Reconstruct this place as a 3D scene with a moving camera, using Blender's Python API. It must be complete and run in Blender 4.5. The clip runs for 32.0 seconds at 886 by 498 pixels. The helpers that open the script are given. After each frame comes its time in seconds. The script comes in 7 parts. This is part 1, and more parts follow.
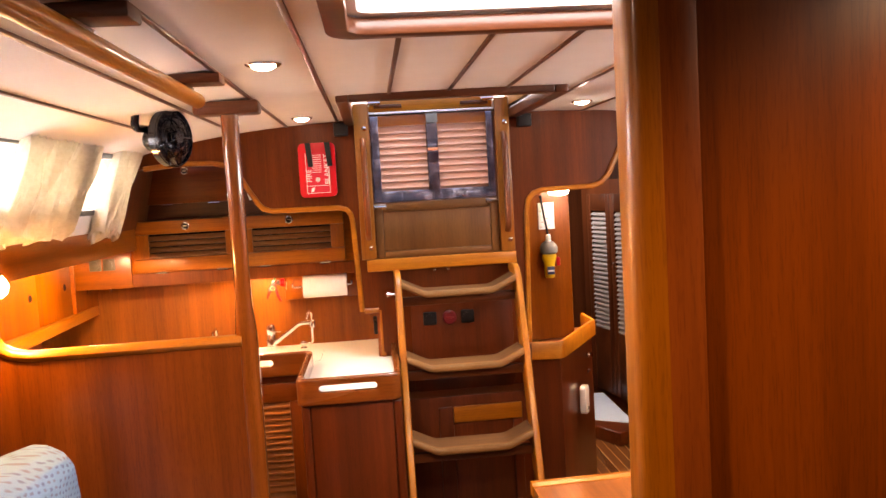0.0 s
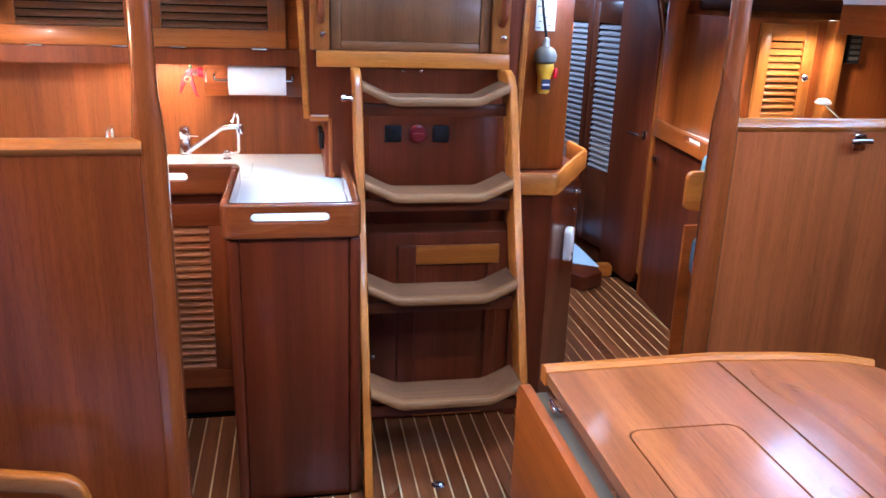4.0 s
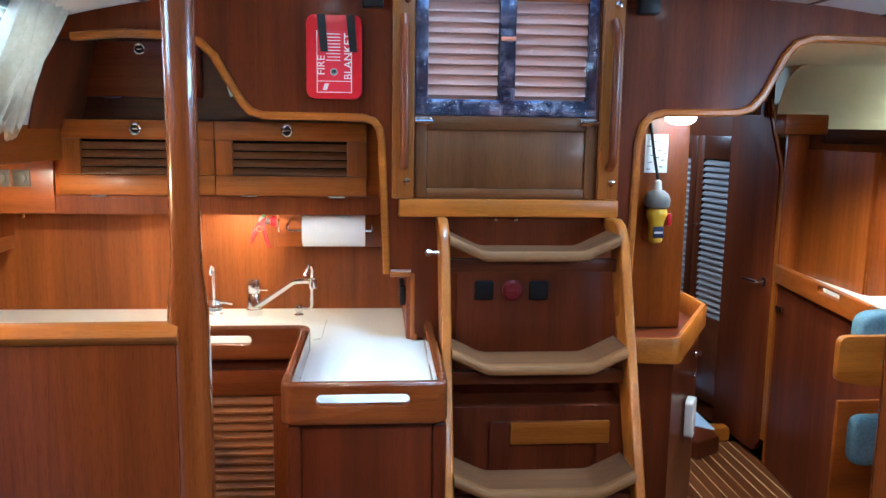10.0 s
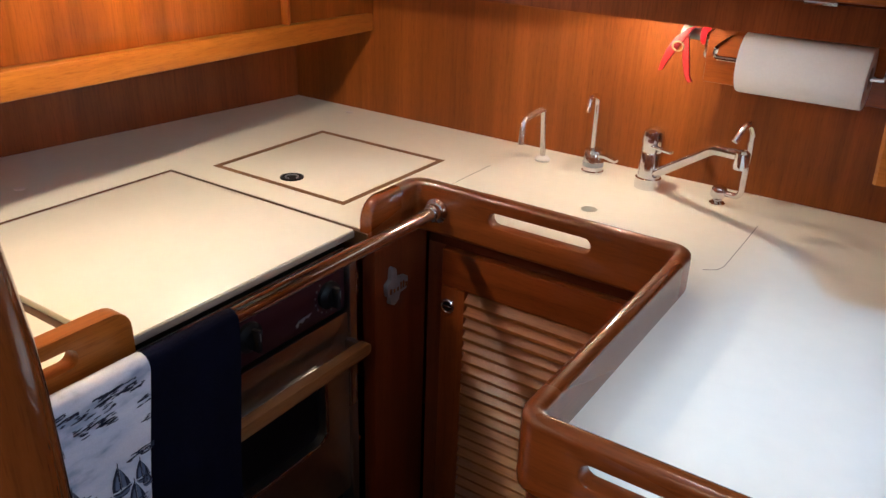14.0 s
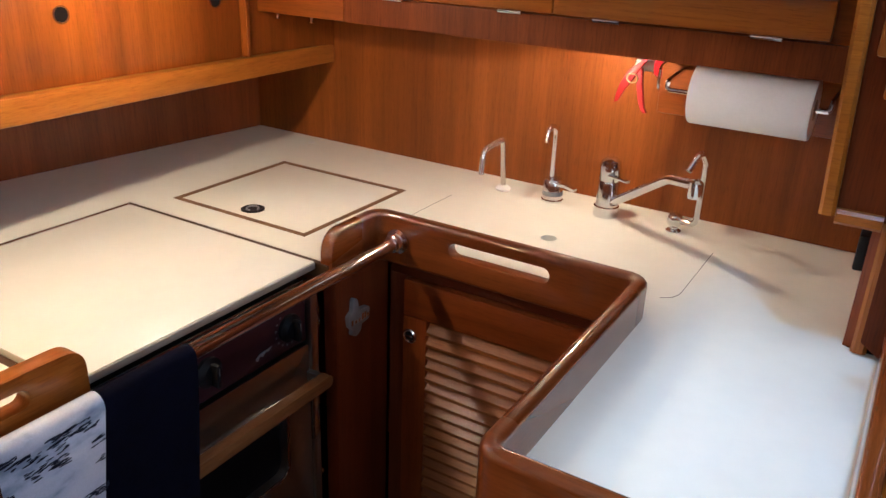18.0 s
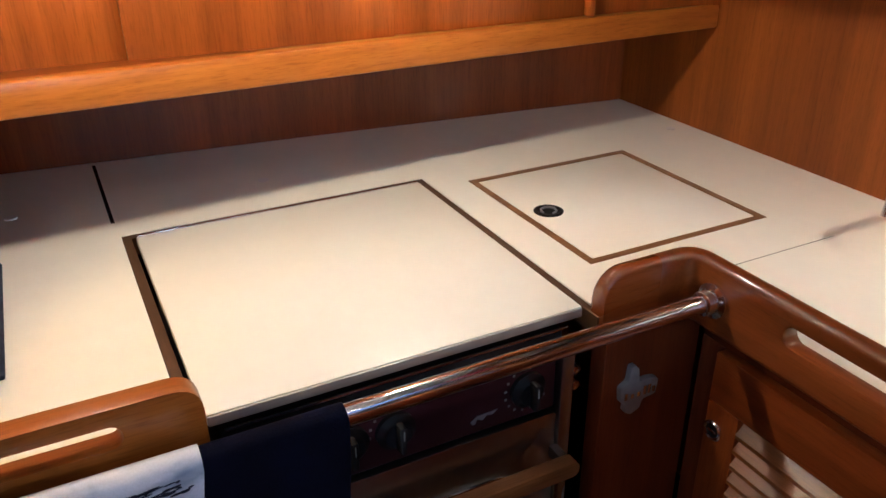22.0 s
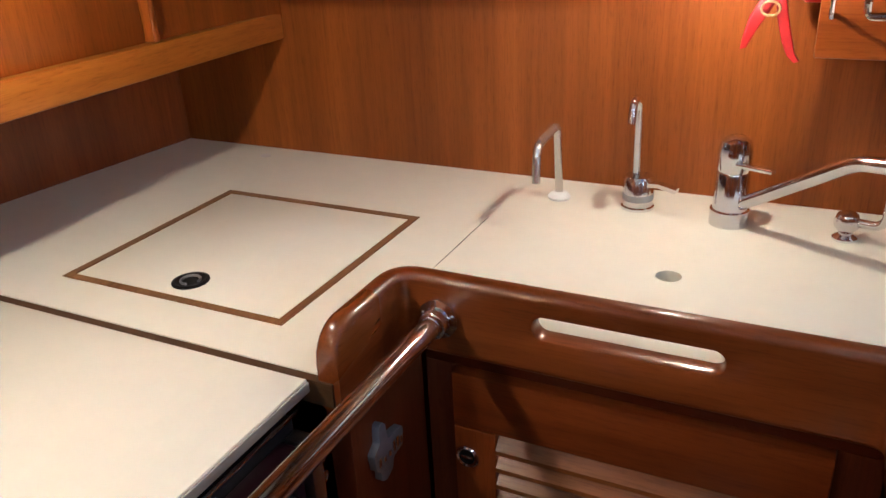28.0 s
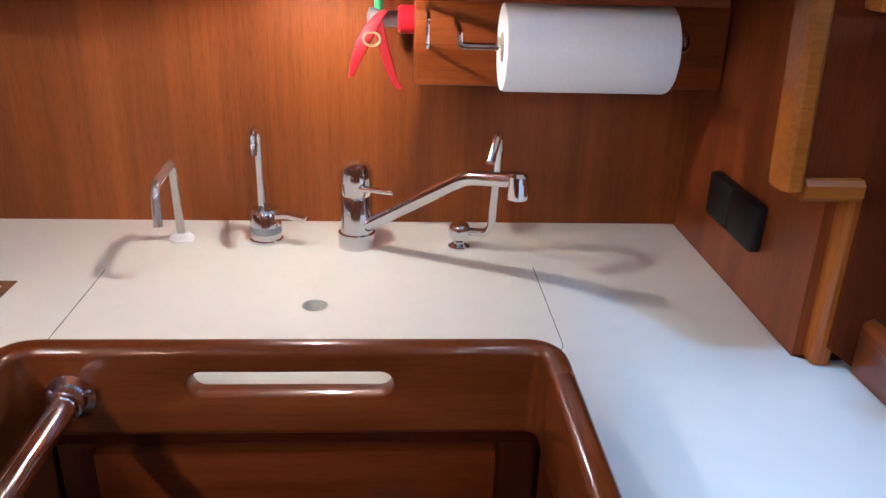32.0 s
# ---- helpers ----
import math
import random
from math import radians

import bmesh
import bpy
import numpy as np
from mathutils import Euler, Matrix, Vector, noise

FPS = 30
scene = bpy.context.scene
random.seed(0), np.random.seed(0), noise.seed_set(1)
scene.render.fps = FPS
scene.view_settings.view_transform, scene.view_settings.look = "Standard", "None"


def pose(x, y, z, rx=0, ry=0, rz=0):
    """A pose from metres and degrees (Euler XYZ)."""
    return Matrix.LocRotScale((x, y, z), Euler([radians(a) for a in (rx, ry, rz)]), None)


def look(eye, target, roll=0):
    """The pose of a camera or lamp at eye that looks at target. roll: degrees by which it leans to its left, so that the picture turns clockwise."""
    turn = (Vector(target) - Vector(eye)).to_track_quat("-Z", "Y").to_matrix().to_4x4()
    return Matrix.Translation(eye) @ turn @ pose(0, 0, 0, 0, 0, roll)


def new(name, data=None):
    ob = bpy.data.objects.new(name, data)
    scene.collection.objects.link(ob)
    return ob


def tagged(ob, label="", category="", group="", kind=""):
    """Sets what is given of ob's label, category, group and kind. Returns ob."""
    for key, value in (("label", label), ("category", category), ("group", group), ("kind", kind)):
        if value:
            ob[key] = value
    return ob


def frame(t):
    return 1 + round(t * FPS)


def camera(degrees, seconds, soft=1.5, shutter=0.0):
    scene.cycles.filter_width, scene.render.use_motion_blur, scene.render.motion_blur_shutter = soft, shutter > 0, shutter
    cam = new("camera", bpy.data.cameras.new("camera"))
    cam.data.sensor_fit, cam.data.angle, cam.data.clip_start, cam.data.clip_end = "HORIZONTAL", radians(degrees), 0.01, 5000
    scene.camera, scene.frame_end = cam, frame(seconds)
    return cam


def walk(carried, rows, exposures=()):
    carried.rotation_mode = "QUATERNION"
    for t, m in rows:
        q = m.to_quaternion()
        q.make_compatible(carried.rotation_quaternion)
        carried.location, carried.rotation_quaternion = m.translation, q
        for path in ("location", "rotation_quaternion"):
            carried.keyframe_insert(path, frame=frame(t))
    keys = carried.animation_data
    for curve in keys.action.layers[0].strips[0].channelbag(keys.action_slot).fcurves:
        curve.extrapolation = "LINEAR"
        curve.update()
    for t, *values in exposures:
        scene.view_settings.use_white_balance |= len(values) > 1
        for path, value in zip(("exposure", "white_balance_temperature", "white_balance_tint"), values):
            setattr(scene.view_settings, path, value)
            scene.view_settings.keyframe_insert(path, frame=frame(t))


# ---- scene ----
cam = camera(58.3, 32.0)
PATH = [
    (0, (-0.377, 0.27, 1.61), (-0.205, 2.257, 1.455), -3.3),
    (0.5, (-0.361, 0.378, 1.615), (-0.311, 2.365, 1.39), -0.1),
    (1, (-0.364, 0.429, 1.568), (-0.314, 2.407, 1.276), 3.5),
    (1.5, (-0.409, 0.481, 1.513), (-0.328, 2.42, 1.032), 3.7),
    (2, (-0.404, 0.577, 1.521), (-0.323, 2.493, 0.953), 1.5),
    (2.5, (-0.436, 0.7, 1.519), (-0.339, 2.603, 0.911), 1.5),
    (3, (-0.452, 0.771, 1.523), (-0.327, 2.664, 0.89), 3.4),
    (3.5, (-0.469, 0.918, 1.508), (-0.213, 2.802, 0.888), 3.4),
    (4, (-0.483, 1.003, 1.494), (-0.126, 2.876, 0.889), 1.9),
    (4.5, (-0.489, 1.055, 1.495), (-0.09, 2.922, 0.898), 1.3),
    (6.5, (-0.471, 1.358, 1.477), (-0.088, 3.23, 0.884), 2.7),
    (7, (-0.479, 1.358, 1.491), (-0.123, 3.25, 0.949), 1.5),
    (7.5, (-0.493, 1.354, 1.516), (-0.182, 3.29, 1.12), 0.6),
    (8, (-0.505, 1.367, 1.539), (-0.249, 3.333, 1.276), 0.6),
    (8.5, (-0.504, 1.37, 1.548), (-0.269, 3.348, 1.363), 0.5),
    (9, (-0.5, 1.379, 1.558), (-0.272, 3.359, 1.39), 0.5),
    (9.5, (-0.495, 1.39, 1.53), (-0.273, 3.363, 1.291), 0.3),
    (10, (-0.467, 1.391, 1.519), (-0.308, 3.362, 1.219), 0.8),
    (10.5, (-0.444, 1.48, 1.504), (-0.356, 3.442, 1.127), 1.4),
    (11, (-0.459, 1.701, 1.487), (-0.501, 3.654, 1.058), 2.3),
    (11.5, (-0.422, 1.908, 1.469), (-0.672, 3.833, 0.987), 2.8),
    (12, (-0.396, 2.093, 1.485), (-0.921, 3.945, 0.941), 3.8),
    (12.5, (-0.36, 2.237, 1.475), (-1.074, 3.998, 0.851), 4.3),
    (13, (-0.391, 2.385, 1.439), (-1.244, 4.083, 0.815), 3.7),
    (13.5, (-0.407, 2.498, 1.458), (-1.346, 4.126, 0.775), 3.0),
    (14, (-0.379, 2.516, 1.451), (-1.373, 4.037, 0.614), 2.0),
    (14.5, (-0.348, 2.547, 1.452), (-1.385, 4.028, 0.596), 0.1),
    (16.5, (-0.351, 2.546, 1.459), (-1.33, 4.077, 0.625), 0.5),
    (17, (-0.363, 2.547, 1.446), (-1.351, 4.075, 0.617), 2.1),
    (17.5, (-0.363, 2.536, 1.464), (-1.331, 4.091, 0.66), 2.6),
    (18, (-0.366, 2.521, 1.466), (-1.308, 4.104, 0.687), 2.3),
    (18.5, (-0.367, 2.512, 1.468), (-1.371, 4.059, 0.693), 0.9),
    (19, (-0.373, 2.526, 1.456), (-1.433, 4.011, 0.636), 0.2),
    (19.5, (-0.38, 2.601, 1.433), (-1.47, 4.041, 0.575), 0.5),
    (20, (-0.458, 2.724, 1.434), (-1.638, 4.089, 0.573), 1.2),
    (20.5, (-0.52, 2.828, 1.419), (-1.896, 3.998, 0.561), -0.1),
    (21, (-0.505, 2.93, 1.423), (-2.028, 3.882, 0.544), -0.8),
    (21.5, (-0.502, 2.962, 1.431), (-2.086, 3.802, 0.544), -1.3),
    (22, (-0.513, 2.954, 1.414), (-2.109, 3.763, 0.52), -0.5),
    (22.5, (-0.513, 2.933, 1.373), (-2.134, 3.628, 0.429), 0.3),
    (23, (-0.506, 2.957, 1.339), (-2.142, 3.523, 0.337), 1.1),
    (23.5, (-0.496, 2.979, 1.333), (-2.157, 3.461, 0.329), 0.4),
    (24, (-0.487, 2.981, 1.321), (-2.156, 3.424, 0.312), -0.4),
    (24.5, (-0.483, 2.968, 1.325), (-2.132, 3.43, 0.292), 0.4),
    (26.5, (-0.51, 2.956, 1.318), (-2.1, 3.593, 0.285), -1.1),
    (27, (-0.659, 2.953, 1.324), (-2.022, 3.937, 0.241), -3.5),
    (27.5, (-0.733, 2.947, 1.304), (-1.841, 4.33, 0.377), -2.6),
    (28, (-0.778, 2.972, 1.34), (-1.613, 4.586, 0.505), -3.1),
    (28.5, (-0.811, 2.981, 1.354), (-1.221, 4.763, 0.543), -2.6),
    (29, (-0.828, 3.013, 1.361), (-0.991, 4.837, 0.558), -0.7),
    (29.5, (-0.829, 3.019, 1.349), (-0.93, 4.848, 0.546), 0.5),
    (30, (-0.834, 3.003, 1.337), (-0.891, 4.833, 0.53), 1.0),
    (30.5, (-0.835, 3.0, 1.331), (-0.824, 4.832, 0.528), 1.1),
    (31, (-0.831, 2.996, 1.332), (-0.783, 4.83, 0.537), 1.3),
    (31.5, (-0.831, 2.995, 1.329), (-0.754, 4.837, 0.555), 1.3),
    (32, (-0.837, 2.996, 1.329), (-0.715, 4.838, 0.558), 1.8),
]
walk(cam, [(t, look(eye, target, roll)) for t, eye, target, roll in PATH],
     [(0, 1.28, 9000, 30), (1.0, 1.15, 8800, 20), (2.0, 1.48, 7300, 14), (3.0, 1.42, 6900, 16), (4.0, 1.32, 4450, 12), (7.0, 1.36, 4350, 12), (9.0, 0.78, 4700, 0), (10.0, 0.85, 4700, 0), (11.0, 1.05, 4850, 0), (12.0, 0.72, 5500, 8),
      (14.0, 0.05, 5400, 8), (20.0, 0.02, 5100, 8), (21.0, -0.08, 5000, 8), (22.0, -0.05, 5050, 8), (23.0, 0.18, 5100, 8), (24.0, 0.28, 4950, 6), (27.0, 0.0, 5300, 4), (29.0, -0.06, 4600, 8), (32.0, -0.06, 4500, 10)])

# ---------------------------------------------------------------- world and light
world = bpy.data.worlds.new("sky")
scene.world = world
world.use_nodes = True
wn = world.node_tree
sky = wn.nodes.new("ShaderNodeTexSky")
sky.sky_type, sky.sun_disc = "NISHITA", False
sky.sun_elevation, sky.sun_rotation = radians(79), radians(106)
wn.links.new(sky.outputs[0], wn.nodes["Background"].inputs[0])
wn.nodes["Background"].inputs[1].default_value = 0.15
sun = new("sun", bpy.data.lights.new("sun", "SUN"))
sun.data.energy, sun.data.angle, sun.data.color = 0.55, radians(10), (1.0, 0.97, 0.93)
sun.matrix_world = look((0, 0, 12), (-2.1, 0.6, 0))

WARM, COOL = (1.0, 0.71, 0.43), (0.73, 0.865, 1.0)


def area_lamp(name, at, to, watts, sx, sy, colour, spread=180):
    d = bpy.data.lights.new(name, "AREA")
    d.shape, d.size, d.size_y, d.energy, d.color = "RECTANGLE", sx, sy, watts, colour
    d.spread = radians(spread)
    ob = new(name, d)
    ob.matrix_world = look(at, to)
    return ob


def spot_lamp(name, at, to, watts, degrees, colour, soft=0.02):
    d = bpy.data.lights.new(name, "SPOT")
    d.energy, d.spot_size, d.spot_blend, d.color, d.shadow_soft_size = watts, radians(degrees), 0.6, colour, soft
    ob = new(name, d)
    ob.matrix_world = look(at, to)
    return ob


# the last three downlights are unseen, added by symmetry
DOWNLIGHTS = [(-0.60, 2.12), (-0.625, 3.42), (0.47, 3.36), (0.42, 2.12), (-0.60, 0.75), (0.42, 0.75)]
area_lamp("hatch_daylight", (-0.16, 3.06, 3.30), (-0.42, 3.42, 0.9), 2.6, 0.16, 0.24, (0.34, 0.66, 1.0), 60)
area_lamp("skylight_daylight", (-0.095, 1.48, 2.02), (-0.095, 1.5, 0), 10, 0.60, 0.50, COOL)
area_lamp("window_daylight", (-1.52, 2.55, 1.72), (0, 2.55, 1.80), 15, 2.2, 0.26, COOL)
area_lamp("window_daylight", (1.478, 3.37, 1.695), (0, 2.9, 1.45), 1.2, 0.48, 0.17, COOL)
area_lamp("window_daylight", (1.478, 2.26, 1.70), (0, 2.4, 1.35), 11, 1.30, 0.17, COOL)

# ---------------------------------------------------------------- materials


def shader(name):
    m = bpy.data.materials.new(name)
    m.use_nodes = True
    nt = m.node_tree
    return m, nt, nt.nodes["Principled BSDF"]


def ramp(nt, src, stops):
    r = nt.nodes.new("ShaderNodeValToRGB")
    els = r.color_ramp.elements
    while len(els) < len(stops):
        els.new(0.5)
    for e, (p, c) in zip(els, stops):
        e.position, e.color = p, (*c, 1)
    nt.links.new(src, r.inputs[0])
    return r.outputs[0]


def coords(nt, scale, jitter=True):
    tc = nt.nodes.new("ShaderNodeTexCoord")
    mp = nt.nodes.new("ShaderNodeMapping")
    mp.inputs["Scale"].default_value = scale
    nt.links.new(tc.outputs["Object"], mp.inputs[0])
    if jitter:
        oi = nt.nodes.new("ShaderNodeObjectInfo")
        mu = nt.nodes.new("ShaderNodeMath")
        mu.operation = "MULTIPLY"
        mu.inputs[1].default_value = 37.0
        nt.links.new(oi.outputs["Random"], mu.inputs[0])
        nt.links.new(mu.outputs[0], mp.inputs["Location"])
    return mp.outputs[0]


def noise_tex(nt, vec, scale, detail=4, rough=0.55):
    n = nt.nodes.new("ShaderNodeTexNoise")
    n.inputs["Scale"].default_value, n.inputs["Detail"].default_value = scale, detail
    n.inputs["Roughness"].default_value = rough
    if vec:
        nt.links.new(vec, n.inputs["Vector"])
    return n.outputs[0]


def mix_rgb(nt, how, a, b, fac):
    x = nt.nodes.new("ShaderNodeMix")
    x.data_type, x.blend_type = "RGBA", how
    for v, k in ((fac, 0), (a, 6), (b, 7)):
        if isinstance(v, (int, float)):
            x.inputs[k].default_value = v
        elif isinstance(v, tuple):
            x.inputs[k].default_value = (*v, 1)
        else:
            nt.links.new(v, x.inputs[k])
    return x.outputs[2]


def bump(nt, bsdf, height, strength, dist=0.002):
    b = nt.nodes.new("ShaderNodeBump")
    b.inputs["Strength"].default_value, b.inputs["Distance"].default_value = strength, dist
    nt.links.new(height, b.inputs["Height"])
    nt.links.new(b.outputs[0], bsdf.inputs["Normal"])


def wood(name, light, dark, axis="z", rough=0.3, coat=0.22, fine=1.0, vary=True, coat_rough=0.12, spec=0.3):
    """Varnished ribbon-grain wood, its grain along one axis."""
    m, nt, p = shader(name)
    k = "xyz".index(axis)
    def stretch(a, b):
        return tuple(b if i == k else a for i in range(3))
    v = coords(nt, stretch(1.0, 0.030), vary)
    band = noise_tex(nt, v, 26, 5, 0.62)
    broad = noise_tex(nt, v, 9, 2, 0.5)
    v2 = coords(nt, stretch(1.0, 0.035), vary)
    streak = noise_tex(nt, v2, 150 * fine, 4, 0.7)
    v3 = coords(nt, stretch(1.0, 0.25), vary)
    tone = noise_tex(nt, v3, 3.2, 2)
    pores = noise_tex(nt, coords(nt, stretch(1.0, 0.075), vary), 420, 2, 0.6)
    c = ramp(nt, band, [(0.32, tuple(0.3 * p + 0.7 * q for p, q in zip(light, dark))), (0.50, tuple(0.6 * p + 0.4 * q for p, q in zip(light, dark))), (0.70, light)])
    c = mix_rgb(nt, "MULTIPLY", c, ramp(nt, broad, [(0.36, (0.74, 0.69, 0.64)), (0.62, (1.10, 1.08, 1.05))]), 0.95)
    c = mix_rgb(nt, "MULTIPLY", c, ramp(nt, streak, [(0.33, (0.70, 0.63, 0.56)), (0.52, (0.98, 0.97, 0.96)), (0.70, (1.07, 1.05, 1.03))]), 0.55)
    c = mix_rgb(nt, "MULTIPLY", c, ramp(nt, pores, [(0.34, (0.60, 0.52, 0.46)), (0.47, (1.0, 1.0, 1.0))]), 0.45)
    c = mix_rgb(nt, "MULTIPLY", c, ramp(nt, tone, [(0.3, (0.80, 0.75, 0.71)), (0.7, (1.08, 1.05, 1.0))]), 0.8)
    if vary:
        oi = nt.nodes.new("ShaderNodeObjectInfo")
        c = mix_rgb(nt, "MULTIPLY", c, ramp(nt, oi.outputs["Random"], [(0, (0.88, 0.85, 0.82)), (1, (1.06, 1.03, 1.0))]), 0.7)
    nt.links.new(c, p.inputs["Base Color"])
    rr = nt.nodes.new("ShaderNodeMapRange")
    rr.inputs["To Min"].default_value, rr.inputs["To Max"].default_value = rough - 0.05, rough + 0.12
    nt.links.new(tone, rr.inputs["Value"])
    nt.links.new(rr.outputs[0], p.inputs["Roughness"])
    p.inputs["Coat Weight"].default_value, p.inputs["Coat Roughness"].default_value = coat, coat_rough
    p.inputs["Specular IOR Level"].default_value = spec
    bump(nt, p, streak, 0.06, 0.001)
    return m


def plain(name, colour, rough=0.5, metal=0.0, var=0.08, scale=40, coat=0.0, bumpy=0.0, spec=0.5):
    m, nt, p = shader(name)
    v = coords(nt, (1, 1, 1))
    n1, n2 = noise_tex(nt, v, scale, 4), noise_tex(nt, v, scale / 14, 2)
    lo, hi = tuple(c * (1 - var) for c in colour), tuple(min(1, c * (1 + var * 0.6)) for c in colour)
    c = mix_rgb(nt, "MIX", ramp(nt, n1, [(0.35, lo), (0.65, hi)]), ramp(nt, n2, [(0.35, lo), (0.65, hi)]), 0.5)
    nt.links.new(c, p.inputs["Base Color"])
    p.inputs["Roughness"].default_value, p.inputs["Metallic"].default_value = rough, metal
    p.inputs["Coat Weight"].default_value, p.inputs["Specular IOR Level"].default_value = coat, spec
    rr = nt.nodes.new("ShaderNodeMapRange")
    rr.inputs["To Min"].default_value, rr.inputs["To Max"].default_value = max(0.02, rough - 0.05), min(1, rough + 0.07)
    nt.links.new(n2, rr.inputs["Value"])
    nt.links.new(rr.outputs[0], p.inputs["Roughness"])
    if bumpy:
        bump(nt, p, n1, bumpy)
    return m


def glow(name, colour, strength):
    m, nt, p = shader(name)
    p.inputs["Base Color"].default_value = (*colour, 1)
    p.inputs["Emission Color"].default_value = (*colour, 1)
    p.inputs["Emission Strength"].default_value = strength
    return m


def glass(name, colour=(1, 1, 1), rough=0.0, ior=1.45):
    m, nt, p = shader(name)
    p.inputs["Base Color"].default_value = (*colour, 1)
    p.inputs["Transmission Weight"].default_value = 1.0
    p.inputs["Roughness"].default_value, p.inputs["IOR"].default_value = rough, ior
    return m


MAHO_L, MAHO_D = (0.35, 0.098, 0.008), (0.20, 0.048, 0.004)
TEAK_L, TEAK_D = (0.50, 0.185, 0.017), (0.28, 0.086, 0.008)
VZ = wood("mahogany_upright", MAHO_L, MAHO_D, "z")
VX = wood("mahogany_across", MAHO_L, MAHO_D, "x")
VY = wood("mahogany_along", MAHO_L, MAHO_D, "y")
TZ = wood("teak_upright", TEAK_L, TEAK_D, "z", 0.3, 0.3)
TX = wood("teak_across", TEAK_L, TEAK_D, "x", 0.32, 0.22)
TY = wood("teak_along", TEAK_L, TEAK_D, "y", 0.3, 0.3)
NEARY = wood("near_fiddle_teak", (0.36, 0.125, 0.018), (0.22, 0.066, 0.009), "y", 0.26, 0.6)
REDZ = wood("red_mahogany_upright", (0.140, 0.031, 0.0085), (0.075, 0.0155, 0.0045), "z", 0.3, 0.25)
COAMY = wood("dry_teak_along", (0.66, 0.32, 0.10), (0.48, 0.21, 0.06), "y", 0.6, 0.0)
COAMX = wood("dry_teak_across", (0.52, 0.21, 0.055), (0.36, 0.13, 0.03), "x", 0.6, 0.0)
BULKZ = wood("bulkhead_mahogany", (0.170, 0.037, 0.0060), (0.088, 0.018, 0.0030), "z", 0.42, 0.05, spec=0.16)
REDX = wood("red_mahogany_across", (0.140, 0.031, 0.0085), (0.075, 0.0155, 0.0045), "x", 0.3, 0.25)
SLATX = wood("louvre_teak", (0.35, 0.128, 0.032), (0.21, 0.069, 0.015), "x", 0.36, 0.4, coat_rough=0.22)
MIDZ = wood("ribbon_mahogany_upright", (0.27, 0.070, 0.013), (0.16, 0.037, 0.007), "z", 0.3, 0.25)
SINKX = wood("ribbon_mahogany_across", (0.27, 0.070, 0.013), (0.16, 0.037, 0.007), "x", 0.3, 0.25)
NAVZ = wood("chart_table_mahogany", (0.165, 0.037, 0.010), (0.088, 0.019, 0.006), "z", 0.4, 0.0, spec=0.12)
NEARZ = wood("doorway_mahogany", (0.235, 0.056, 0.007), (0.130, 0.029, 0.0035), "z", 0.28, 0.5)
STILEZ = wood("stile_teak", (0.36, 0.135, 0.022), (0.20, 0.068, 0.011), "z", 0.32, 0.2)
BOARDZ = wood("shaded_board_mahogany", (0.21, 0.055, 0.011), (0.115, 0.028, 0.006), "z", 0.42, 0.0, spec=0.15)
CABX = wood("cabinet_teak_across", (0.43, 0.145, 0.013), (0.235, 0.066, 0.006), "x", 0.36, 0.12)
CABZ = wood("cabinet_teak_upright", (0.43, 0.145, 0.013), (0.235, 0.066, 0.006), "z", 0.36, 0.12)
PARTZ = wood("ribbon_mahogany_partition", (0.34, 0.108, 0.026), (0.185, 0.050, 0.012), "z", 0.3, 0.25)
HONEYZ = wood("honey_mahogany_upright", (0.325, 0.098, 0.0095), (0.185, 0.049, 0.0045), "z", 0.38, 0.05)
POSTZ = wood("varnished_post", (0.235, 0.066, 0.0125), (0.115, 0.029, 0.0055), "z", 0.22, 1.0, coat_rough=0.05)
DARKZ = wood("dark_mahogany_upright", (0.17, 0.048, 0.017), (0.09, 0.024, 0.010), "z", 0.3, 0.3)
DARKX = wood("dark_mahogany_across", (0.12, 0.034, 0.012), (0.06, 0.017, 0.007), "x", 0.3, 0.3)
DARKY = wood("dark_mahogany_along", (0.12, 0.034, 0.012), (0.06, 0.017, 0.007), "y", 0.3, 0.3)
OLDZ = wood("old_teak_upright", (0.190, 0.084, 0.026), (0.120, 0.050, 0.016), "z", 0.35, 0.2, 1.6)
OLDX = wood("old_teak_across", (0.190, 0.084, 0.026), (0.120, 0.050, 0.016), "x", 0.35, 0.2, 1.6)
PLANK = wood("teak_sole", (0.180, 0.064, 0.019), (0.090, 0.030, 0.009), "y", 0.26, 0.35)
HOLLY = wood("holly_strip", (0.74, 0.56, 0.31), (0.62, 0.45, 0.23), "y", 0.24, 0.5)
FIDX = wood("fiddle_across", (0.22, 0.062, 0.0125), (0.120, 0.030, 0.006), "x", 0.24, 0.8, vary=False, coat_rough=0.08)
FIDY = wood("fiddle_along", (0.22, 0.062, 0.0125), (0.120, 0.030, 0.006), "y", 0.24, 0.8, vary=False, coat_rough=0.08)
TABLE = wood("table_mahogany", (0.39, 0.138, 0.036), (0.24, 0.074, 0.019), "y", 0.26, 0.9, vary=False, coat_rough=0.14)
GREYX = wood("worn_tread", (0.155, 0.070, 0.022), (0.085, 0.037, 0.012), "x", 0.6, 0.0)
NOSEX = wood("worn_nosing", (0.27, 0.140, 0.046), (0.155, 0.076, 0.025), "x", 0.55, 0.0)
WHITE = plain("white_laminate", (0.79, 0.78, 0.69), 0.32, 0, 0.03, 30)
LINER = plain("white_headliner", (0.72, 0.69, 0.66), 0.7, 0, 0.04, 160, 0, 0.15)
CREAM = plain("cream_hull_liner", (0.68, 0.62, 0.42), 0.6, 0, 0.05, 60)
CHROME = plain("polished_chrome", (0.80, 0.80, 0.82), 0.10, 1.0, 0.03)
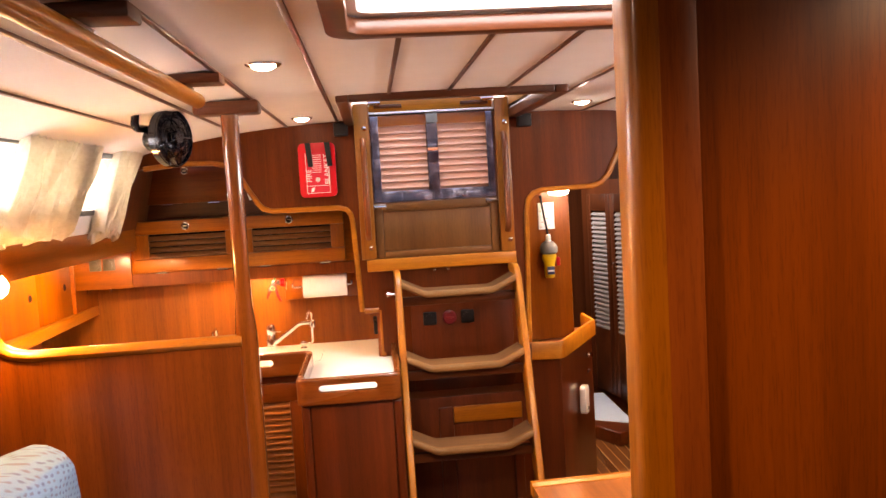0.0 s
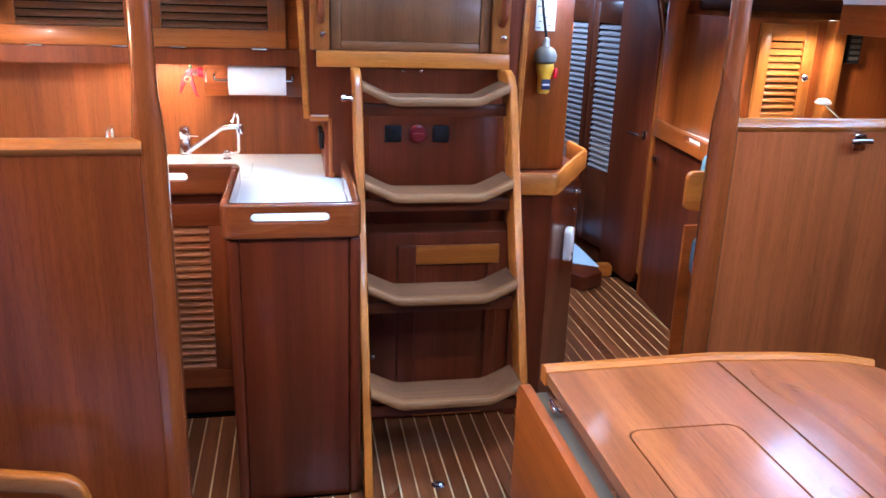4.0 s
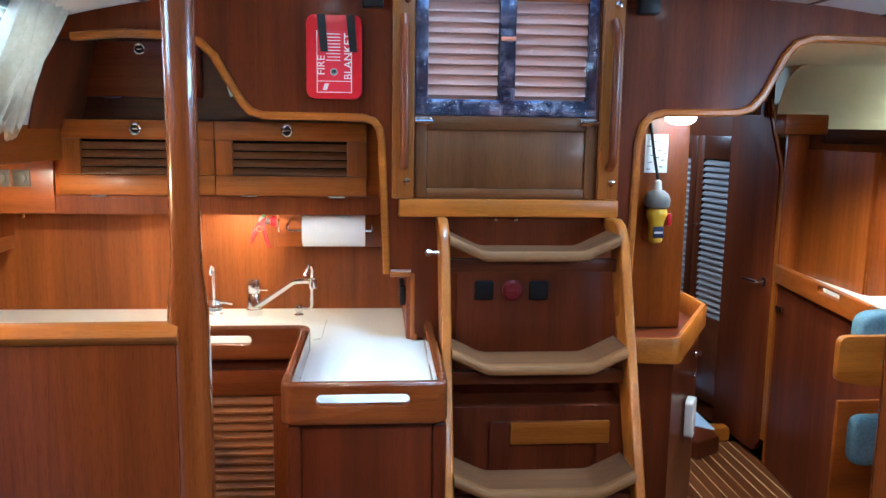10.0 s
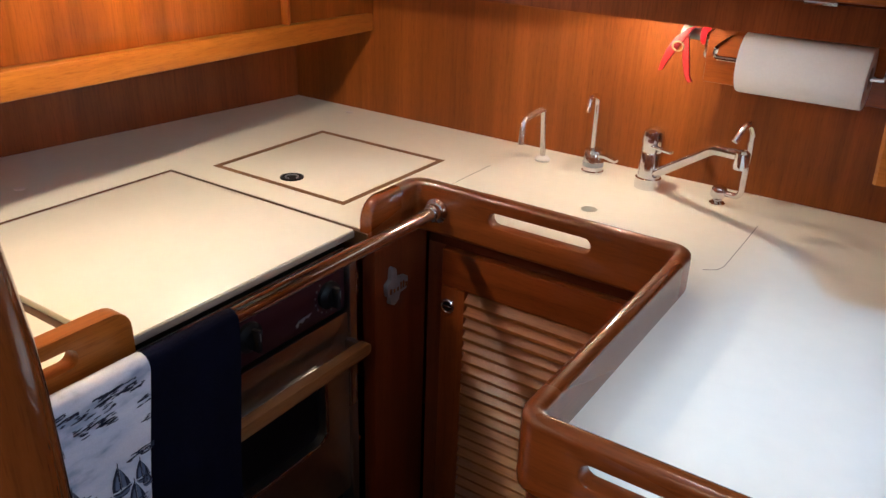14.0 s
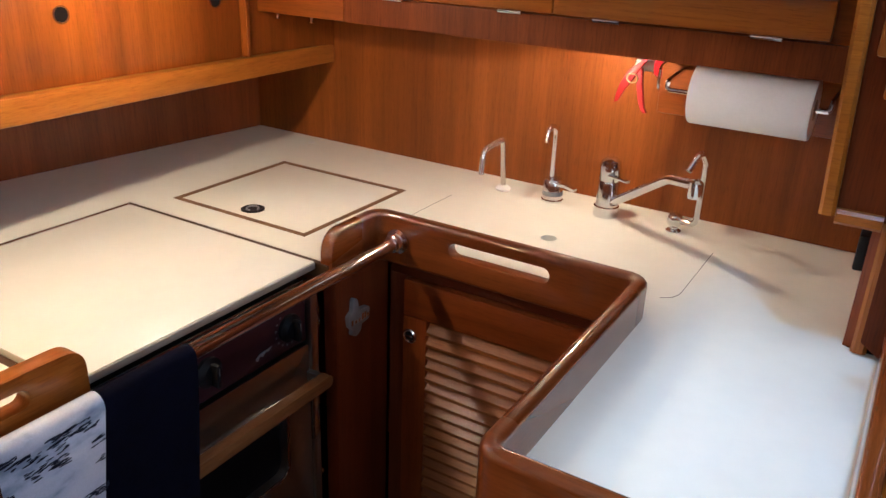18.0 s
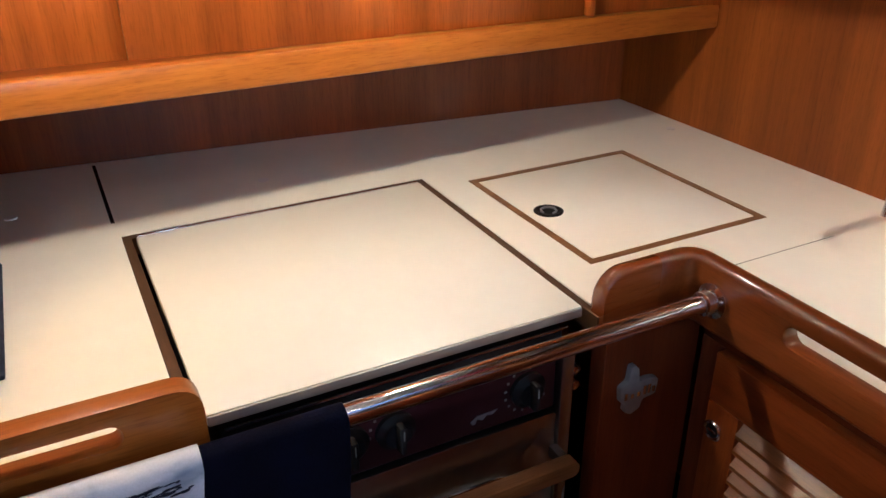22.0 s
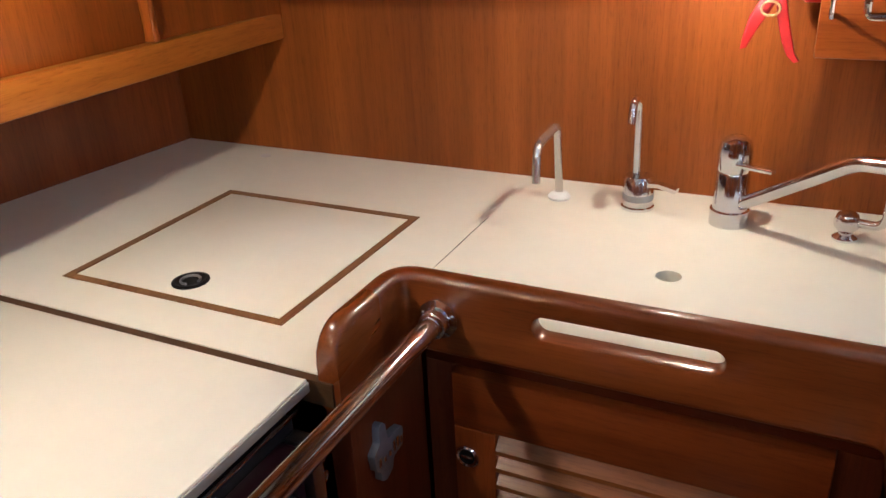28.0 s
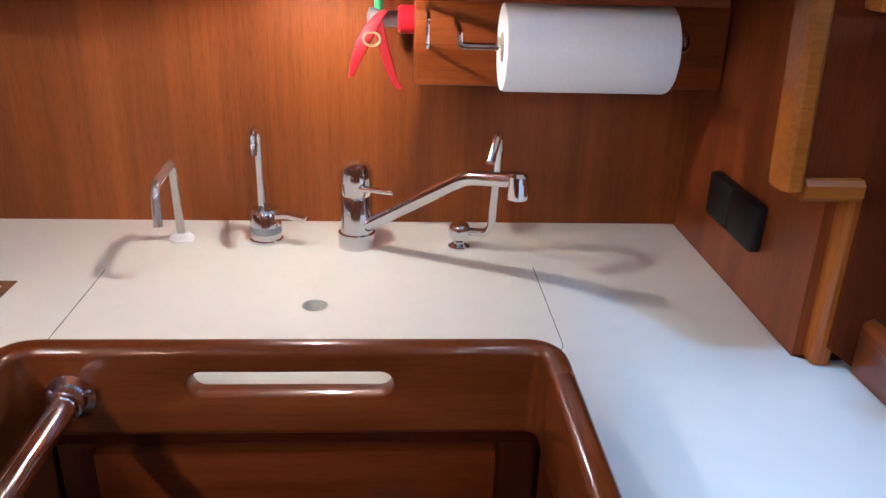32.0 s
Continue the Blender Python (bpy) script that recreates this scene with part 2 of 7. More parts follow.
STEEL = plain("brushed_steel", (0.40, 0.385, 0.36), 0.28, 1.0, 0.08, 90)
BLACK = plain("black_plastic", (0.010, 0.010, 0.011), 0.42, 0, 0.2, spec=0.25)
KNOB = plain("matt_black_knob", (0.006, 0.006, 0.007), 0.5, 0, 0.2, 40, 0, 0, 0.15)
# near-black for real joints and for shade painted behind louvres and in recesses
VOID = plain("dark_gap_and_shade", (0.009, 0.007, 0.006), 0.9, 0, 0.2, 40, 0, 0, 0.05)
RED = plain("red_plastic", (0.52, 0.012, 0.020), 0.3, 0, 0.08, spec=0.25)
LEVER = plain("dark_red_lever", (0.27, 0.008, 0.010), 0.4, 0, 0.1, spec=0.2)
PINKRED = plain("red_label", (0.56, 0.024, 0.045), 0.4, 0, 0.05, spec=0.2)
WHITEP = plain("white_plastic", (0.78, 0.78, 0.77), 0.35, 0, 0.04)
PAPER = plain("kitchen_paper", (0.90, 0.90, 0.90), 0.9, 0, 0.03, 220, 0, 0.15)
YELLOW = plain("yellow_plastic", (0.75, 0.46, 0.02), 0.4, 0, 0.1)
GREY = plain("grey_rubber", (0.16, 0.16, 0.15), 0.6, 0, 0.15)
SOCKET = plain("bronze_grey_socket", (0.075, 0.062, 0.040), 0.5, 0, 0.15)
MAROON = plain("maroon_enamel", (0.024, 0.007, 0.011), 0.3, 0, 0.1, 40, 0, 0, 0.3)
OVENG = plain("smoked_oven_glass", (0.005, 0.004, 0.005), 0.35, 0, 0.2, 40, 0, 0, 0.03)
FANB = plain("gloss_black_fan", (0.008, 0.010, 0.016), 0.14, 0, 0.2)
NAVY = plain("navy_cotton", (0.0028, 0.0034, 0.011), 0.95, 0, 0.3, 400, 0, 0.3, 0.06)
SLATE = plain("slate_cotton", (0.045, 0.052, 0.078), 0.95, 0, 0.4, 400, 0, 0.5, 0.1)
INK = plain("ink_blue_print", (0.018, 0.026, 0.055), 0.95, 0, 0.5, 60)
INKPALE = plain("washed_blue_print", (0.115, 0.145, 0.23), 0.95, 0, 0.3, 30)
GOLD = plain("gold_stripe", (0.42, 0.26, 0.04), 0.8, 0, 0.1)
MAT = plain("navy_carpet", (0.010, 0.016, 0.040), 0.98, 0, 0.5, 300, 0, 0.8, 0.1)
CUSHION = plain("teal_cushion", (0.125, 0.215, 0.27), 0.95, 0, 0.35, 120, 0, 0.3, 0.2)
PEWTER = plain("cast_pewter", (0.30, 0.32, 0.35), 0.42, 0.6, 0.25, 60)
BLIND = plain("salmon_blind", (0.56, 0.27, 0.18), 0.8, 0, 0.06, 60)
GLASS = glass("clear_glass")
BULB = glow("lit_bulb", (1.0, 0.62, 0.25), 60)
SMALL_LED = glow("lit_small_lamp", (1.0, 0.86, 0.62), 7)
LED = glow("lit_downlight", (1.0, 0.93, 0.82), 40)
DOME = glow("lit_dome", (1.0, 0.86, 0.66), 14)
SKYWHITE = glow("bright_outside", (0.97, 0.98, 1.0), 1.1)


def gauze():
    """Thin cream curtain cloth that lets daylight through."""
    m, nt, p = shader("translucent_gauze")
    v = coords(nt, (1, 1, 1), False)
    c = ramp(nt, noise_tex(nt, v, 60, 4), [(0.3, (0.78, 0.71, 0.57)), (0.7, (0.90, 0.84, 0.72))])
    nt.links.new(c, p.inputs["Base Color"])
    p.inputs["Roughness"].default_value = 0.95
    t = nt.nodes.new("ShaderNodeBsdfTranslucent")
    nt.links.new(c, t.inputs["Color"])
    mx = nt.nodes.new("ShaderNodeMixShader")
    mx.inputs[0].default_value = 0.5
    nt.links.new(p.outputs[0], mx.inputs[1])
    nt.links.new(t.outputs[0], mx.inputs[2])
    nt.links.new(mx.outputs[0], nt.nodes["Material Output"].inputs[0])
    return m


def blue_cloth(name, u, v):
    """Pale blue upholstery with rows of small darker flecks, laid out in the plane of two axes."""
    m, nt, p = shader(name)
    vec = coords(nt, (1, 1, 1), False)
    sep, com = nt.nodes.new("ShaderNodeSeparateXYZ"), nt.nodes.new("ShaderNodeCombineXYZ")
    nt.links.new(vec, sep.inputs[0])
    nt.links.new(sep.outputs["xyz".index(u)], com.inputs[0])
    nt.links.new(sep.outputs["xyz".index(v)], com.inputs[1])
    mp = nt.nodes.new("ShaderNodeMapping")
    mp.inputs["Rotation"].default_value, mp.inputs["Scale"].default_value = (0, 0, radians(24)), (0.72, 1.35, 1)
    nt.links.new(com.outputs[0], mp.inputs[0])
    b = nt.nodes.new("ShaderNodeTexVoronoi")
    b.voronoi_dimensions = "2D"
    b.inputs["Scale"].default_value, b.inputs["Randomness"].default_value = 52, 0.22
    wob = nt.nodes.new("ShaderNodeTexNoise")
    wob.inputs["Scale"].default_value = 90
    nt.links.new(mp.outputs[0], wob.inputs["Vector"])
    nt.links.new(mix_rgb(nt, "LINEAR_LIGHT", mp.outputs[0], wob.outputs["Color"], 0.006), b.inputs["Vector"])
    weave, patch = noise_tex(nt, vec, 600, 2), noise_tex(nt, vec, 14, 3)
    tick = ramp(nt, b.outputs["Color"], [(0.35, (0.065, 0.09, 0.19)), (0.6, (0.115, 0.115, 0.17))])
    mask = ramp(nt, b.outputs["Distance"], [(0.12, (0.80, 0.80, 0.80)), (0.36, (0, 0, 0))])
    c = mix_rgb(nt, "MIX", (0.145, 0.275, 0.45), tick, mask)
    c = mix_rgb(nt, "MULTIPLY", c, ramp(nt, weave, [(0.3, (0.78, 0.78, 0.80)), (0.7, (1.1, 1.1, 1.1))]), 0.7)
    c = mix_rgb(nt, "MULTIPLY", c, ramp(nt, patch, [(0.3, (0.88, 0.9, 0.92)), (0.7, (1.06, 1.05, 1.04))]), 0.8)
    nt.links.new(c, p.inputs["Base Color"])
    p.inputs["Roughness"].default_value = 0.95
    bump(nt, p, patch, 0.5, 0.012)
    return m


def spotted_alloy():
    """Polished alloy strip, reflections painted as dark and pale patches, spattered with small pale spots."""
    m, nt, p = shader("spotted_alloy")
    vec = coords(nt, (1, 1, 1), False)
    v = nt.nodes.new("ShaderNodeTexVoronoi")
    v.inputs["Scale"].default_value = 110
    nt.links.new(vec, v.inputs["Vector"])
    patch = noise_tex(nt, vec, 26, 5)
    c = ramp(nt, patch, [(0.40, (0.035, 0.035, 0.07)), (0.52, (0.13, 0.13, 0.20)), (0.66, (0.46, 0.48, 0.58))])
    spots = ramp(nt, v.outputs["Distance"], [(0.17, (1, 1, 1)), (0.23, (0, 0, 0))])
    c = mix_rgb(nt, "MIX", c, (0.9, 0.88, 0.86), spots)
    nt.links.new(c, p.inputs["Base Color"])
    p.inputs["Metallic"].default_value, p.inputs["Roughness"].default_value = 0.8, 0.12
    return m


def washed_cotton():
    """White cotton with soft blue-grey watercolour washes."""
    m, nt, p = shader("washed_cotton")
    v = coords(nt, (1, 1, 2.6), False)
    c = ramp(nt, noise_tex(nt, v, 13, 3, 0.55), [(0.40, (0.62, 0.63, 0.70)), (0.55, (0.53, 0.56, 0.66)), (0.66, (0.31, 0.36, 0.47)), (0.74, (0.20, 0.25, 0.36))])
    c = mix_rgb(nt, "MULTIPLY", c, ramp(nt, noise_tex(nt, coords(nt, (1, 1, 1), False), 500, 2), [(0.3, (0.9, 0.9, 0.9)), (0.7, (1.05, 1.05, 1.05))]), 0.7)
    nt.links.new(c, p.inputs["Base Color"])
    p.inputs["Roughness"].default_value, p.inputs["Specular IOR Level"].default_value = 0.95, 0.15
    return m


ALLOY, PRINTW = spotted_alloy(), washed_cotton()
BLUE, BLUES = blue_cloth("blue_flecked_back", "y", "z"), blue_cloth("blue_flecked_seat", "x", "y")
CURTAIN = gauze()

# ---------------------------------------------------------------- building helpers


def box(bm, x0, x1, y0, y1, z0, z1, bev=0.003, seg=2, skew=None):
    r = bmesh.ops.create_cube(bm, size=1.0)
    vs = r["verts"]
    for v in vs:
        v.co = Vector((x0 + (v.co.x + 0.5) * (x1 - x0), y0 + (v.co.y + 0.5) * (y1 - y0), z0 + (v.co.z + 0.5) * (z1 - z0)))
    if bev:
        es = list({e for v in vs for e in v.link_edges})
        bmesh.ops.bevel(bm, geom=es, offset=min(bev, 0.45 * min(x1 - x0, y1 - y0, z1 - z0)), segments=seg, affect="EDGES", profile=0.5)
    return bm


def to3(axis, a, u, v):
    return {"x": (a, u, v), "y": (u, a, v), "z": (u, v, a)}[axis]


def plate(bm, outer, holes, axis, a0, a1, bev=0.0, seg=2, keep=()):
    """A flat board with an outline and openings that go through it; outline in the two other axes."""
    loops = []
    made = []
    for a in (a0, a1):
        edges = []
        ls = []
        for pts in (outer, *holes):
            vs = [bm.verts.new(to3(axis, a, *p)) for p in pts]
            ls.append(vs)
            edges += [bm.edges.new((vs[i], vs[(i + 1) % len(vs)])) for i in range(len(vs))]
        loops.append(ls)
        r = bmesh.ops.triangle_fill(bm, use_beauty=True, use_dissolve=False, edges=edges)
        made += [g for g in r["geom"] if isinstance(g, bmesh.types.BMFace)]
    sides = []
    for l0, l1 in zip(*loops):
        n = len(l0)
        for i in range(n):
            sides.append(bm.faces.new((l0[i], l0[(i + 1) % n], l1[(i + 1) % n], l1[i])))
    bmesh.ops.recalc_face_normals(bm, faces=made + sides)
    if bev:
        rim = [e for ls in loops for vs in ls for i in range(len(vs)) for e in vs[i].link_edges if e.other_vert(vs[i]) is vs[(i + 1) % len(vs)]]
        k = 1 if axis == "x" else 0
        rim = [e for e in set(rim) if not any(abs(e.verts[0].co[k] - u) + abs(e.verts[1].co[k] - u) < 1e-5 for u in keep)]
        bmesh.ops.bevel(bm, geom=rim, offset=bev, segments=seg, affect="EDGES", profile=0.5, clamp_overlap=True)
    return bm


def rect(u0, u1, v0, v1, r=0.0, n=4):
    if not r:
        return [(u0, v0), (u1, v0), (u1, v1), (u0, v1)]
    pts = []
    for cu, cv, a in ((u1 - r, v0 + r, -90), (u1 - r, v1 - r, 0), (u0 + r, v1 - r, 90), (u0 + r, v0 + r, 180)):
        for i in range(n + 1):
            t = radians(a + 90 * i / n)
            pts.append((cu + r * math.cos(t), cv + r * math.sin(t)))
    return pts


def rounded(pts, radii, n=5, closed=True):
    """A polyline with its corners rounded off."""
    out = []
    m = len(pts)
    for i, p in enumerate(pts):
        r = radii[i] if isinstance(radii, (list, tuple)) else radii
        if not r or (not closed and i in (0, m - 1)):
            out.append(Vector(p))
            continue
        p, a, b = Vector(p), Vector(pts[i - 1]), Vector(pts[(i + 1) % m])
        da, db = (a - p).normalized(), (b - p).normalized()
        ang = da.angle(db)
        d = min(r / max(math.tan(ang / 2), 1e-3), 0.49 * (a - p).length, 0.49 * (b - p).length)
        s, e = p + da * d, p + db * d
        for j in range(n + 1):
            t = j / n
            out.append(s * (1 - t) ** 2 + p * 2 * t * (1 - t) + e * t ** 2)
    return [tuple(v) for v in out]


def sweep(bm, path, prof, up=None, closed=False, caps=True):
    """A profile (a list of (side, up) offsets) carried along a 3D path."""
    P = [Vector(p) for p in path]
    n = len(P)
    rings = []
    ref = Vector(up) if up else None
    last = None
    for i, p in enumerate(P):
        if closed:
            t = (P[(i + 1) % n] - P[i - 1])
        else:
            t = P[min(i + 1, n - 1)] - P[max(i - 1, 0)]
        t.normalize()
        if ref is not None:
            s = t.cross(ref)
            s = s.normalized() if s.length > 1e-5 else (last or Vector((1, 0, 0)))
            u = s.cross(t)
        else:
            if last is None:
                last = Vector((0, 0, 1)) if abs(t.z) < 0.9 else Vector((1, 0, 0))
            s = t.cross(last).normalized()
            u = s.cross(t).normalized()
        last = s if ref is not None else u
        k = 1.0
        if 0 < i < n - 1 or closed:
            a, b = (p - P[i - 1]).normalized(), (P[(i + 1) % n] - p).normalized()
            k = 1 / max(0.5, math.cos(a.angle(b, 0) / 2))
        rings.append([bm.verts.new(p + s * (x * k) + u * y) for x, y in prof])
    m = len(rings[0])
    fs = []
    for i in range(n if closed else n - 1):
        a, b = rings[i], rings[(i + 1) % n]
        for j in range(m):
            fs.append(bm.faces.new((a[j], a[(j + 1) % m], b[(j + 1) % m], b[j])))
    if caps and not closed:
        fs.append(bm.faces.new(rings[0][::-1]))
        fs.append(bm.faces.new(rings[-1]))
    bmesh.ops.recalc_face_normals(bm, faces=fs)
    return bm


def circle(r, n=12, ry=None):
    return [(r * math.cos(2 * math.pi * i / n), (ry or r) * math.sin(2 * math.pi * i / n)) for i in range(n)]


def tube(bm, path, r, n=12, ends=True):
    return sweep(bm, path, circle(r, n), caps=ends)


def lathe(bm, prof, at, axis="z", n=20):
    """Profile of (radius, height) turned round an axis through at."""
    at = Vector(at)
    rings = []
    for r, h in prof:
        ring = []
        for i in range(n):
            a = 2 * math.pi * i / n
            c, s = r * math.cos(a), r * math.sin(a)
            o = {"z": (c, s, h), "y": (c, h, s), "x": (h, c, s)}[axis]
            ring.append(bm.verts.new(at + Vector(o)))
        rings.append(ring)
    fs = []
    for a, b in zip(rings, rings[1:]):
        for j in range(n):
            fs.append(bm.faces.new((a[j], a[(j + 1) % n], b[(j + 1) % n], b[j])))
    fs.append(bm.faces.new(rings[0][::-1]))
    fs.append(bm.faces.new(rings[-1]))
    bmesh.ops.recalc_face_normals(bm, faces=fs)
    return bm


def mesh_of(bm, name, material, smooth=True):
    me = bpy.data.meshes.new(name)
    if smooth:
        for f in bm.faces:
            f.smooth = True
        for e in bm.edges:
            if len(e.link_faces) == 2 and e.calc_face_angle(0) > radians(35):
                e.smooth = False
    bm.to_mesh(me)
    bm.free()
    me.materials.append(material)
    return me


def part(name, bm, material, parent=None, label=""):
    ob = new(name, mesh_of(bm, name, material))
    if parent is not None:
        ob.parent = parent
        ob.matrix_parent_inverse = Matrix.Translation(-Vector(parent.location)) if parent.type == "EMPTY" else Matrix()
    return tagged(ob, label)


def thing(name, label, category, at=(0, 0, 0), group="", kind=""):
    ob = new(name)
    ob.location = at
    ob.empty_display_size = 0.05
    return tagged(ob, label, category, group, kind)


def single(name, bm, material, label, category, group="", kind=""):
    return tagged(part(name, bm, material), label, category, group, kind)


def B(*a, **k):
    return box(bmesh.new(), *a, **k)


def struct(name, bm, material, label=""):
    return tagged(part(name, bm, material), label, "", "", "structure")


def roof(x):
    return 1.922 - min(0.046 * abs(x) ** 3, 0.122)


YB = 3.73          # main bulkhead
YW = 4.18          # galley back wall
ZC = 0.88          # galley worktop

# ---------------------------------------------------------------- the large structure
floor = struct("floor", B(-2.3, 2.4, -1.3, 6.4, -0.06, -0.012, bev=0), VOID, "dark subfloor under teak planks")
struct("wall_port_hull", B(2.3, 2.36, -1.3, 6.4, -0.02, 2.2, bev=0), VZ, "varnished hull side lining")
struct("wall_starboard_hull", B(-2.32, -2.26, -1.3, 6.4, -0.02, 1.45, bev=0), HONEYZ, "varnished hull side lining")
struct("wall_forward", B(-2.26, 2.3, -1.3, -1.24, -0.02, 2.2, bev=0), VZ, "varnished forward bulkhead")
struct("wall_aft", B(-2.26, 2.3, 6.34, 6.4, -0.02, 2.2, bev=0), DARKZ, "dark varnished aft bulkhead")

# ceiling: cambered headliner with openings for the companionway and the skylight
HX0, HX1, HY0 = -0.435, 0.245, 2.87
SX0, SX1, SY0, SY1 = -0.41, 0.22, 1.22, 1.76


def camber(bm, x0, x1, y0, y1, lift=0.0, thick=0.03, n=10):
    cols = []
    for i in range(n + 1):
        x = x0 + (x1 - x0) * i / n
        z = roof(x) + lift
        cols.append([bm.verts.new(c) for c in ((x, y0, z), (x, y1, z), (x, y1, z + thick), (x, y0, z + thick))])
    fs = []
    for a, b in zip(cols, cols[1:]):
        for j in range(4):
            fs.append(bm.faces.new((a[j], b[j], b[(j + 1) % 4], a[(j + 1) % 4])))
    fs += [bm.faces.new(cols[0][::-1]), bm.faces.new(cols[-1])]
    bmesh.ops.recalc_face_normals(bm, faces=fs)
    return bm


bm = bmesh.new()
camber(bm, -1.36, HX0, -1.24, YB)
camber(bm, HX1, 2.3, -1.24, YB)
camber(bm, HX0, HX1, -1.24, SY0, n=3)
camber(bm, HX0, HX1, SY1, HY0, n=3)
camber(bm, HX0, SX0, SY0, SY1, n=1)
camber(bm, SX1, HX1, SY0, SY1, n=1)
camber(bm, 0.25, 2.3, YB, 6.34, 0.02)
camber(bm, -1.4, 0.25, YB + 0.06, 6.34, 0.03)
struct("ceiling", bm, LINER, "white padded headliner panels")

for x in (-1.12, -0.92, -0.715, -0.50, -0.30, -0.105, 0.085, 0.33, 0.57, 0.80, 1.03):
    y1 = HY0 - 0.03 if HX0 - 0.05 < x < HX1 + 0.05 else YB
    for a, b in ([(-1.24, SY0 - 0.05), (SY1 + 0.05, y1)] if SX0 - 0.05 < x < SX1 + 0.05 else [(-1.24, y1)]):
        struct("ceiling_batten", B(x - 0.006, x + 0.006, a, b, roof(x) - 0.005, roof(x) + 0.004, bev=0.002), DARKY, "dark varnished batten between headliner panels")

# companionway hatch frame in the ceiling
hatch = thing("companionway_hatch", "varnished teak sliding hatch frame standing open to bright daylight", "hatch", (-0.095, 3.25, 1.92), kind="structure")
part("frame_rail", B(HX0 - 0.035, HX0 + 0.005, HY0 - 0.035, YB, 1.895, 1.935, bev=0.006), DARKY, hatch)
part("frame_rail", B(HX1 - 0.005, HX1 + 0.04, HY0 - 0.035, YB, 1.895, 1.935, bev=0.006), DARKY, hatch)
part("frame_rail", B(HX0 + 0.005, HX1 - 0.005, HY0 - 0.035, HY0 + 0.005, 1.897, 1.933, bev=0.006), DARKX, hatch)
part("coaming", B(HX0 - 0.03, HX0, HY0, YB + 0.1, 1.936, 2.042, bev=0.004), COAMY, hatch, "honey-coloured teak coaming")
part("coaming", B(HX1, HX1 + 0.03, HY0, YB + 0.1, 1.936, 2.042, bev=0.004), COAMY, hatch, "honey-coloured teak coaming")
part("coaming", B(HX0, HX1, HY0 - 0.03, HY0, 1.936, 2.038, bev=0.004), COAMX, hatch, "honey-coloured teak coaming")
# hatch garage forward of it
struct("hatch_garage", B(HX0 - 0.06, HX1 + 0.06, 1.95, HY0 - 0.002, 2.046, 2.10, bev=0.01), WHITEP, "white moulded hatch cover")

tagged(part("backdrop_outside", B(-2.2, 2.0, 5.2, 5.22, 1.98, 4.2, bev=0), SKYWHITE), "bright hazy daylight beyond the hatch", "", "", "structure")

# skylight over the saloon
skyl = thing("skylight", "white-framed acrylic deck skylight with rounded corners and a brown trim ring", "skylight", (-0.095, 1.49, 1.92), kind="structure")
bm = bmesh.new()
plate(bm, rect(SX0 - 0.03, SX1 + 0.03, SY0 - 0.03, SY1 + 0.03, 0.06), [rect(SX0 + 0.012, SX1 - 0.012, SY0 + 0.012, SY1 - 0.012, 0.045)], "z", 1.893, 1.925, 0.006)
part("trim_ring", bm, DARKX, skyl)
bm = bmesh.new()
plate(bm, rect(SX0, SX1, SY0, SY1, 0.05), [rect(SX0 + 0.03, SX1 - 0.03, SY0 + 0.03, SY1 - 0.03, 0.03)], "z", 1.928, 2.04, 0.004)
part("frame", bm, WHITEP, skyl, "white inner frame")
pane = part("pane", B(SX0 - 0.01, SX1 + 0.01, SY0 - 0.01, SY1 + 0.01, 2.042, 2.05, bev=0.001), GLASS, skyl)
pane.visible_shadow = False

# main bulkhead with its shaped cut-outs over the galley and the passage
left_cut = [(-1.40, 1.745), (-1.32, 1.757), (-1.18, 1.770), (-1.036, 1.767), (-0.975, 1.752), (-0.933, 1.713), (-0.895, 1.645), (-0.859, 1.586), (-0.835, 1.560), (-0.80, 1.549),
            (-0.515, 1.547), (-0.485, 1.537), (-0.468, 1.515), (-0.462, 1.48), (-0.446, 1.090), (-0.362, 1.090), (-0.362, 0.905)]
right_cut = [(0.285, 0.90), (0.300, 1.48), (0.312, 1.535), (0.335, 1.562), (0.372, 1.573), (0.60, 1.578), (0.642, 1.592), (0.676, 1.628), (0.735, 1.745), (0.768, 1.783), (0.82, 1.800), (1.0, 1.799), (1.25, 1.785), (2.28, 1.765)]
CW0, CW1, CWZ = -0.365, 0.175, 1.315
top = [(x, roof(x) + 0.004) for x in (2.28, 1.6, 1.17, 0.8, 0.5)]
topl = [(x, roof(x) + 0.004) for x in (-0.7, -1.0, -1.40)]
outline = left_cut + [(-0.30, 0.86), (0.285, 0.86)] + right_cut + top + [(CW1, roof(CW1) + 0.004), (CW1, CWZ), (CW0, CWZ), (CW0, roof(CW0) + 0.004)] + topl
bm = bmesh.new()
plate(bm, outline, [], "y", YB, YB + 0.03)
bulkhead = struct("wall_main_bulkhead", bm, BULKZ, "varnished mahogany bulkhead with curved cut-outs")


def edging(pts, name="edge_trim", y0=YB - 0.014, w=0.011, d=0.020, mat=TX, label="rounded teak edging"):
    bm = bmesh.new()
    prof = [(-w, -0.75 * d), (-0.55 * w, -d), (0.55 * w, -d), (w, -0.75 * d), (w, 0.75 * d), (0.55 * w, d), (-0.55 * w, d), (-w, 0.75 * d)]
    sweep(bm, [(x, y0 + d, z) for x, z in pts], prof, up=(0, 1, 0))
    return tagged(part(name, bm, mat), label, "", "", "structure")


edging(left_cut[1:15])
edging([(-0.4345, 1.090), (-0.374, 1.090)], w=0.011, mat=TX)
edging([(-0.362, 1.1015), (-0.362, 0.882)], y0=YB + 0.006, w=0.011, mat=TZ)
edging(right_cut[:13])

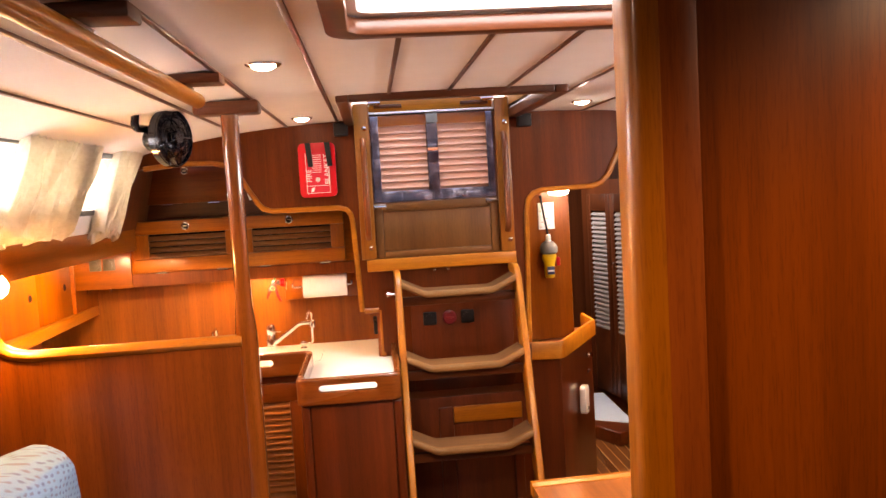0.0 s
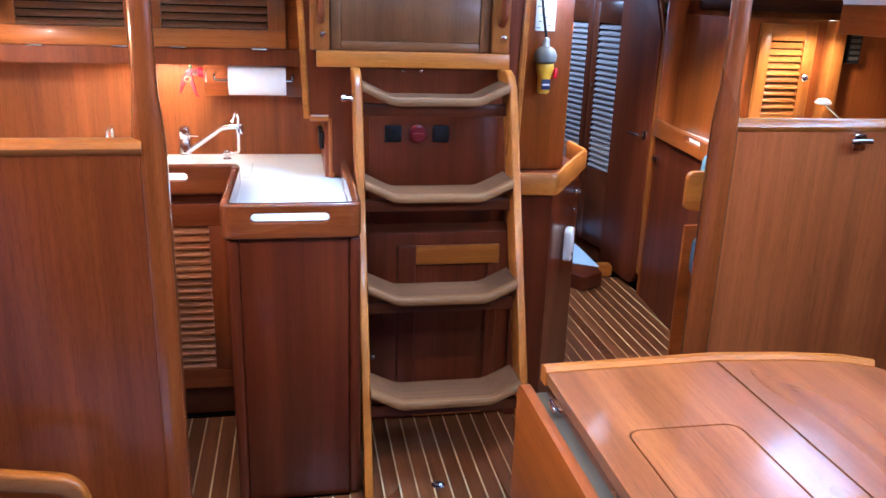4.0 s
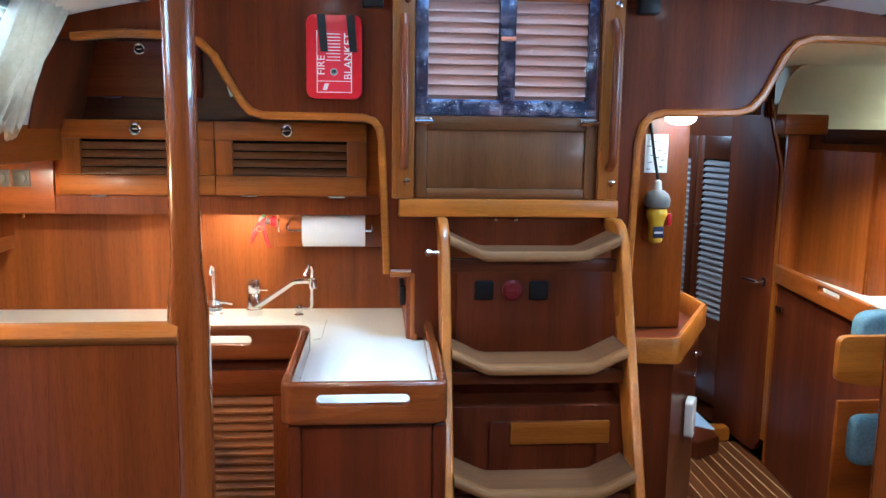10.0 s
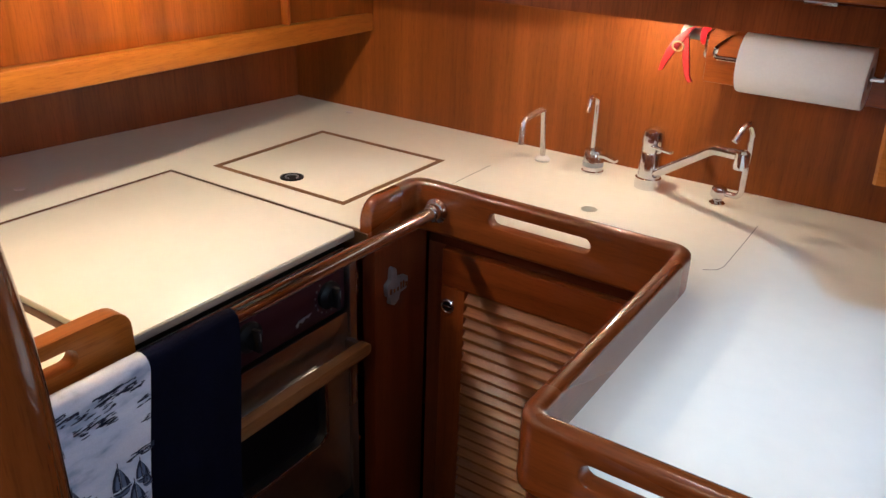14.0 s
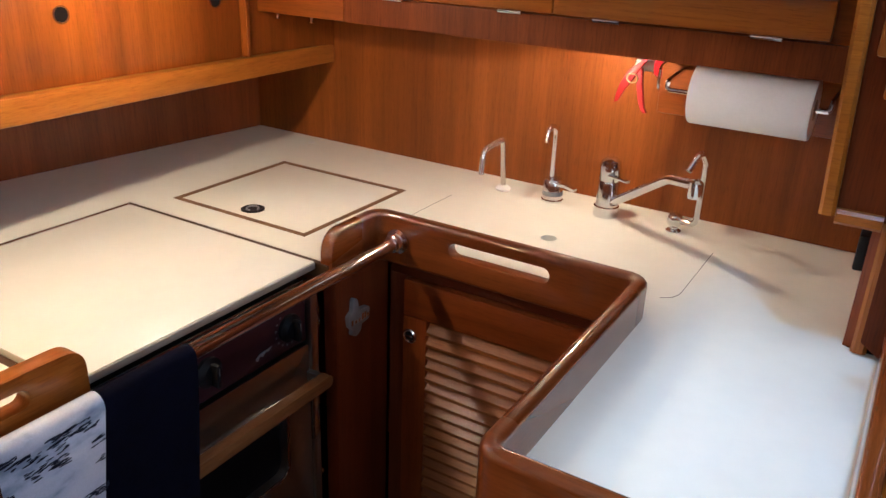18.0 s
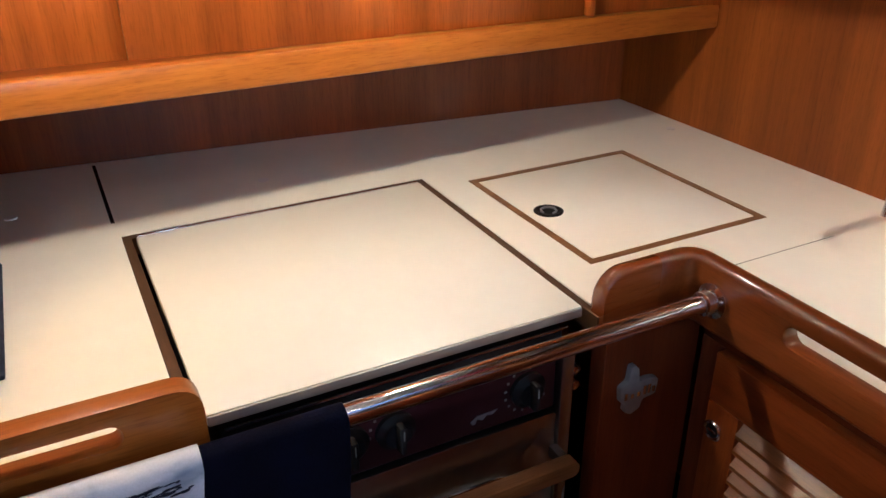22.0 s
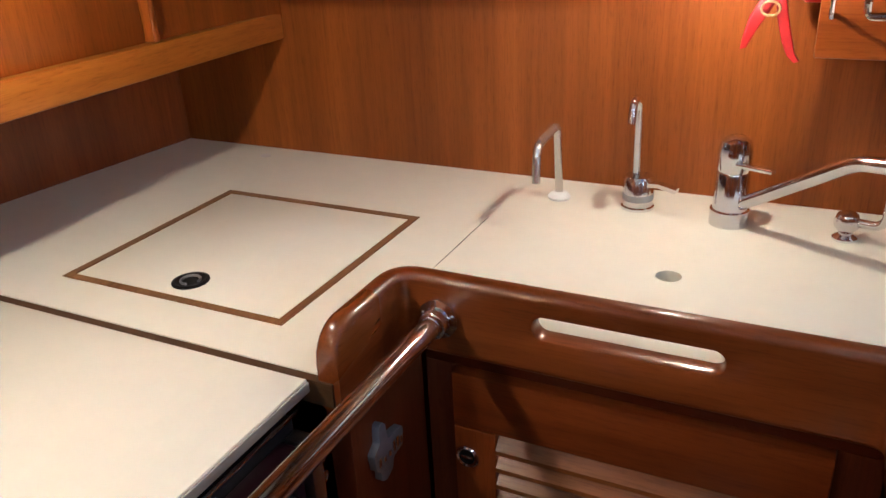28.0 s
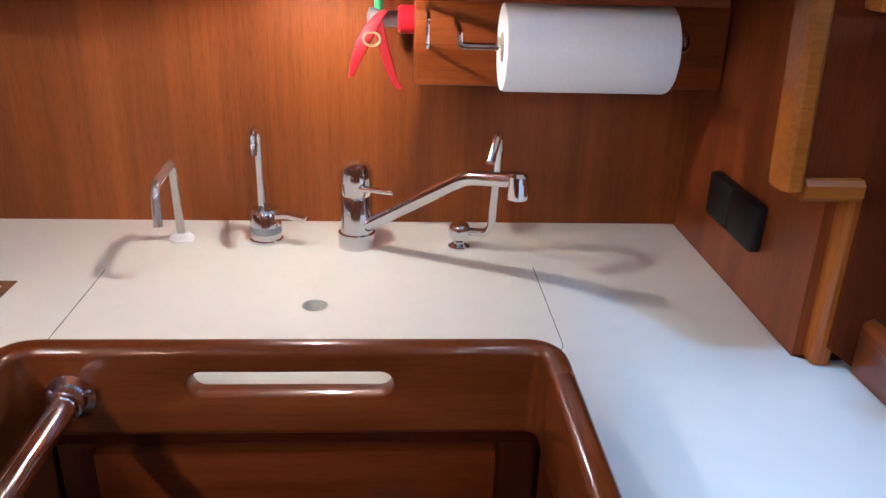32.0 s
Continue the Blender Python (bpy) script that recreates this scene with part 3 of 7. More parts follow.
# panel under the companionway, behind the ladder
YE = 3.592
struct("wall_engine_box", B(-0.30, 0.262, YE + 0.010, YE + 0.030, 0.0, 0.715, bev=0.003), REDZ, "dark varnished engine box front")
struct("wall_engine_box_top", B(-0.30, 0.262, YE + 0.031, YB + 0.009, 0.690, 0.714, bev=0), REDX, "dark varnished engine box top")
struct("wall_ladder_back", B(-0.30, 0.30, YB + 0.01, YB + 0.035, 0.0, 0.8595, bev=0), REDZ, "dark varnished panel behind the ladder")
struct("trim_engine_box", B(-0.147, -0.085, YE - 0.006, YE + 0.009, 0.012, 0.672, bev=0.004), REDZ, "varnished frame upright")
struct("trim_engine_box", B(-0.0845, 0.212, YE - 0.006, YE + 0.009, 0.603, 0.672, bev=0.004), TX, "lighter varnished frame top")
struct("trim_engine_box", B(0.172, 0.212, YE - 0.006, YE + 0.009, 0.012, 0.6025, bev=0.004), REDZ, "varnished frame upright")
struct("trim_engine_box", B(-0.0845, 0.1715, YE - 0.006, YE + 0.009, 0.012, 0.105, bev=0.004), TX, "varnished frame foot")
bm = bmesh.new()
plate(bm, rect(-0.235, 0.215, 0.70, 1.13, 0.05, 6), [], "y", YB - 0.005, YB - 0.0005, 0.002)
struct("panel_engine_access", bm, REDZ, "round-cornered access panel behind the ladder")

# galley back and side walls
struct("wall_galley_back", B(-2.26, -0.372, YW, YW + 0.03, 0.0, 1.98, bev=0), HONEYZ, "varnished mahogany galley back wall")
struct("wall_galley_side", B(-0.385, -0.366, YB + 0.031, YW, ZC, 1.60, bev=0), MIDZ, "varnished mahogany galley side wall")
struct("wall_galley_side", B(-0.46, -0.366, YB + 0.031, YW, 1.601, 1.98, bev=0), VZ, "varnished mahogany galley side wall")
bm = bmesh.new()
bm_pts = [(-2.177, 2.649), (-2.162, 2.649), (-1.985, YW), (-2.0, YW)]
plate(bm, bm_pts, [], "z", ZC, 1.115)
struct("wall_galley_hull", bm, MIDZ, "varnished panel between worktop and shelf")

# half-height partition between saloon and galley
bm = bmesh.new()
plate(bm, [(-2.26, 0), (-0.79, 0), (-0.79, 1.185), (-1.40, 1.185), (-1.455, 1.203), (-1.492, 1.245), (-1.507, 1.31), (-1.51, 1.42), (-2.26, 1.42)], [], "y", 2.612, 2.648)
for v in bm.verts:
    v.co.y += 0.03 * (v.co.x + 2.15) - 0.015
struct("wall_half_partition", bm, MIDZ, "half-height varnished mahogany partition")
bm = bmesh.new()
rp = [(-0.785, 2.63, 1.195), (-1.38, 2.63, 1.195), (-1.43, 2.63, 1.203), (-1.468, 2.63, 1.225), (-1.49, 2.63, 1.26), (-1.501, 2.63, 1.31), (-1.505, 2.63, 1.42)]
rp = [(x, y + 0.03 * (x + 2.15) - 0.015, z - 0.005) for x, y, z in rp]
sweep(bm, rp, circle(0.019, 12, 0.026), up=(0, 1, 0))
struct("trim_partition_rail", bm, TX, "rounded pale teak capping rail")
struct("trim_saloon_ledge", B(-2.26, -1.50, 2.55, 2.611, 0.955, 0.985, bev=0.006), TX, "small teak ledge")

# cabin side with windows, fascia and lockers, galley side
bm = bmesh.new()
W1, W2 = (1.55, 2.98), (3.12, 3.62)


def cabin_side(bm, x_top, x_low, s):
    outer = [(-1.24, 1.50), (YW, 1.50), (YW, 1.86), (-1.24, 1.86)]
    plate(bm, outer, [rect(*W1, 1.63, 1.80, 0.03), rect(*W2, 1.60, 1.79, 0.03), rect(0.1, 1.2, 1.63, 1.80, 0.03)], "x", 0, 0.03)
    for v in bm.verts:
        k = (1.86 - v.co.z) / 0.36
        v.co.x = x_top + (x_low - x_top) * k - s * v.co.x
    bmesh.ops.recalc_face_normals(bm, faces=bm.faces)


cabin_side(bm, -1.345, -1.43, 1)
struct("wall_cabin_side", bm, LINER, "white-lined cabin side with windows")
bm = bmesh.new()
cabin_side(bm, 1.36, 1.50, -1)
for v in bm.verts:
    v.co.y = min(v.co.y, YB)
struct("wall_cabin_side_port", bm, LINER, "white-lined cabin side with windows")
for name, (a, b), z0, z1 in (("window_1", W1, 1.63, 1.80), ("window_2", W2, 1.60, 1.79), ("window_3", (0.1, 1.2), 1.63, 1.80)):
    for sx, xt, xl in ((-1, -1.345, -1.43), (1, 1.36, 1.50)):
        w = thing(name, "bright cabin window with a grey alloy frame", "window", (sx * 1.4, (a + b) / 2, z0), kind="structure")
        for nm, pts, th, mat in (("window_frame", None, 0.016, GREY), ("pane", rect(a, b, z0, z1, 0.03), 0.006, GLASS)):
            bm = bmesh.new()
            if pts:
                plate(bm, pts, [], "x", 0.012, 0.018)
            else:
                plate(bm, rect(a - 0.02, b + 0.02, z0 - 0.02, z1 + 0.02, 0.045), [rect(a, b, z0, z1, 0.03)], "x", -0.008, 0.0005, 0.002)
            for v in bm.verts:
                k = (1.86 - v.co.z) / 0.36
                v.co.x = xt + (xl - xt) * k + sx * v.co.x
            bmesh.ops.recalc_face_normals(bm, faces=bm.faces)
            o = part(nm, bm, mat, w)
            if nm == "pane":
                o.visible_shadow = False
bm = bmesh.new()
plate(bm, rect(3.665, YW - 0.001, 1.503, 1.855), [], "x", 0.003, 0.009)
for v in bm.verts:
    k = (1.86 - v.co.z) / 0.36
    v.co.x = -1.345 - 0.085 * k + v.co.x
bmesh.ops.recalc_face_normals(bm, faces=bm.faces)
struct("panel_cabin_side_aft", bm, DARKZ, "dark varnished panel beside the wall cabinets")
struct("trim_window_fascia", B(-1.455, -1.425, -1.24, YW, 1.41, 1.515, bev=0.006), VY, "varnished fascia under the windows")
struct("trim_window_top", B(-1.36, -1.335, -1.24, YB, 1.815, 1.85, bev=0.004), DARKY, "dark strip along the top of the windows")
struct("trim_window_fascia_port", B(1.49, 1.52, -1.24, YB, 1.41, 1.515, bev=0.006), VY, "varnished fascia under the windows")
struct("side_deck_lining", B(-2.26, -1.4555, -1.24, YW, 1.425, 1.45, bev=0), VY, "varnished soffit under the side deck")
struct("side_deck_lining_port", B(1.5205, 2.3, -1.24, YB, 1.425, 1.45, bev=0), VY, "varnished soffit under the side deck")

# near bulkhead with the doorway that the walk starts in
bm = bmesh.new()
plate(bm, [(-0.06, 0), (2.3, 0), (2.3, 1.86), (1.2, 1.84), (-0.06, 1.93)], [], "y", 1.085, 1.12)
struct("wall_saloon_bulkhead", bm, NEARZ, "varnished mahogany bulkhead beside the doorway")
bm = bmesh.new()
sweep(bm, [(-0.082, 1.10, 0.0), (-0.082, 1.10, 1.92)], rect(-0.026, 0.026, -0.032, 0.032, 0.020, 5), up=(0, 1, 0))
struct("trim_doorway_post", bm, TZ, "rounded pale teak doorway edging")
bm = bmesh.new()
sweep(bm, [(-0.056, 1.080, 0.0), (-0.056, 1.080, 1.92)], rect(-0.022, 0.022, -0.012, 0.012, 0.003, 2), up=(0, 1, 0))
struct("trim_doorway_band", bm, MIDZ, "red-brown band beside the doorway edging")

# partition on the other side, behind the table
bm = bmesh.new()
plate(bm, [(0.60, 0), (2.3, 0), (2.3, 1.185), (0.60, 1.185)], [], "y", 2.90, 2.935)
struct("wall_nav_partition", bm, PARTZ, "half-height varnished partition behind the table")
bm = bmesh.new()
sweep(bm, [(0.63, 2.917, 1.197), (2.3, 2.917, 1.197)], circle(0.026, 12, 0.02), up=(0, 0, 1))
struct("trim_nav_rail", bm, TX, "rounded pale teak capping rail")

# navigation corner and passage aft
NAV = [(0.262, 3.58), (0.385, 3.565), (0.645, 4.01), (0.645, 4.20), (0.262, 4.20)]
bm = bmesh.new()
plate(bm, NAV, [], "z", 0.0, 0.86)
struct("wall_nav_pedestal", bm, REDZ, "dark varnished pedestal beside the ladder")
bm = bmesh.new()
sweep(bm, rounded([(0.262, 3.572, 0.893), (0.388, 3.557, 0.893), (0.655, 4.010, 0.893), (0.655, 4.20, 0.893)], 0.03, 4, False),
      [(-0.012, -0.037), (0.012, -0.037), (0.012, 0.028), (0.006, 0.037), (-0.006, 0.037), (-0.012, 0.028)], up=(0, 0, 1))
struct("trim_nav_rim", bm, TX, "pale teak fiddle round the pedestal top")
struct("wall_nav_panel", B(0.262, 0.548, 3.95, 4.20, 0.861, 1.94, bev=0.006), VZ, "varnished panel above the pedestal")
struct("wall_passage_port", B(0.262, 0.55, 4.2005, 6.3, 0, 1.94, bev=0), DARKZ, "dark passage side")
bm = bmesh.new()
plate(bm, [(1.215, 3.80), (1.245, 3.80), (1.335, 4.739), (1.305, 4.739)], [], "z", 0.0, 0.885)
struct("wall_chart_front", bm, NAVZ, "dark varnished chart table front")
struct("wall_chart_end", B(1.251, 2.3, 3.80, 3.83, 0.0, 0.885, bev=0), NAVZ, "dark varnished chart table end")
struct("wall_nav_back", B(1.34, 2.3, 4.76, 4.79, 0.0, 1.535, bev=0), VZ, "varnished panel behind the chart table")
struct("wall_nav_back_return", B(1.298, 1.3995, 4.74, 4.759, 0.0, 1.535, bev=0.004), VZ, "varnished upright beside the door")
struct("ceiling_nav_liner", B(0.70, 2.3, YB + 0.032, 4.95, 1.812, 1.83, bev=0), CREAM, "cream padded deckhead over the chart table")
struct("wall_nav_liner", B(1.345, 2.3, 4.95, 4.98, 1.45, 1.98, bev=0), CREAM, "cream quarter-berth liner")
bm = bmesh.new()
arc = [(4.951 - 0.24 + 0.24 * math.sin(a), 1.811 - 0.24 + 0.24 * math.cos(a)) for a in [math.pi * j / 24 for j in range(13)]]
plate(bm, arc + [(4.9508, 1.8118)], [], "x", 1.345, 2.299)
struct("wall_nav_cove", bm, CREAM, "cream rounded cove of the quarter-berth liner")
struct("wall_nav_liner_base", B(1.34, 2.3, 4.79, 4.95, 1.50, 1.53, bev=0), CREAM)
struct("trim_nav_back_cap", B(1.46, 2.3, 4.735, 4.759, 1.475, 1.54, bev=0.006), DARKX, "dark grained capping board")
struct("trim_nav_back_box", B(1.26, 1.455, 4.70, 4.795, 1.515, 1.60, bev=0.008), TX, "pale teak corner capping")
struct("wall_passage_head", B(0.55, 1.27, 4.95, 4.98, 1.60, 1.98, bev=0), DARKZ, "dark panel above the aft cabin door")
struct("door_sill", B(0.60, 1.27, 5.02, 5.10, 0.0, 0.075, bev=0.02), TX, "rounded teak door sill")

# teak and holly cabin sole
PITCH = 0.0535
plank_mesh = {}


def sole(x, y0, y1, w, z0, mat, name):
    key = (round(y0, 3), round(y1, 3), w)
    if key not in plank_mesh:
        plank_mesh[key] = mesh_of(B(-w / 2, w / 2, y0, y1, -0.012, z0, bev=0.0006, seg=1), name, mat)
    ob = new(name, plank_mesh[key])
    ob.location = (x, 0, 0)
    ob.parent = floor
    return ob


for i in range(-22, 27):
    x = -0.05 + i * PITCH
    if not -1.22 < x < 1.33:
        continue
    y1 = 3.72 if -0.33 < x < 0.28 else (3.15 if -0.68 < x < -0.33 else (3.69 if x < 0 else 5.03))
    for a, b in ((-1.2, 1.1), (1.102, 3.06), (3.062, y1)):
        if b - a > 0.05:
            sole(x, a, b, PITCH - 0.0055, 0.0, PLANK, "plank")
            sole(x + PITCH / 2, a, b, 0.0048, 0.0004, HOLLY, "holly_strip")

# ---------------------------------------------------------------- shared small fittings


def screw(parent, x, y, z, axis="y", r=0.005):
    bm = bmesh.new()
    lathe(bm, [(r, 0.0), (r, -0.0015), (r * 0.5, -0.003)], (x, y, z), axis, 10)
    return part("screw", bm, CHROME, parent)


def louvre(parent, x0, x1, z0, z1, y, n, mat, depth=0.012, fill=0.9, name="slat"):
    pitch = (z1 - z0) / n
    for i in range(n):
        z = z0 + i * pitch
        bm = bmesh.new()
        plate(bm, [(y - depth / 2, z), (y - depth / 2 + 0.004, z - 0.001), (y + depth / 2, z + pitch * fill - 0.002), (y + depth / 2, z + pitch * fill + 0.003), (y + depth / 2 - 0.004, z + pitch * fill + 0.003), (y - depth / 2, z + 0.006)], [], "x", x0, x1)
        part(name, bm, mat, parent)


def ring_pull(parent, x, y, z, axis="y", r=0.015):
    bm = bmesh.new()
    lathe(bm, [(r, 0.001), (r, -0.003), (r * 0.85, -0.005), (r * 0.68, -0.0035), (r * 0.66, 0.001)], (x, y, z), axis, 18)
    p = part("ring_pull", bm, CHROME, parent, "round chrome push latch")
    bm = bmesh.new()
    lathe(bm, [(r * 0.66, 0.001), (r * 0.66, -0.0015), (r * 0.2, -0.002)], (x, y, z), axis, 16)
    part("button", bm, BLACK, p, "black latch button")
    bm = bmesh.new()
    if axis == "y":
        box(bm, x - r * 0.5, x + r * 0.5, y - 0.004, y - 0.0015, z - r * 0.12, z + r * 0.12, bev=0.0008)
    else:
        box(bm, x + 0.0015, x + 0.004, y - r * 0.5, y + r * 0.5, z - r * 0.12, z + r * 0.12, bev=0.0008)
    part("latch_bar", bm, CHROME, p)


# ---------------------------------------------------------------- posts
def grab_post(x, y, label):
    p = thing("post", label, "post", (x, y, 0))
    pr = [(0.0335, 0.0), (0.0335, 1.15), (0.033, 1.19), (0.0315, 1.225), (0.028, 1.262), (0.025, 1.29), (0.024, 1.33), (0.0235, 1.60), (0.025, 1.75), (0.026, roof(x) - 0.045)]
    bm = bmesh.new()
    rings = []
    sec = rect(-1, 1, -1, 1, 0.86, 6)
    for r, z in pr:
        rings.append([bm.verts.new((x + u * r, y + v * r, z)) for u, v in sec])
    fs = []
    for a, b in zip(rings, rings[1:]):
        m = len(a)
        for j in range(m):
            fs.append(bm.faces.new((a[j], a[(j + 1) % m], b[(j + 1) % m], b[j])))
    fs += [bm.faces.new(rings[0][::-1]), bm.faces.new(rings[-1])]
    bmesh.ops.recalc_face_normals(bm, faces=fs)
    part("shaft", bm, POSTZ, p)
    part("head_block", B(x - 0.10, x + 0.09, y - 0.035, y + 0.035, roof(x) - 0.045, roof(x) - 0.004, bev=0.01), DARKX, p, "dark wooden block under the ceiling")


grab_post(-0.775, 2.672, "varnished mahogany grab post tapering above the partition rail")
grab_post(0.615, 2.905, "varnished mahogany grab post at the end of the partition")

# overhead grab rail
rail = thing("grab_rail", "varnished teak overhead grab rail on dark wooden blocks", "grab rail", (-0.72, 1.3, 1.82))
bm = bmesh.new()
tube(bm, [(-0.785, -0.3, 1.855), (-0.785, 2.29, 1.855)], 0.0185, 14)
part("bar", bm, TY, rail)
for y in (0.55, 1.48, 2.16):
    bm = bmesh.new()
    plate(bm, [(y - 0.05, 1.876), (y + 0.05, 1.876), (y + 0.03, 1.86), (y - 0.03, 1.86)], [], "x", -0.797, -0.773, 0.003)
    part("stem", bm, DARKY, rail)
    part("block", B(-0.86, -0.70, y - 0.035, y + 0.035, 1.8755, roof(-0.78) - 0.001, bev=0.004), DARKX, rail, "dark wooden mounting block")

# ceiling downlights
for i, (x, y) in enumerate(DOWNLIGHTS):
    z = roof(x)
    dl = thing("downlight", "small round recessed ceiling downlight, lit", "downlight", (x, y, z), "ceiling downlights")
    bm = bmesh.new()
    lathe(bm, [(0.041, 0.002), (0.042, -0.003), (0.037, -0.007), (0.029, -0.005), (0.028, 0.004)], (x, y, z), "z", 20)
    part("bezel", bm, CHROME, dl, "polished chrome bezel")
    bm = bmesh.new()
    lathe(bm, [(0.0275, -0.003), (0.0270, -0.008), (0.021, -0.013), (0.010, -0.0155)], (x, y, z), "z", 16)
    part("lens", bm, LED, dl, "glowing lens")
    spot_lamp("downlight_lamp", (x, y, z - 0.02), (x, y, 0), (2.4 if x < 0 else 5) if y > 3 else ((21 if x > 0 else 17) if y > 1 else 13), 118 if y > 3 else (136 if y > 1 else 158), WARM, 0.02)

# ---------------------------------------------------------------- companionway
cw = thing("companionway_door", "teak and acrylic companionway washboard with a salmon slatted blind behind", "door", (-0.095, YB, 1.26))
part("sill_beam", B(-0.412, 0.242, YB - 0.030, YB - 0.0005, 1.262, 1.314, bev=0.005), TX, cw, "pale teak sill beam")
for x0, x1 in ((-0.432, -0.368), (0.178, 0.240)):
    part("stile", B(x0, x1, YB - 0.022, YB - 0.0005, 1.3145, 1.985, bev=0.005), STILEZ, cw, "teak side stile")
part("lower_panel", B(-0.330, 0.140, YB + 0.004, YB + 0.014, 1.345, 1.515, bev=0.002), OLDZ, cw, "fine-grained teak lower panel")
for x0, x1 in ((-0.364, -0.331), (0.141, 0.174)):
    part("panel_stile", B(x0, x1, YB - 0.002, YB + 0.018, 1.316, 1.555, bev=0.003), OLDZ, cw)
part("panel_rail", B(-0.3305, 0.1405, YB - 0.002, YB + 0.018, 1.5155, 1.555, bev=0.003), OLDX, cw)
part("panel_rail", B(-0.3305, 0.1405, YB - 0.002, YB + 0.018, 1.316, 1.3445, bev=0.003), OLDX, cw)
pan = part("acrylic_pane", B(-0.364, 0.174, YB + 0.004, YB + 0.012, 1.558, 1.935, bev=0.001), glass("acrylic", (0.93, 0.93, 0.95), 0.02, 1.3), cw, "clear acrylic pane")
pan.visible_shadow = False
for x0, x1, z0, z1 in ((-0.362, -0.327, 1.56, 1.93), (0.142, 0.172, 1.56, 1.93), (-0.119, -0.072, 1.575, 1.935)):
    part("alloy_strip", B(x0, x1, YB + 0.014, YB + 0.020, z0, z1, bev=0.001), ALLOY, cw, "spotted alloy strip")
part("alloy_strip", B(-0.3265, 0.1415, YB + 0.0145, YB + 0.0195, 1.56, 1.605, bev=0.001), ALLOY, cw, "spotted alloy strip")
part("alloy_strip", B(-0.3265, 0.1415, YB + 0.0145, YB + 0.0195, 1.885, 1.93, bev=0.001), VX, cw)
part("top_edge", B(-0.366, 0.176, YB - 0.002, YB + 0.016, 1.938, 1.946, bev=0.001), WHITEP, cw, "bright polished top edge")
part("latch_block", B(-0.120, -0.070, YB - 0.002, YB + 0.0035, 1.892, 1.932, bev=0.002), GREY, cw)
part("latch_tab", B(-0.118, -0.074, YB - 0.002, YB + 0.0035, 1.772, 1.784, bev=0.002), plain("orange_plastic", (0.75, 0.25, 0.12), 0.5), cw, "orange latch tab")
part("head_rail", B(-0.364, 0.174, YB + 0.021, YB + 0.05, 1.949, 2.0115, bev=0.004), TX, cw, "teak hatch front rail")
part("head_cap", B(-0.374, 0.218, YB + 0.014, YB + 0.058, 2.012, 2.035, bev=0.010), OLDX, cw, "weathered rounded teak cap")
for x0, x1 in ((-0.342, -0.221), (0.034, 0.156)):
    part("finger_pull", B(x0, x1, YB + 0.009, YB + 0.0208, 1.963, 1.980, bev=0.004), DARKX, cw, "dark teak finger pull")
for x0, x1 in ((-0.325, -0.121), (-0.070, 0.141)):
    blind = part("blind", B(x0, x1, YB + 0.050, YB + 0.054, 1.605, 1.89, bev=0), BLIND, cw, "salmon-coloured slatted blind")
    for k in range(9):
        z = 1.618 + k * 0.0295
        bm = bmesh.new()
        plate(bm, [(YB + 0.024, z), (YB + 0.027, z - 0.002), (YB + 0.049, z + 0.022), (YB + 0.049, z + 0.027), (YB + 0.040, z + 0.026)], [], "x", x0, x1, 0)
        part("slat", bm, BLIND, blind)
for x in (-0.343, 0.148):
    for z in (1.540, 1.985):
        h = part("hinge", B(x - 0.026, x + 0.026, YB - 0.010, YB - 0.003, z - 0.010, z + 0.012, bev=0.002), CHROME, cw, "chrome sliding catch")
        bm = bmesh.new()
        tube(bm, [(x - 0.022, YB - 0.012, z), (x + 0.03, YB - 0.012, z)], 0.006, 10)
        part("barrel", bm, CHROME, h)
        for dx in (-0.017, 0.017):
            bm = bmesh.new()
            lathe(bm, [(0.0035, 0), (0.0035, -0.0012), (0.001, -0.0015)], (x + dx, YB - 0.0101, z + 0.008), "y", 8)
            part("screw_head", bm, STEEL, h)
for x in (-0.397, 0.211):
    bm = bmesh.new()
    tube(bm, rounded([(x, YB - 0.022, 1.41), (x, YB - 0.050, 1.43), (x, YB - 0.052, 1.80), (x, YB - 0.022, 1.83)], 0.03, 5, False), 0.0135, 12)
    part("handrail", bm, MIDZ, cw, "rounded teak handrail")
    screw(cw, x + 0.008, YB - 0.0225, 1.365, r=0.010)
    screw(cw, x + 0.008, YB - 0.0225, 1.878, r=0.010)
for x in (-0.12, -0.06):
    screw(bulkhead, x, YB, 1.252, r=0.006)

for x in (-0.487, 0.305):
    single("speaker", B(x - 0.030, x + 0.030, YB - 0.045, YB - 0.0005, 1.852, 1.908, bev=0.006), BLACK, "small black box speaker high on the bulkhead", "speaker", "bulkhead speakers")

# fire blanket pack
fb = thing("fire_blanket", "red fire blanket pack with white lettering and black pull tapes", "fire blanket", (-0.595, YB, 1.6))
bm = bmesh.new()
plate(bm, rect(-0.673, -0.518, 1.598, 1.828, 0.022, 5), [], "y", YB - 0.035, YB - 0.0005, 0.010, 3)
part("case", bm, RED, fb)
part("label", B(-0.645, -0.545, YB - 0.0372, YB - 0.0355, 1.612, 1.785, bev=0), PINKRED, fb, "printed red label")
for x in (-0.643, -0.562):
    bm = bmesh.new()
    plate(bm, [(x, 1.828), (x + 0.024, 1.828), (x + 0.031, 1.727), (x + 0.010, 1.727)], [], "y", YB - 0.042, YB - 0.038)
    part("pull_tape", bm, BLACK, fb, "black pull tape")


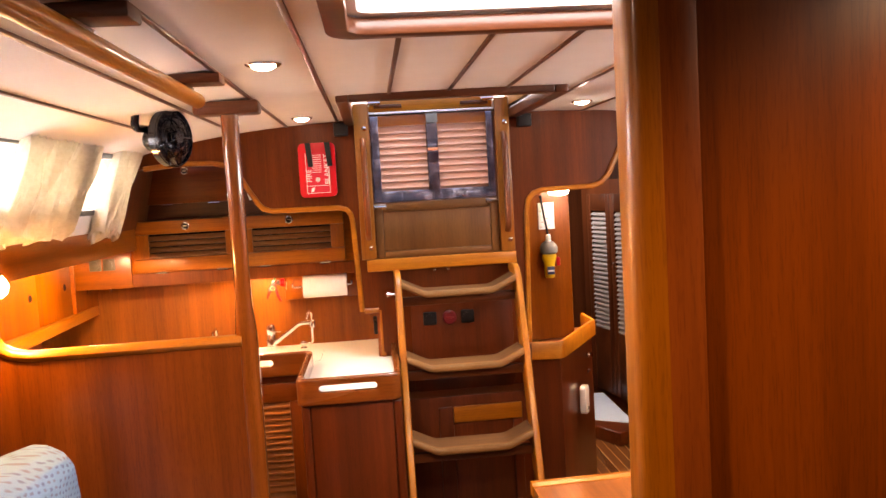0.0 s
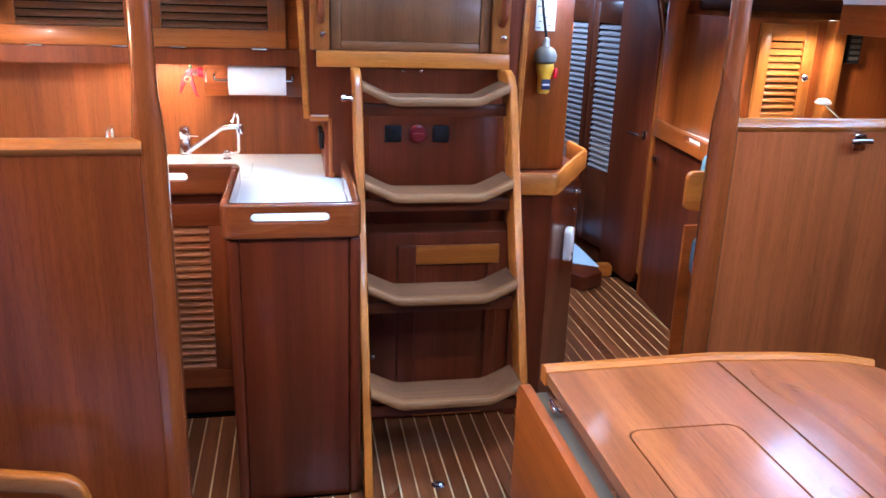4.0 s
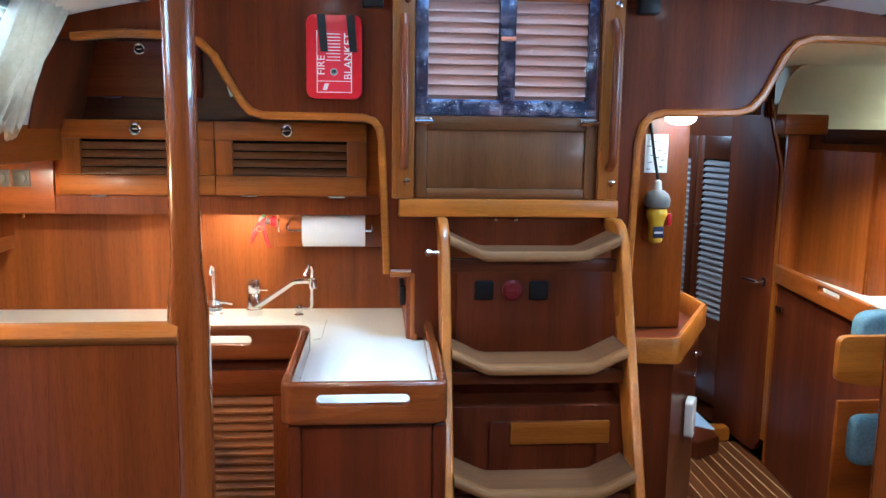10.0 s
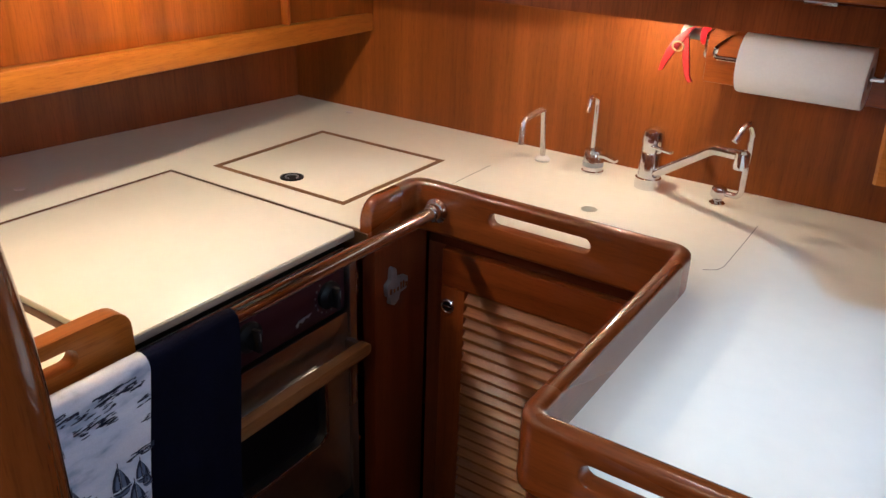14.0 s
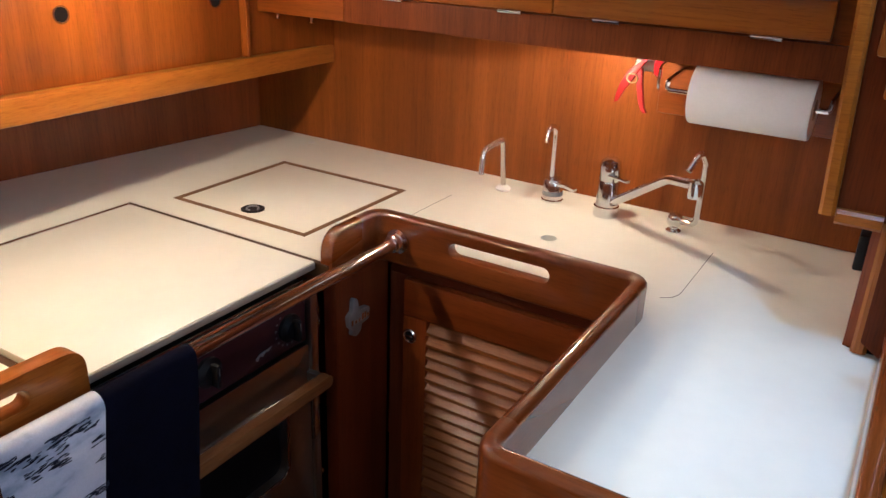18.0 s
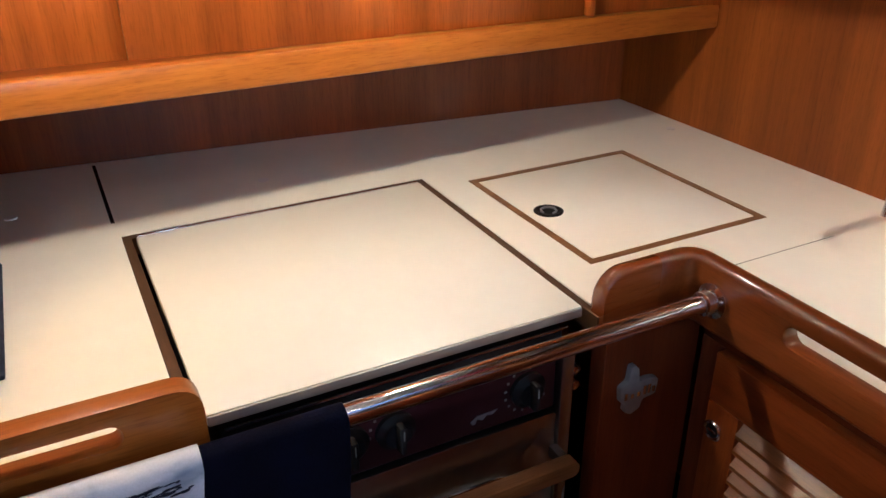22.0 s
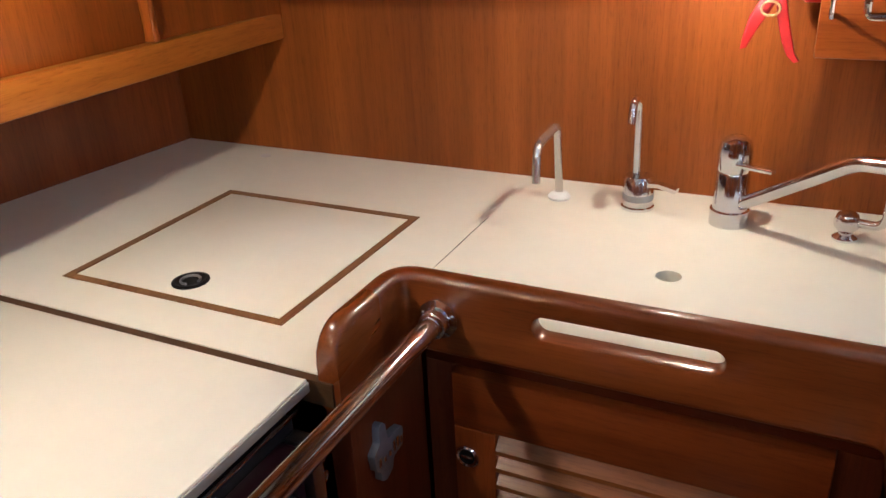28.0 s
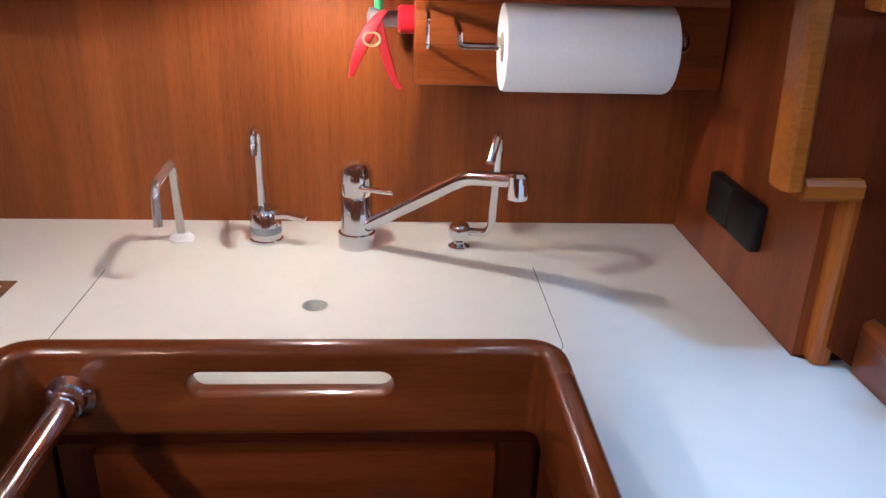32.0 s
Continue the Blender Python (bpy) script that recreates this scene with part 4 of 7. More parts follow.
def lettering(text, size, at, rot, mat, parent, name="lettering", w=1.0):
    cu = bpy.data.curves.new(name, "FONT")
    cu.body, cu.size, cu.extrude, cu.align_x, cu.align_y = text, size, 0.0004, "CENTER", "CENTER"
    tmp = bpy.data.objects.new(name, cu)
    me = bpy.data.meshes.new_from_object(tmp)
    bpy.data.objects.remove(tmp)
    me.transform(pose(*at, *rot) @ Matrix.Diagonal((w, 1, 1, 1)))
    me.materials.clear()
    me.materials.append(mat)
    ob = new(name, me)
    ob.parent = parent
    ob.matrix_parent_inverse = Matrix.Translation(-Vector(parent.location)) if parent.type == "EMPTY" else Matrix()
    return ob


lettering("FIRE", 0.030, (-0.631, YB - 0.0380, 1.690), (90, -90, 0), WHITEP, fb)
lettering("BLANKET", 0.030, (-0.556, YB - 0.0380, 1.715), (90, -90, 0), WHITEP, fb)
for k in range(9):
    part("print_bar", B(-0.618 + 0.004 * (k % 2), -0.578, YB - 0.0385, YB - 0.0374, 1.775 - k * 0.009, 1.777 - k * 0.009, bev=0), WHITEP, fb)
bm = bmesh.new()
lathe(bm, [(0.010, 0), (0.010, -0.001), (0.007, -0.001), (0.007, 0)], (-0.596, YB - 0.0374, 1.672), "y", 16)
part("print_ring", bm, WHITEP, fb)
for a in ((-0.643, -0.547, 1.6455, 1.6475), (-0.643, -0.547, 1.615, 1.617), (-0.644, -0.642, 1.615, 1.785), (-0.548, -0.546, 1.615, 1.785)):
    part("print_line", B(a[0], a[1], YB - 0.0382, YB - 0.0374, a[2], a[3], bev=0), WHITEP, fb)
bm = bmesh.new()
plate(bm, [(-0.628, 1.622), (-0.616, 1.622), (-0.610, 1.640), (-0.622, 1.640)], [], "y", YB - 0.0382, YB - 0.0374)
part("print_mark", bm, WHITEP, fb)

# companionway ladder
lad = thing("companionway_ladder", "varnished teak companionway ladder with four worn dished treads", "ladder", (-0.03, 3.3, 0))


def lad_y(z):
    return 3.112 + 0.375 * z


for x0, x1 in ((-0.302, -0.274), (0.204, 0.232)):
    bm = bmesh.new()
    pts = [(lad_y(0) - 0.015, 0.0), (lad_y(0) + 0.075, 0.0), (lad_y(1.2) + 0.085, 1.2), (YB - 0.004, 1.235), (YB - 0.004, 1.262), (lad_y(1.25) + 0.045, 1.268), (lad_y(1.23) + 0.010, 1.255), (lad_y(1.18) - 0.012, 1.215)]
    plate(bm, pts, [], "x", x0, x1, 0.007, 3)
    part("stringer", bm, TZ, lad)


def tread_line(z, lift=0.046):
    """Height of a dished tread across the ladder: flat in the middle, straight ramps to both ends."""
    pts = [(-0.274, z + lift), (-0.178, z), (0.108, z), (0.204, z + lift)]
    return rounded(pts, 0.075, 6, False)


for k, z in enumerate((0.282, 0.586, 0.891, 1.182)):
    y = lad_y(z)
    t = tread_line(z)
    bm = bmesh.new()
    plate(bm, t + [(x, zz - 0.022) for x, zz in t[::-1]], [], "y", y + 0.0005, y + 0.125, 0.002, 1)
    tr = part("tread", bm, GREYX, lad, "worn dished wooden tread")
    bm = bmesh.new()
    edge = [(-0.017, -0.004), (-0.0155, 0.006), (-0.010, 0.0125), (0.008, 0.0135), (0.008, -0.0135), (-0.010, -0.0145), (-0.0155, -0.011)]
    rows = [[bm.verts.new((x, y + dy - 0.008, zz - 0.0115 + dz)) for dy, dz in edge] for x, zz in t]
    m = len(edge)
    for r0, r1 in zip(rows, rows[1:]):
        for j in range(m):
            bm.faces.new((r0[j], r0[(j + 1) % m], r1[(j + 1) % m], r1[j]))
    bm.faces.new(rows[0])
    bm.faces.new(rows[-1])
    bmesh.ops.recalc_face_normals(bm, faces=bm.faces)
    part("nosing", bm, NOSEX, tr, "pale worn rounded nosing")
    part("batten", B(-0.2735, 0.2035, y + 0.012, y + 0.034, z - 0.060, z - 0.0225, bev=0.003), DARKX, tr, "dark batten under the tread")
bm = bmesh.new()
lathe(bm, [(0.006, 0), (0.006, -0.02), (0.012, -0.022), (0.012, -0.034), (0.005, -0.038)], (-0.303, lad_y(1.16) + 0.03, 1.175), "x", 14)
part("thumb_screw", bm, CHROME, lad, "chrome securing knob")
bm = bmesh.new()
plate(bm, rect(lad_y(1.06) + 0.012, lad_y(1.06) + 0.05, 1.0, 1.15, 0.018, 5), [], "x", 0.2015, 0.2038)
part("grip_slot", bm, TZ, lad)

# sockets and alarm on the panel behind the ladder
for x, mat, lab in ((-0.154, BLACK, "black square instrument socket behind the ladder"), (0.013, BLACK, "black square instrument socket behind the ladder")):
    s = single("socket", B(x - 0.029, x + 0.029, YB - 0.018, YB - 0.0055, 1.010, 1.068, bev=0.006), mat, lab, "socket", "sockets behind the ladder")
    bm = bmesh.new()
    lathe(bm, [(0.019, 0), (0.019, -0.004), (0.010, -0.005)], (x, YB - 0.018, 1.039), "y", 16)
    part("cap", bm, BLACK, s)
al = thing("isolator_switch", "round red battery isolator switch behind the ladder", "switch", (-0.067, YB, 1.039))
bm = bmesh.new()
lathe(bm, [(0.031, -0.0055), (0.031, -0.016), (0.024, -0.024), (0.008, -0.025)], (-0.067, YB, 1.039), "y", 20)
# reds are darkened to paint in the ladder's shade on the switch
part("knob", bm, plain("shaded_red_plastic", (0.20, 0.010, 0.014), 0.4), al)
part("grip", B(-0.085, -0.049, YB - 0.031, YB - 0.0245, 1.035, 1.043, bev=0.002), plain("shaded_red_grip", (0.25, 0.01, 0.015), 0.4), al)
bm = bmesh.new()
lathe(bm, [(0.008, 0), (0.009, -0.01), (0.004, -0.014)], (-0.233, YE + 0.010, 0.256), "y", 12)
single("door_knob", bm, CHROME, "small chrome knob low on the engine box", "knob")
fr = thing("floor_ring", "chrome lifting ring let into the cabin sole", "floor ring", (-0.05, 3.16, 0))
bm = bmesh.new()
lathe(bm, [(0.022, -0.002), (0.022, 0.002), (0.018, 0.0035), (0.014, 0.0015)], (-0.061, 3.164, 0.0), "z", 18)
part("plate", bm, CHROME, fr)
part("bar", B(-0.075, -0.047, 3.161, 3.167, 0.003, 0.006, bev=0.001), CHROME, fr)
single("carpet_mat", B(-0.318, 0.148, 2.15, 3.052, 0.001, 0.012, bev=0.005), MAT, "navy blue carpet mat lying on the teak floor", "mat")

# ---------------------------------------------------------------- galley carcass
pen = thing("galley_peninsula", "varnished mahogany galley end cabinet with rounded corner posts", "cabinet", (-0.5, 3.4, 0))
part("front_panel", B(-0.645, -0.345, 3.160, 3.185, 0.001, 0.842, bev=0.001), REDZ, pen)
part("side_panel", B(-0.335, -0.318, 3.20, YB - 0.002, 0.0, 0.842, bev=0.001), REDZ, pen)
part("inner_panel", B(-0.680, -0.662, 3.20, 3.69, 0.0, 0.842, bev=0.001), REDZ, pen)
for x in (-0.680, -0.3445):
    part("corner_post", B(x, x + 0.0345, 3.158, 3.1995, 0.0, 0.842, bev=0.012, seg=4), REDZ, pen)

wt = thing("worktop", "white laminate galley worktop with inlaid fridge and stove openings", "worktop", (-1.2, 3.6, 0.85))
FX0, FX1, FY0, FY1 = -1.677, -1.335, 3.616, 3.940
outer = [(-2.156, 2.649), (-1.19, 2.649), (-1.19, 3.012), (-1.743, 3.012), (-1.743, 3.535), (-1.20, 3.535), (-1.20, 3.675), (-0.685, 3.675), (-0.685, 3.159), (-0.325, 3.159), (-0.325, YB + 0.02), (-0.368, YB + 0.02), (-0.386, YB + 0.03), (-0.386, YW), (-1.99, YW)]
bm = bmesh.new()
plate(bm, outer, [rect(FX0 - 0.013, FX1 + 0.013, FY0 - 0.013, FY1 + 0.013), rect(-0.951, -0.919, 3.869, 3.901, 0.0155, 5)], "z", ZC - 0.03, ZC)
part("slab", bm, WHITE, wt)
bm = bmesh.new()
plate(bm, rect(-0.965, -0.905, 3.855, 3.915), [], "z", ZC - 0.034, ZC - 0.0305)
part("sink_lid_hole", bm, GREY, wt)
for x0, x1, y0, y1 in ((-1.2238, -1.2232, 3.70, 3.99), (-0.6437, -0.6430, 3.785, 4.005)):
    part("joint", B(x0, x1, y0, y1, ZC - 0.0005, ZC + 0.0004, bev=0), VOID, wt, "fine dark joint of the sink lid")
bm = bmesh.new()
sweep(bm, [(-0.6435, 3.785, ZC), (-0.650, 3.765, ZC), (-0.668, 3.752, ZC)], [(-0.0004, -0.0005), (0.0004, -0.0005), (0.0004, 0.0004), (-0.0004, 0.0004)], up=(0, 0, 1))
part("joint", bm, VOID, wt)
part("joint", B(-2.10, -1.80, 3.004, 3.010, ZC - 0.0005, ZC + 0.0005, bev=0), VOID, wt)
bm = bmesh.new()
plate(bm, rect(FX0 - 0.0128, FX1 + 0.0128, FY0 - 0.0128, FY1 + 0.0128), [rect(FX0 - 0.001, FX1 + 0.001, FY0 - 0.001, FY1 + 0.001)], "z", ZC - 0.028, ZC + 0.0008)
part("inlay_frame", bm, wood("inlay_wood", (0.30, 0.17, 0.07), (0.19, 0.10, 0.04), "y", 0.45, 0.1), wt, "brown wooden inlay round the fridge lid")
for (x, y) in ((-1.87, 3.275), (-1.90, 2.86), (-1.75, 4.13)):
    bm = bmesh.new()
    lathe(bm, [(0.010, 0), (0.010, 0.0015), (0.004, 0.002)], (x, y, ZC), "z", 12)
    part("cover_cap", bm, WHITEP, wt)
fl = thing("fridge_lid", "white lift-out fridge lid with a flush black ring pull", "lid", (-1.5, 3.78, ZC))
part("panel", B(FX0 + 0.0005, FX1 - 0.0005, FY0 + 0.0005, FY1 - 0.0005, ZC - 0.026, ZC + 0.0005, bev=0.001), WHITE, fl)
bm = bmesh.new()
lathe(bm, [(0.025, 0), (0.025, 0.002), (0.021, 0.003), (0.018, 0.001), (0.010, 0.001)], (-1.508, 3.655, ZC), "z", 20)
rp = part("ring_pull", bm, BLACK, fl, "flush black ring pull")
bm = bmesh.new()
tube(bm, [(-1.508 + 0.013 * math.cos(a), 3.655 + 0.013 * math.sin(a), ZC + 0.0025) for a in [i * 0.5 for i in range(11)]], 0.0018, 6)
part("ring", bm, PEWTER, rp)

FT, FB_, FH = 0.946, 0.842, 0.0130


def fiddle_prof(z0=FB_, z1=FT):
    return rect(-FH, FH, z0, z1 - 0.002, 0.010, 4)


def fiddle_run(pts, parent):
    bm = bmesh.new()
    sweep(bm, [(x, y, 0) for x, y in pts], fiddle_prof(), up=(0, 0, 1))
    return part("fiddle", bm, FIDX, parent)


def fiddle_slot(axis, a, u0, u1, s0, s1, parent, mat):
    bm = bmesh.new()
    prof = fiddle_prof()
    n = len(prof)
    rows = [[bm.verts.new(to3(axis, a + p[0], u, p[1])) for p in prof] for u in (u0, u1)]
    for i in range(n):
        j = (i + 1) % n
        if abs(prof[i][0] - prof[j][0]) > 1e-6 or abs(prof[i][1] - prof[j][1]) < 0.03:
            bm.faces.new((rows[0][i], rows[0][j], rows[1][j], rows[1][i]))
    za, zb, b = ZC + 0.010, ZC + 0.036, 0.004
    wide, slot = rect(s0 - b, s1 + b, za - b, zb + b, 0.0165, 6), rect(s0, s1, za, zb, 0.0125, 6)
    rings = []
    for d, pts in ((-FH, wide), (-FH + 0.0012, [((p[0] + 2 * q[0]) / 3, (p[1] + 2 * q[1]) / 3) for p, q in zip(wide, slot)]), (-FH + b, slot), (FH - b, slot),
                   (FH - 0.0012, [((p[0] + 2 * q[0]) / 3, (p[1] + 2 * q[1]) / 3) for p, q in zip(wide, slot)]), (FH, wide)):
        rings.append([bm.verts.new(to3(axis, a + d, *p)) for p in pts])
    m = len(slot)
    for r0, r1 in zip(rings, rings[1:]):
        for i in range(m):
            bm.faces.new((r0[i], r0[(i + 1) % m], r1[(i + 1) % m], r1[i]))
    for d, ring in ((-FH, rings[0]), (FH, rings[-1])):
        lo, hi = min(p[1] for p in prof) + 0.010, max(p[1] for p in prof) - 0.010
        vs = [bm.verts.new(to3(axis, a + d, u, z)) for u, z in ((u0, lo), (u1, lo), (u1, hi), (u0, hi))]
        es = [bm.edges.new((vs[i], vs[(i + 1) % 4])) for i in range(4)]
        es += [bm.edges.get((ring[i], ring[(i + 1) % m])) for i in range(m)]
        bmesh.ops.triangle_fill(bm, use_beauty=True, use_dissolve=False, edges=es)
    bmesh.ops.remove_doubles(bm, verts=bm.verts, dist=1e-5)
    bmesh.ops.recalc_face_normals(bm, faces=bm.faces)
    return part("slotted_fiddle", bm, mat, parent, "slotted teak fiddle rail")


fid = thing("fiddle_rail", "varnished teak fiddle rail with long finger slots edging the worktop", "fiddle rail", (-0.7, 3.5, FB_))
bm = bmesh.new()
rings = []
for i in range(13):
    d = 0.089 * (i / 12) ** 1.6
    drop = 0.035 - (0.035 ** 2 - (0.035 - d) ** 2) ** 0.5 if d < 0.035 else 0.0
    rings.append([bm.verts.new((-1.205 + px, 3.526 + d, pz)) for px, pz in fiddle_prof(FB_, FT - drop)])
for r0, r1 in zip(rings, rings[1:]):
    for k in range(len(r0)):
        bm.faces.new((r0[k], r0[(k + 1) % len(r0)], r1[(k + 1) % len(r0)], r1[k]))
bm.faces.new(rings[0])
bmesh.ops.recalc_face_normals(bm, faces=bm.faces)
part("fiddle_end", bm, FIDY, fid)
fiddle_run(rounded([(-1.205, 3.615), (-1.205, 3.680), (-1.105, 3.680)], 0.05, 8, False), fid)
fiddle_slot("y", 3.680, -1.105, -0.74, -1.036, -0.838, fid, FIDX)
fiddle_run(rounded([(-0.74, 3.680), (-0.680, 3.680), (-0.680, 3.62)], 0.03, 6, False), fid)
fiddle_run([(-0.680, 3.62), (-0.680, 3.21)], fid).data.materials[0] = FIDY
fiddle_run(rounded([(-0.680, 3.21), (-0.680, 3.152), (-0.63, 3.152)], 0.03, 6, False), fid)
fiddle_slot("y", 3.152, -0.63, -0.375, -0.610, -0.398, fid, FIDX)
fiddle_run(rounded([(-0.375, 3.152), (-0.321, 3.152), (-0.321, 3.21)], 0.03, 6, False), fid)
fiddle_run([(-0.321, 3.21), (-0.321, YB - 0.003)], fid).data.materials[0] = FIDY
nf = thing("fiddle_rail", "short teak fiddle rail with a finger slot beside the stove", "fiddle rail", (-1.15, 2.85, FB_))
bm = bmesh.new()
plate(bm, rounded([(2.649, FB_ + 0.03), (3.028, FB_ + 0.03), (3.028, 0.956), (2.649, 0.956)], [0, 0.004, 0.030, 0], 6), [rect(2.755, 2.952, 0.911, 0.937, 0.0125, 5)], "x", -1.206, -1.179, 0.008, 3)
part("slotted_fiddle", bm, NEARY, nf)
part("base_batten", B(-1.204, -1.181, 2.649, 3.022, FB_, FB_ + 0.0295, bev=0.002), FIDY, nf)

# sink cabinet under the worktop
sc = thing("sink_cabinet", "varnished sink cabinet with a louvred teak door on a black sheet of painted shade", "cabinet", (-0.92, 3.7, 0))
# darker wood on the head paints in the fiddle's shadow
part("frame_head", B(-1.190, -0.682, 3.706, 3.73, 0.8068, 0.8415, bev=0.001), REDX, sc)
part("frame_stile", B(-1.190, -1.1487, 3.706, 3.729, 0.0, 0.8065, bev=0.001), DARKZ, sc)
part("frame_stile", B(-0.7263, -0.682, 3.706, 3.729, 0.0, 0.8065, bev=0.001), DARKZ, sc)
part("kick_board", B(-1.149, -0.726, 3.73, 3.745, 0.0, 0.115, bev=0.001), DARKX, sc, "dark recessed kick board")
# black sheet paints the shade seen between the slats
dr = part("door", B(-1.148, -0.727, 3.712, 3.716, 0.12, 0.805, bev=0), VOID, sc, "louvred teak door on a black sheet of painted shade")
part("door_rail", B(-1.148, -0.727, 3.690, 3.711, 0.728, 0.806, bev=0.003), SINKX, dr)
part("door_rail", B(-1.148, -0.727, 3.690, 3.711, 0.12, 0.195, bev=0.003), SINKX, dr)
part("door_stile", B(-1.148, -1.092, 3.690, 3.711, 0.1955, 0.7275, bev=0.003), MIDZ, dr)
part("door_stile", B(-0.783, -0.727, 3.690, 3.711, 0.1955, 0.7275, bev=0.003), MIDZ, dr)
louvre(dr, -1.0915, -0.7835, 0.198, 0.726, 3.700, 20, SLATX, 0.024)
ring_pull(sc, -1.130, 3.690, 0.685, r=0.016)

# panel between stove and sink cabinet with a bottle opener
struct("wall_stove_side", B(-1.222, -1.192, 3.536, 3.70, 0.0, 0.8415, bev=0.002), REDZ, "varnished upright beside the stove")
bo = thing("bottle_opener", "cast pewter wall bottle opener with raised lettering", "bottle opener", (-1.17, 3.58, 0.75))
bm = bmesh.new()
plate(bm, rounded([(3.563, 0.741), (3.572, 0.734), (3.570, 0.722), (3.582, 0.716), (3.596, 0.722), (3.600, 0.736), (3.622, 0.738), (3.625, 0.764), (3.606, 0.768), (3.591, 0.766), (3.588, 0.790), (3.582, 0.797), (3.575, 0.795), (3.573, 0.772), (3.560, 0.764)], 0.006, 3), [], "x", -1.1915, -1.182, 0.003)
part("body", bm, PEWTER, bo)
for y, h in ((3.566, 0.012), (3.577, 0.008), (3.588, 0.008), (3.598, 0.015), (3.606, 0.015), (3.614, 0.010)):
    part("raised_mark", B(-1.1818, -1.1800, y, y + 0.0055, 0.744, 0.744 + h, bev=0.0006), CHROME, bo)

# stove
st = thing("stove", "gimballed galley cooker with maroon panel, steel oven door and white lid", "stove", (-1.45, 3.27, 0.2))
part("carcass", B(-1.722, -1.232, 3.045, 3.495, 0.20, 0.853, bev=0.004), BLACK, st)
part("lid", B(-1.7195, -1.226, 3.032, 3.518, 0.870, 0.884, bev=0.002), WHITE, st, "white lift-off stove lid")
part("lid_edge", B(-1.2255, -1.2225, 3.034, 3.516, 0.8705, 0.8825, bev=0.001), plain("grey_edge_band", (0.40, 0.39, 0.38), 0.4), st, "grey edge band")
part("lid_trim", B(-1.7250, -1.7200, 3.034, 3.516, 0.872, 0.8855, bev=0.001), CHROME, st, "thin bright trim along the lid")
part("tray_edge", B(-1.232, -1.228, 3.05, 3.50, 0.8535, 0.857, bev=0.001), CHROME, st, "bright steel tray edge")
part("control_panel", B(-1.2315, -1.208, 3.047, 3.470, 0.752, 0.838, bev=0.003), MAROON, st, "maroon enamel control panel")
for y, z in ((3.095, 0.804), (3.180, 0.802), (3.240, 0.801), (3.425, 0.797)):
    bm = bmesh.new()
    lathe(bm, [(0.0255, 0), (0.0255, 0.006), (0.022, 0.009), (0.019, 0.011), (0.017, 0.014), (0.006, 0.015)], (-1.208, y, z), "x", 20)
    k = part("knob", bm, KNOB, st, "black control knob")
    part("grip", B(-1.1965, -1.180, y - 0.0045, y + 0.0045, z - 0.020, z + 0.020, bev=0.0035), KNOB, k)
    part("pointer", B(-1.1798, -1.1793, y - 0.0008, y + 0.0008, z + 0.002, z + 0.016, bev=0), GREY, k)
    for j in range(10 if y > 3.4 else 3):
        a = radians((128 if y > 3.4 else 140) + j * 22)
        part("tick", B(-1.2078, -1.2072, y + 0.0325 * math.cos(a) - 0.0016, y + 0.0325 * math.cos(a) + 0.0016, z + 0.0325 * math.sin(a) - 0.0018, z + 0.0325 * math.sin(a) + 0.0018, bev=0), GREY, k)
bm = bmesh.new()
plate(bm, [(3.343, 0.772), (3.352, 0.779), (3.382, 0.780), (3.374, 0.774), (3.366, 0.776), (3.360, 0.770), (3.352, 0.774), (3.349, 0.767), (3.345, 0.767)], [], "x", -1.2079, -1.2070)
part("badge", bm, PEWTER, st, "small silver badge")
bm = bmesh.new()
plate(bm, rect(3.047, 3.472, 0.34, 0.744, 0.006), [rect(3.10, 3.405, 0.50, 0.665, 0.022, 5)], "x", -1.2315, -1.205, 0.003)
od = part("oven_door", bm, STEEL, st, "brushed steel oven door")
part("oven_glass", B(-1.228, -1.222, 3.085, 3.42, 0.485, 0.68, bev=0), OVENG, od, "dark oven glass")
bm = bmesh.new()
ring = [(-1.203, y, z) for y, z in rect(3.098, 3.407, 0.498, 0.667, 0.024, 5)]
sweep(bm, ring, circle(0.003, 8), closed=True)
part("window_trim", bm, CHROME, od)
bm = bmesh.new()
plate(bm, rect(3.055, 3.482, 0.668, 0.692, 0.010, 4), [], "x", -1.178, -1.158, 0.005)
part("oven_handle", bm, wood("handle_wood", (0.24, 0.115, 0.042), (0.15, 0.068, 0.023), "y", 0.5, 0.05), od, "wooden oven handle")
for y in (3.065, 3.470):
    part("handle_bracket", B(-1.205, -1.1785, y - 0.006, y + 0.006, 0.672, 0.69, bev=0.001), STEEL, od)
part("side_frame", B(-1.2315, -1.200, 3.474, 3.494, 0.20, 0.838, bev=0.003), STEEL, st, "steel side frame")
for z in (0.80, 0.775, 0.44):
    bm = bmesh.new()
    lathe(bm, [(0.007, 0), (0.007, 0.008), (0.003, 0.010)], (-1.215, 3.502, z), "x", 12)
    part("gimbal_pin", bm, CHROME, st)
# recess back is black to paint the shade round the stove
struct("trim_stove_recess", B(-1.78, -1.75, 3.012, 3.535, 0.20, 0.85, bev=0), VOID, "stove recess back, blackened as painted shade")
bm = bmesh.new()
plate(bm, [(-1.742, 3.013), (-1.2, 3.013), (-1.2, 3.026), (-1.728, 3.026), (-1.728, 3.523), (-1.2, 3.523), (-1.2, 3.534), (-1.742, 3.534)], [], "z", 0.850, 0.8788)
struct("trim_stove_edge", bm, wood("recess_edge", (0.12, 0.07, 0.035), (0.06, 0.035, 0.02), "x", 0.5, 0.1), "dark brown lining of the stove opening")
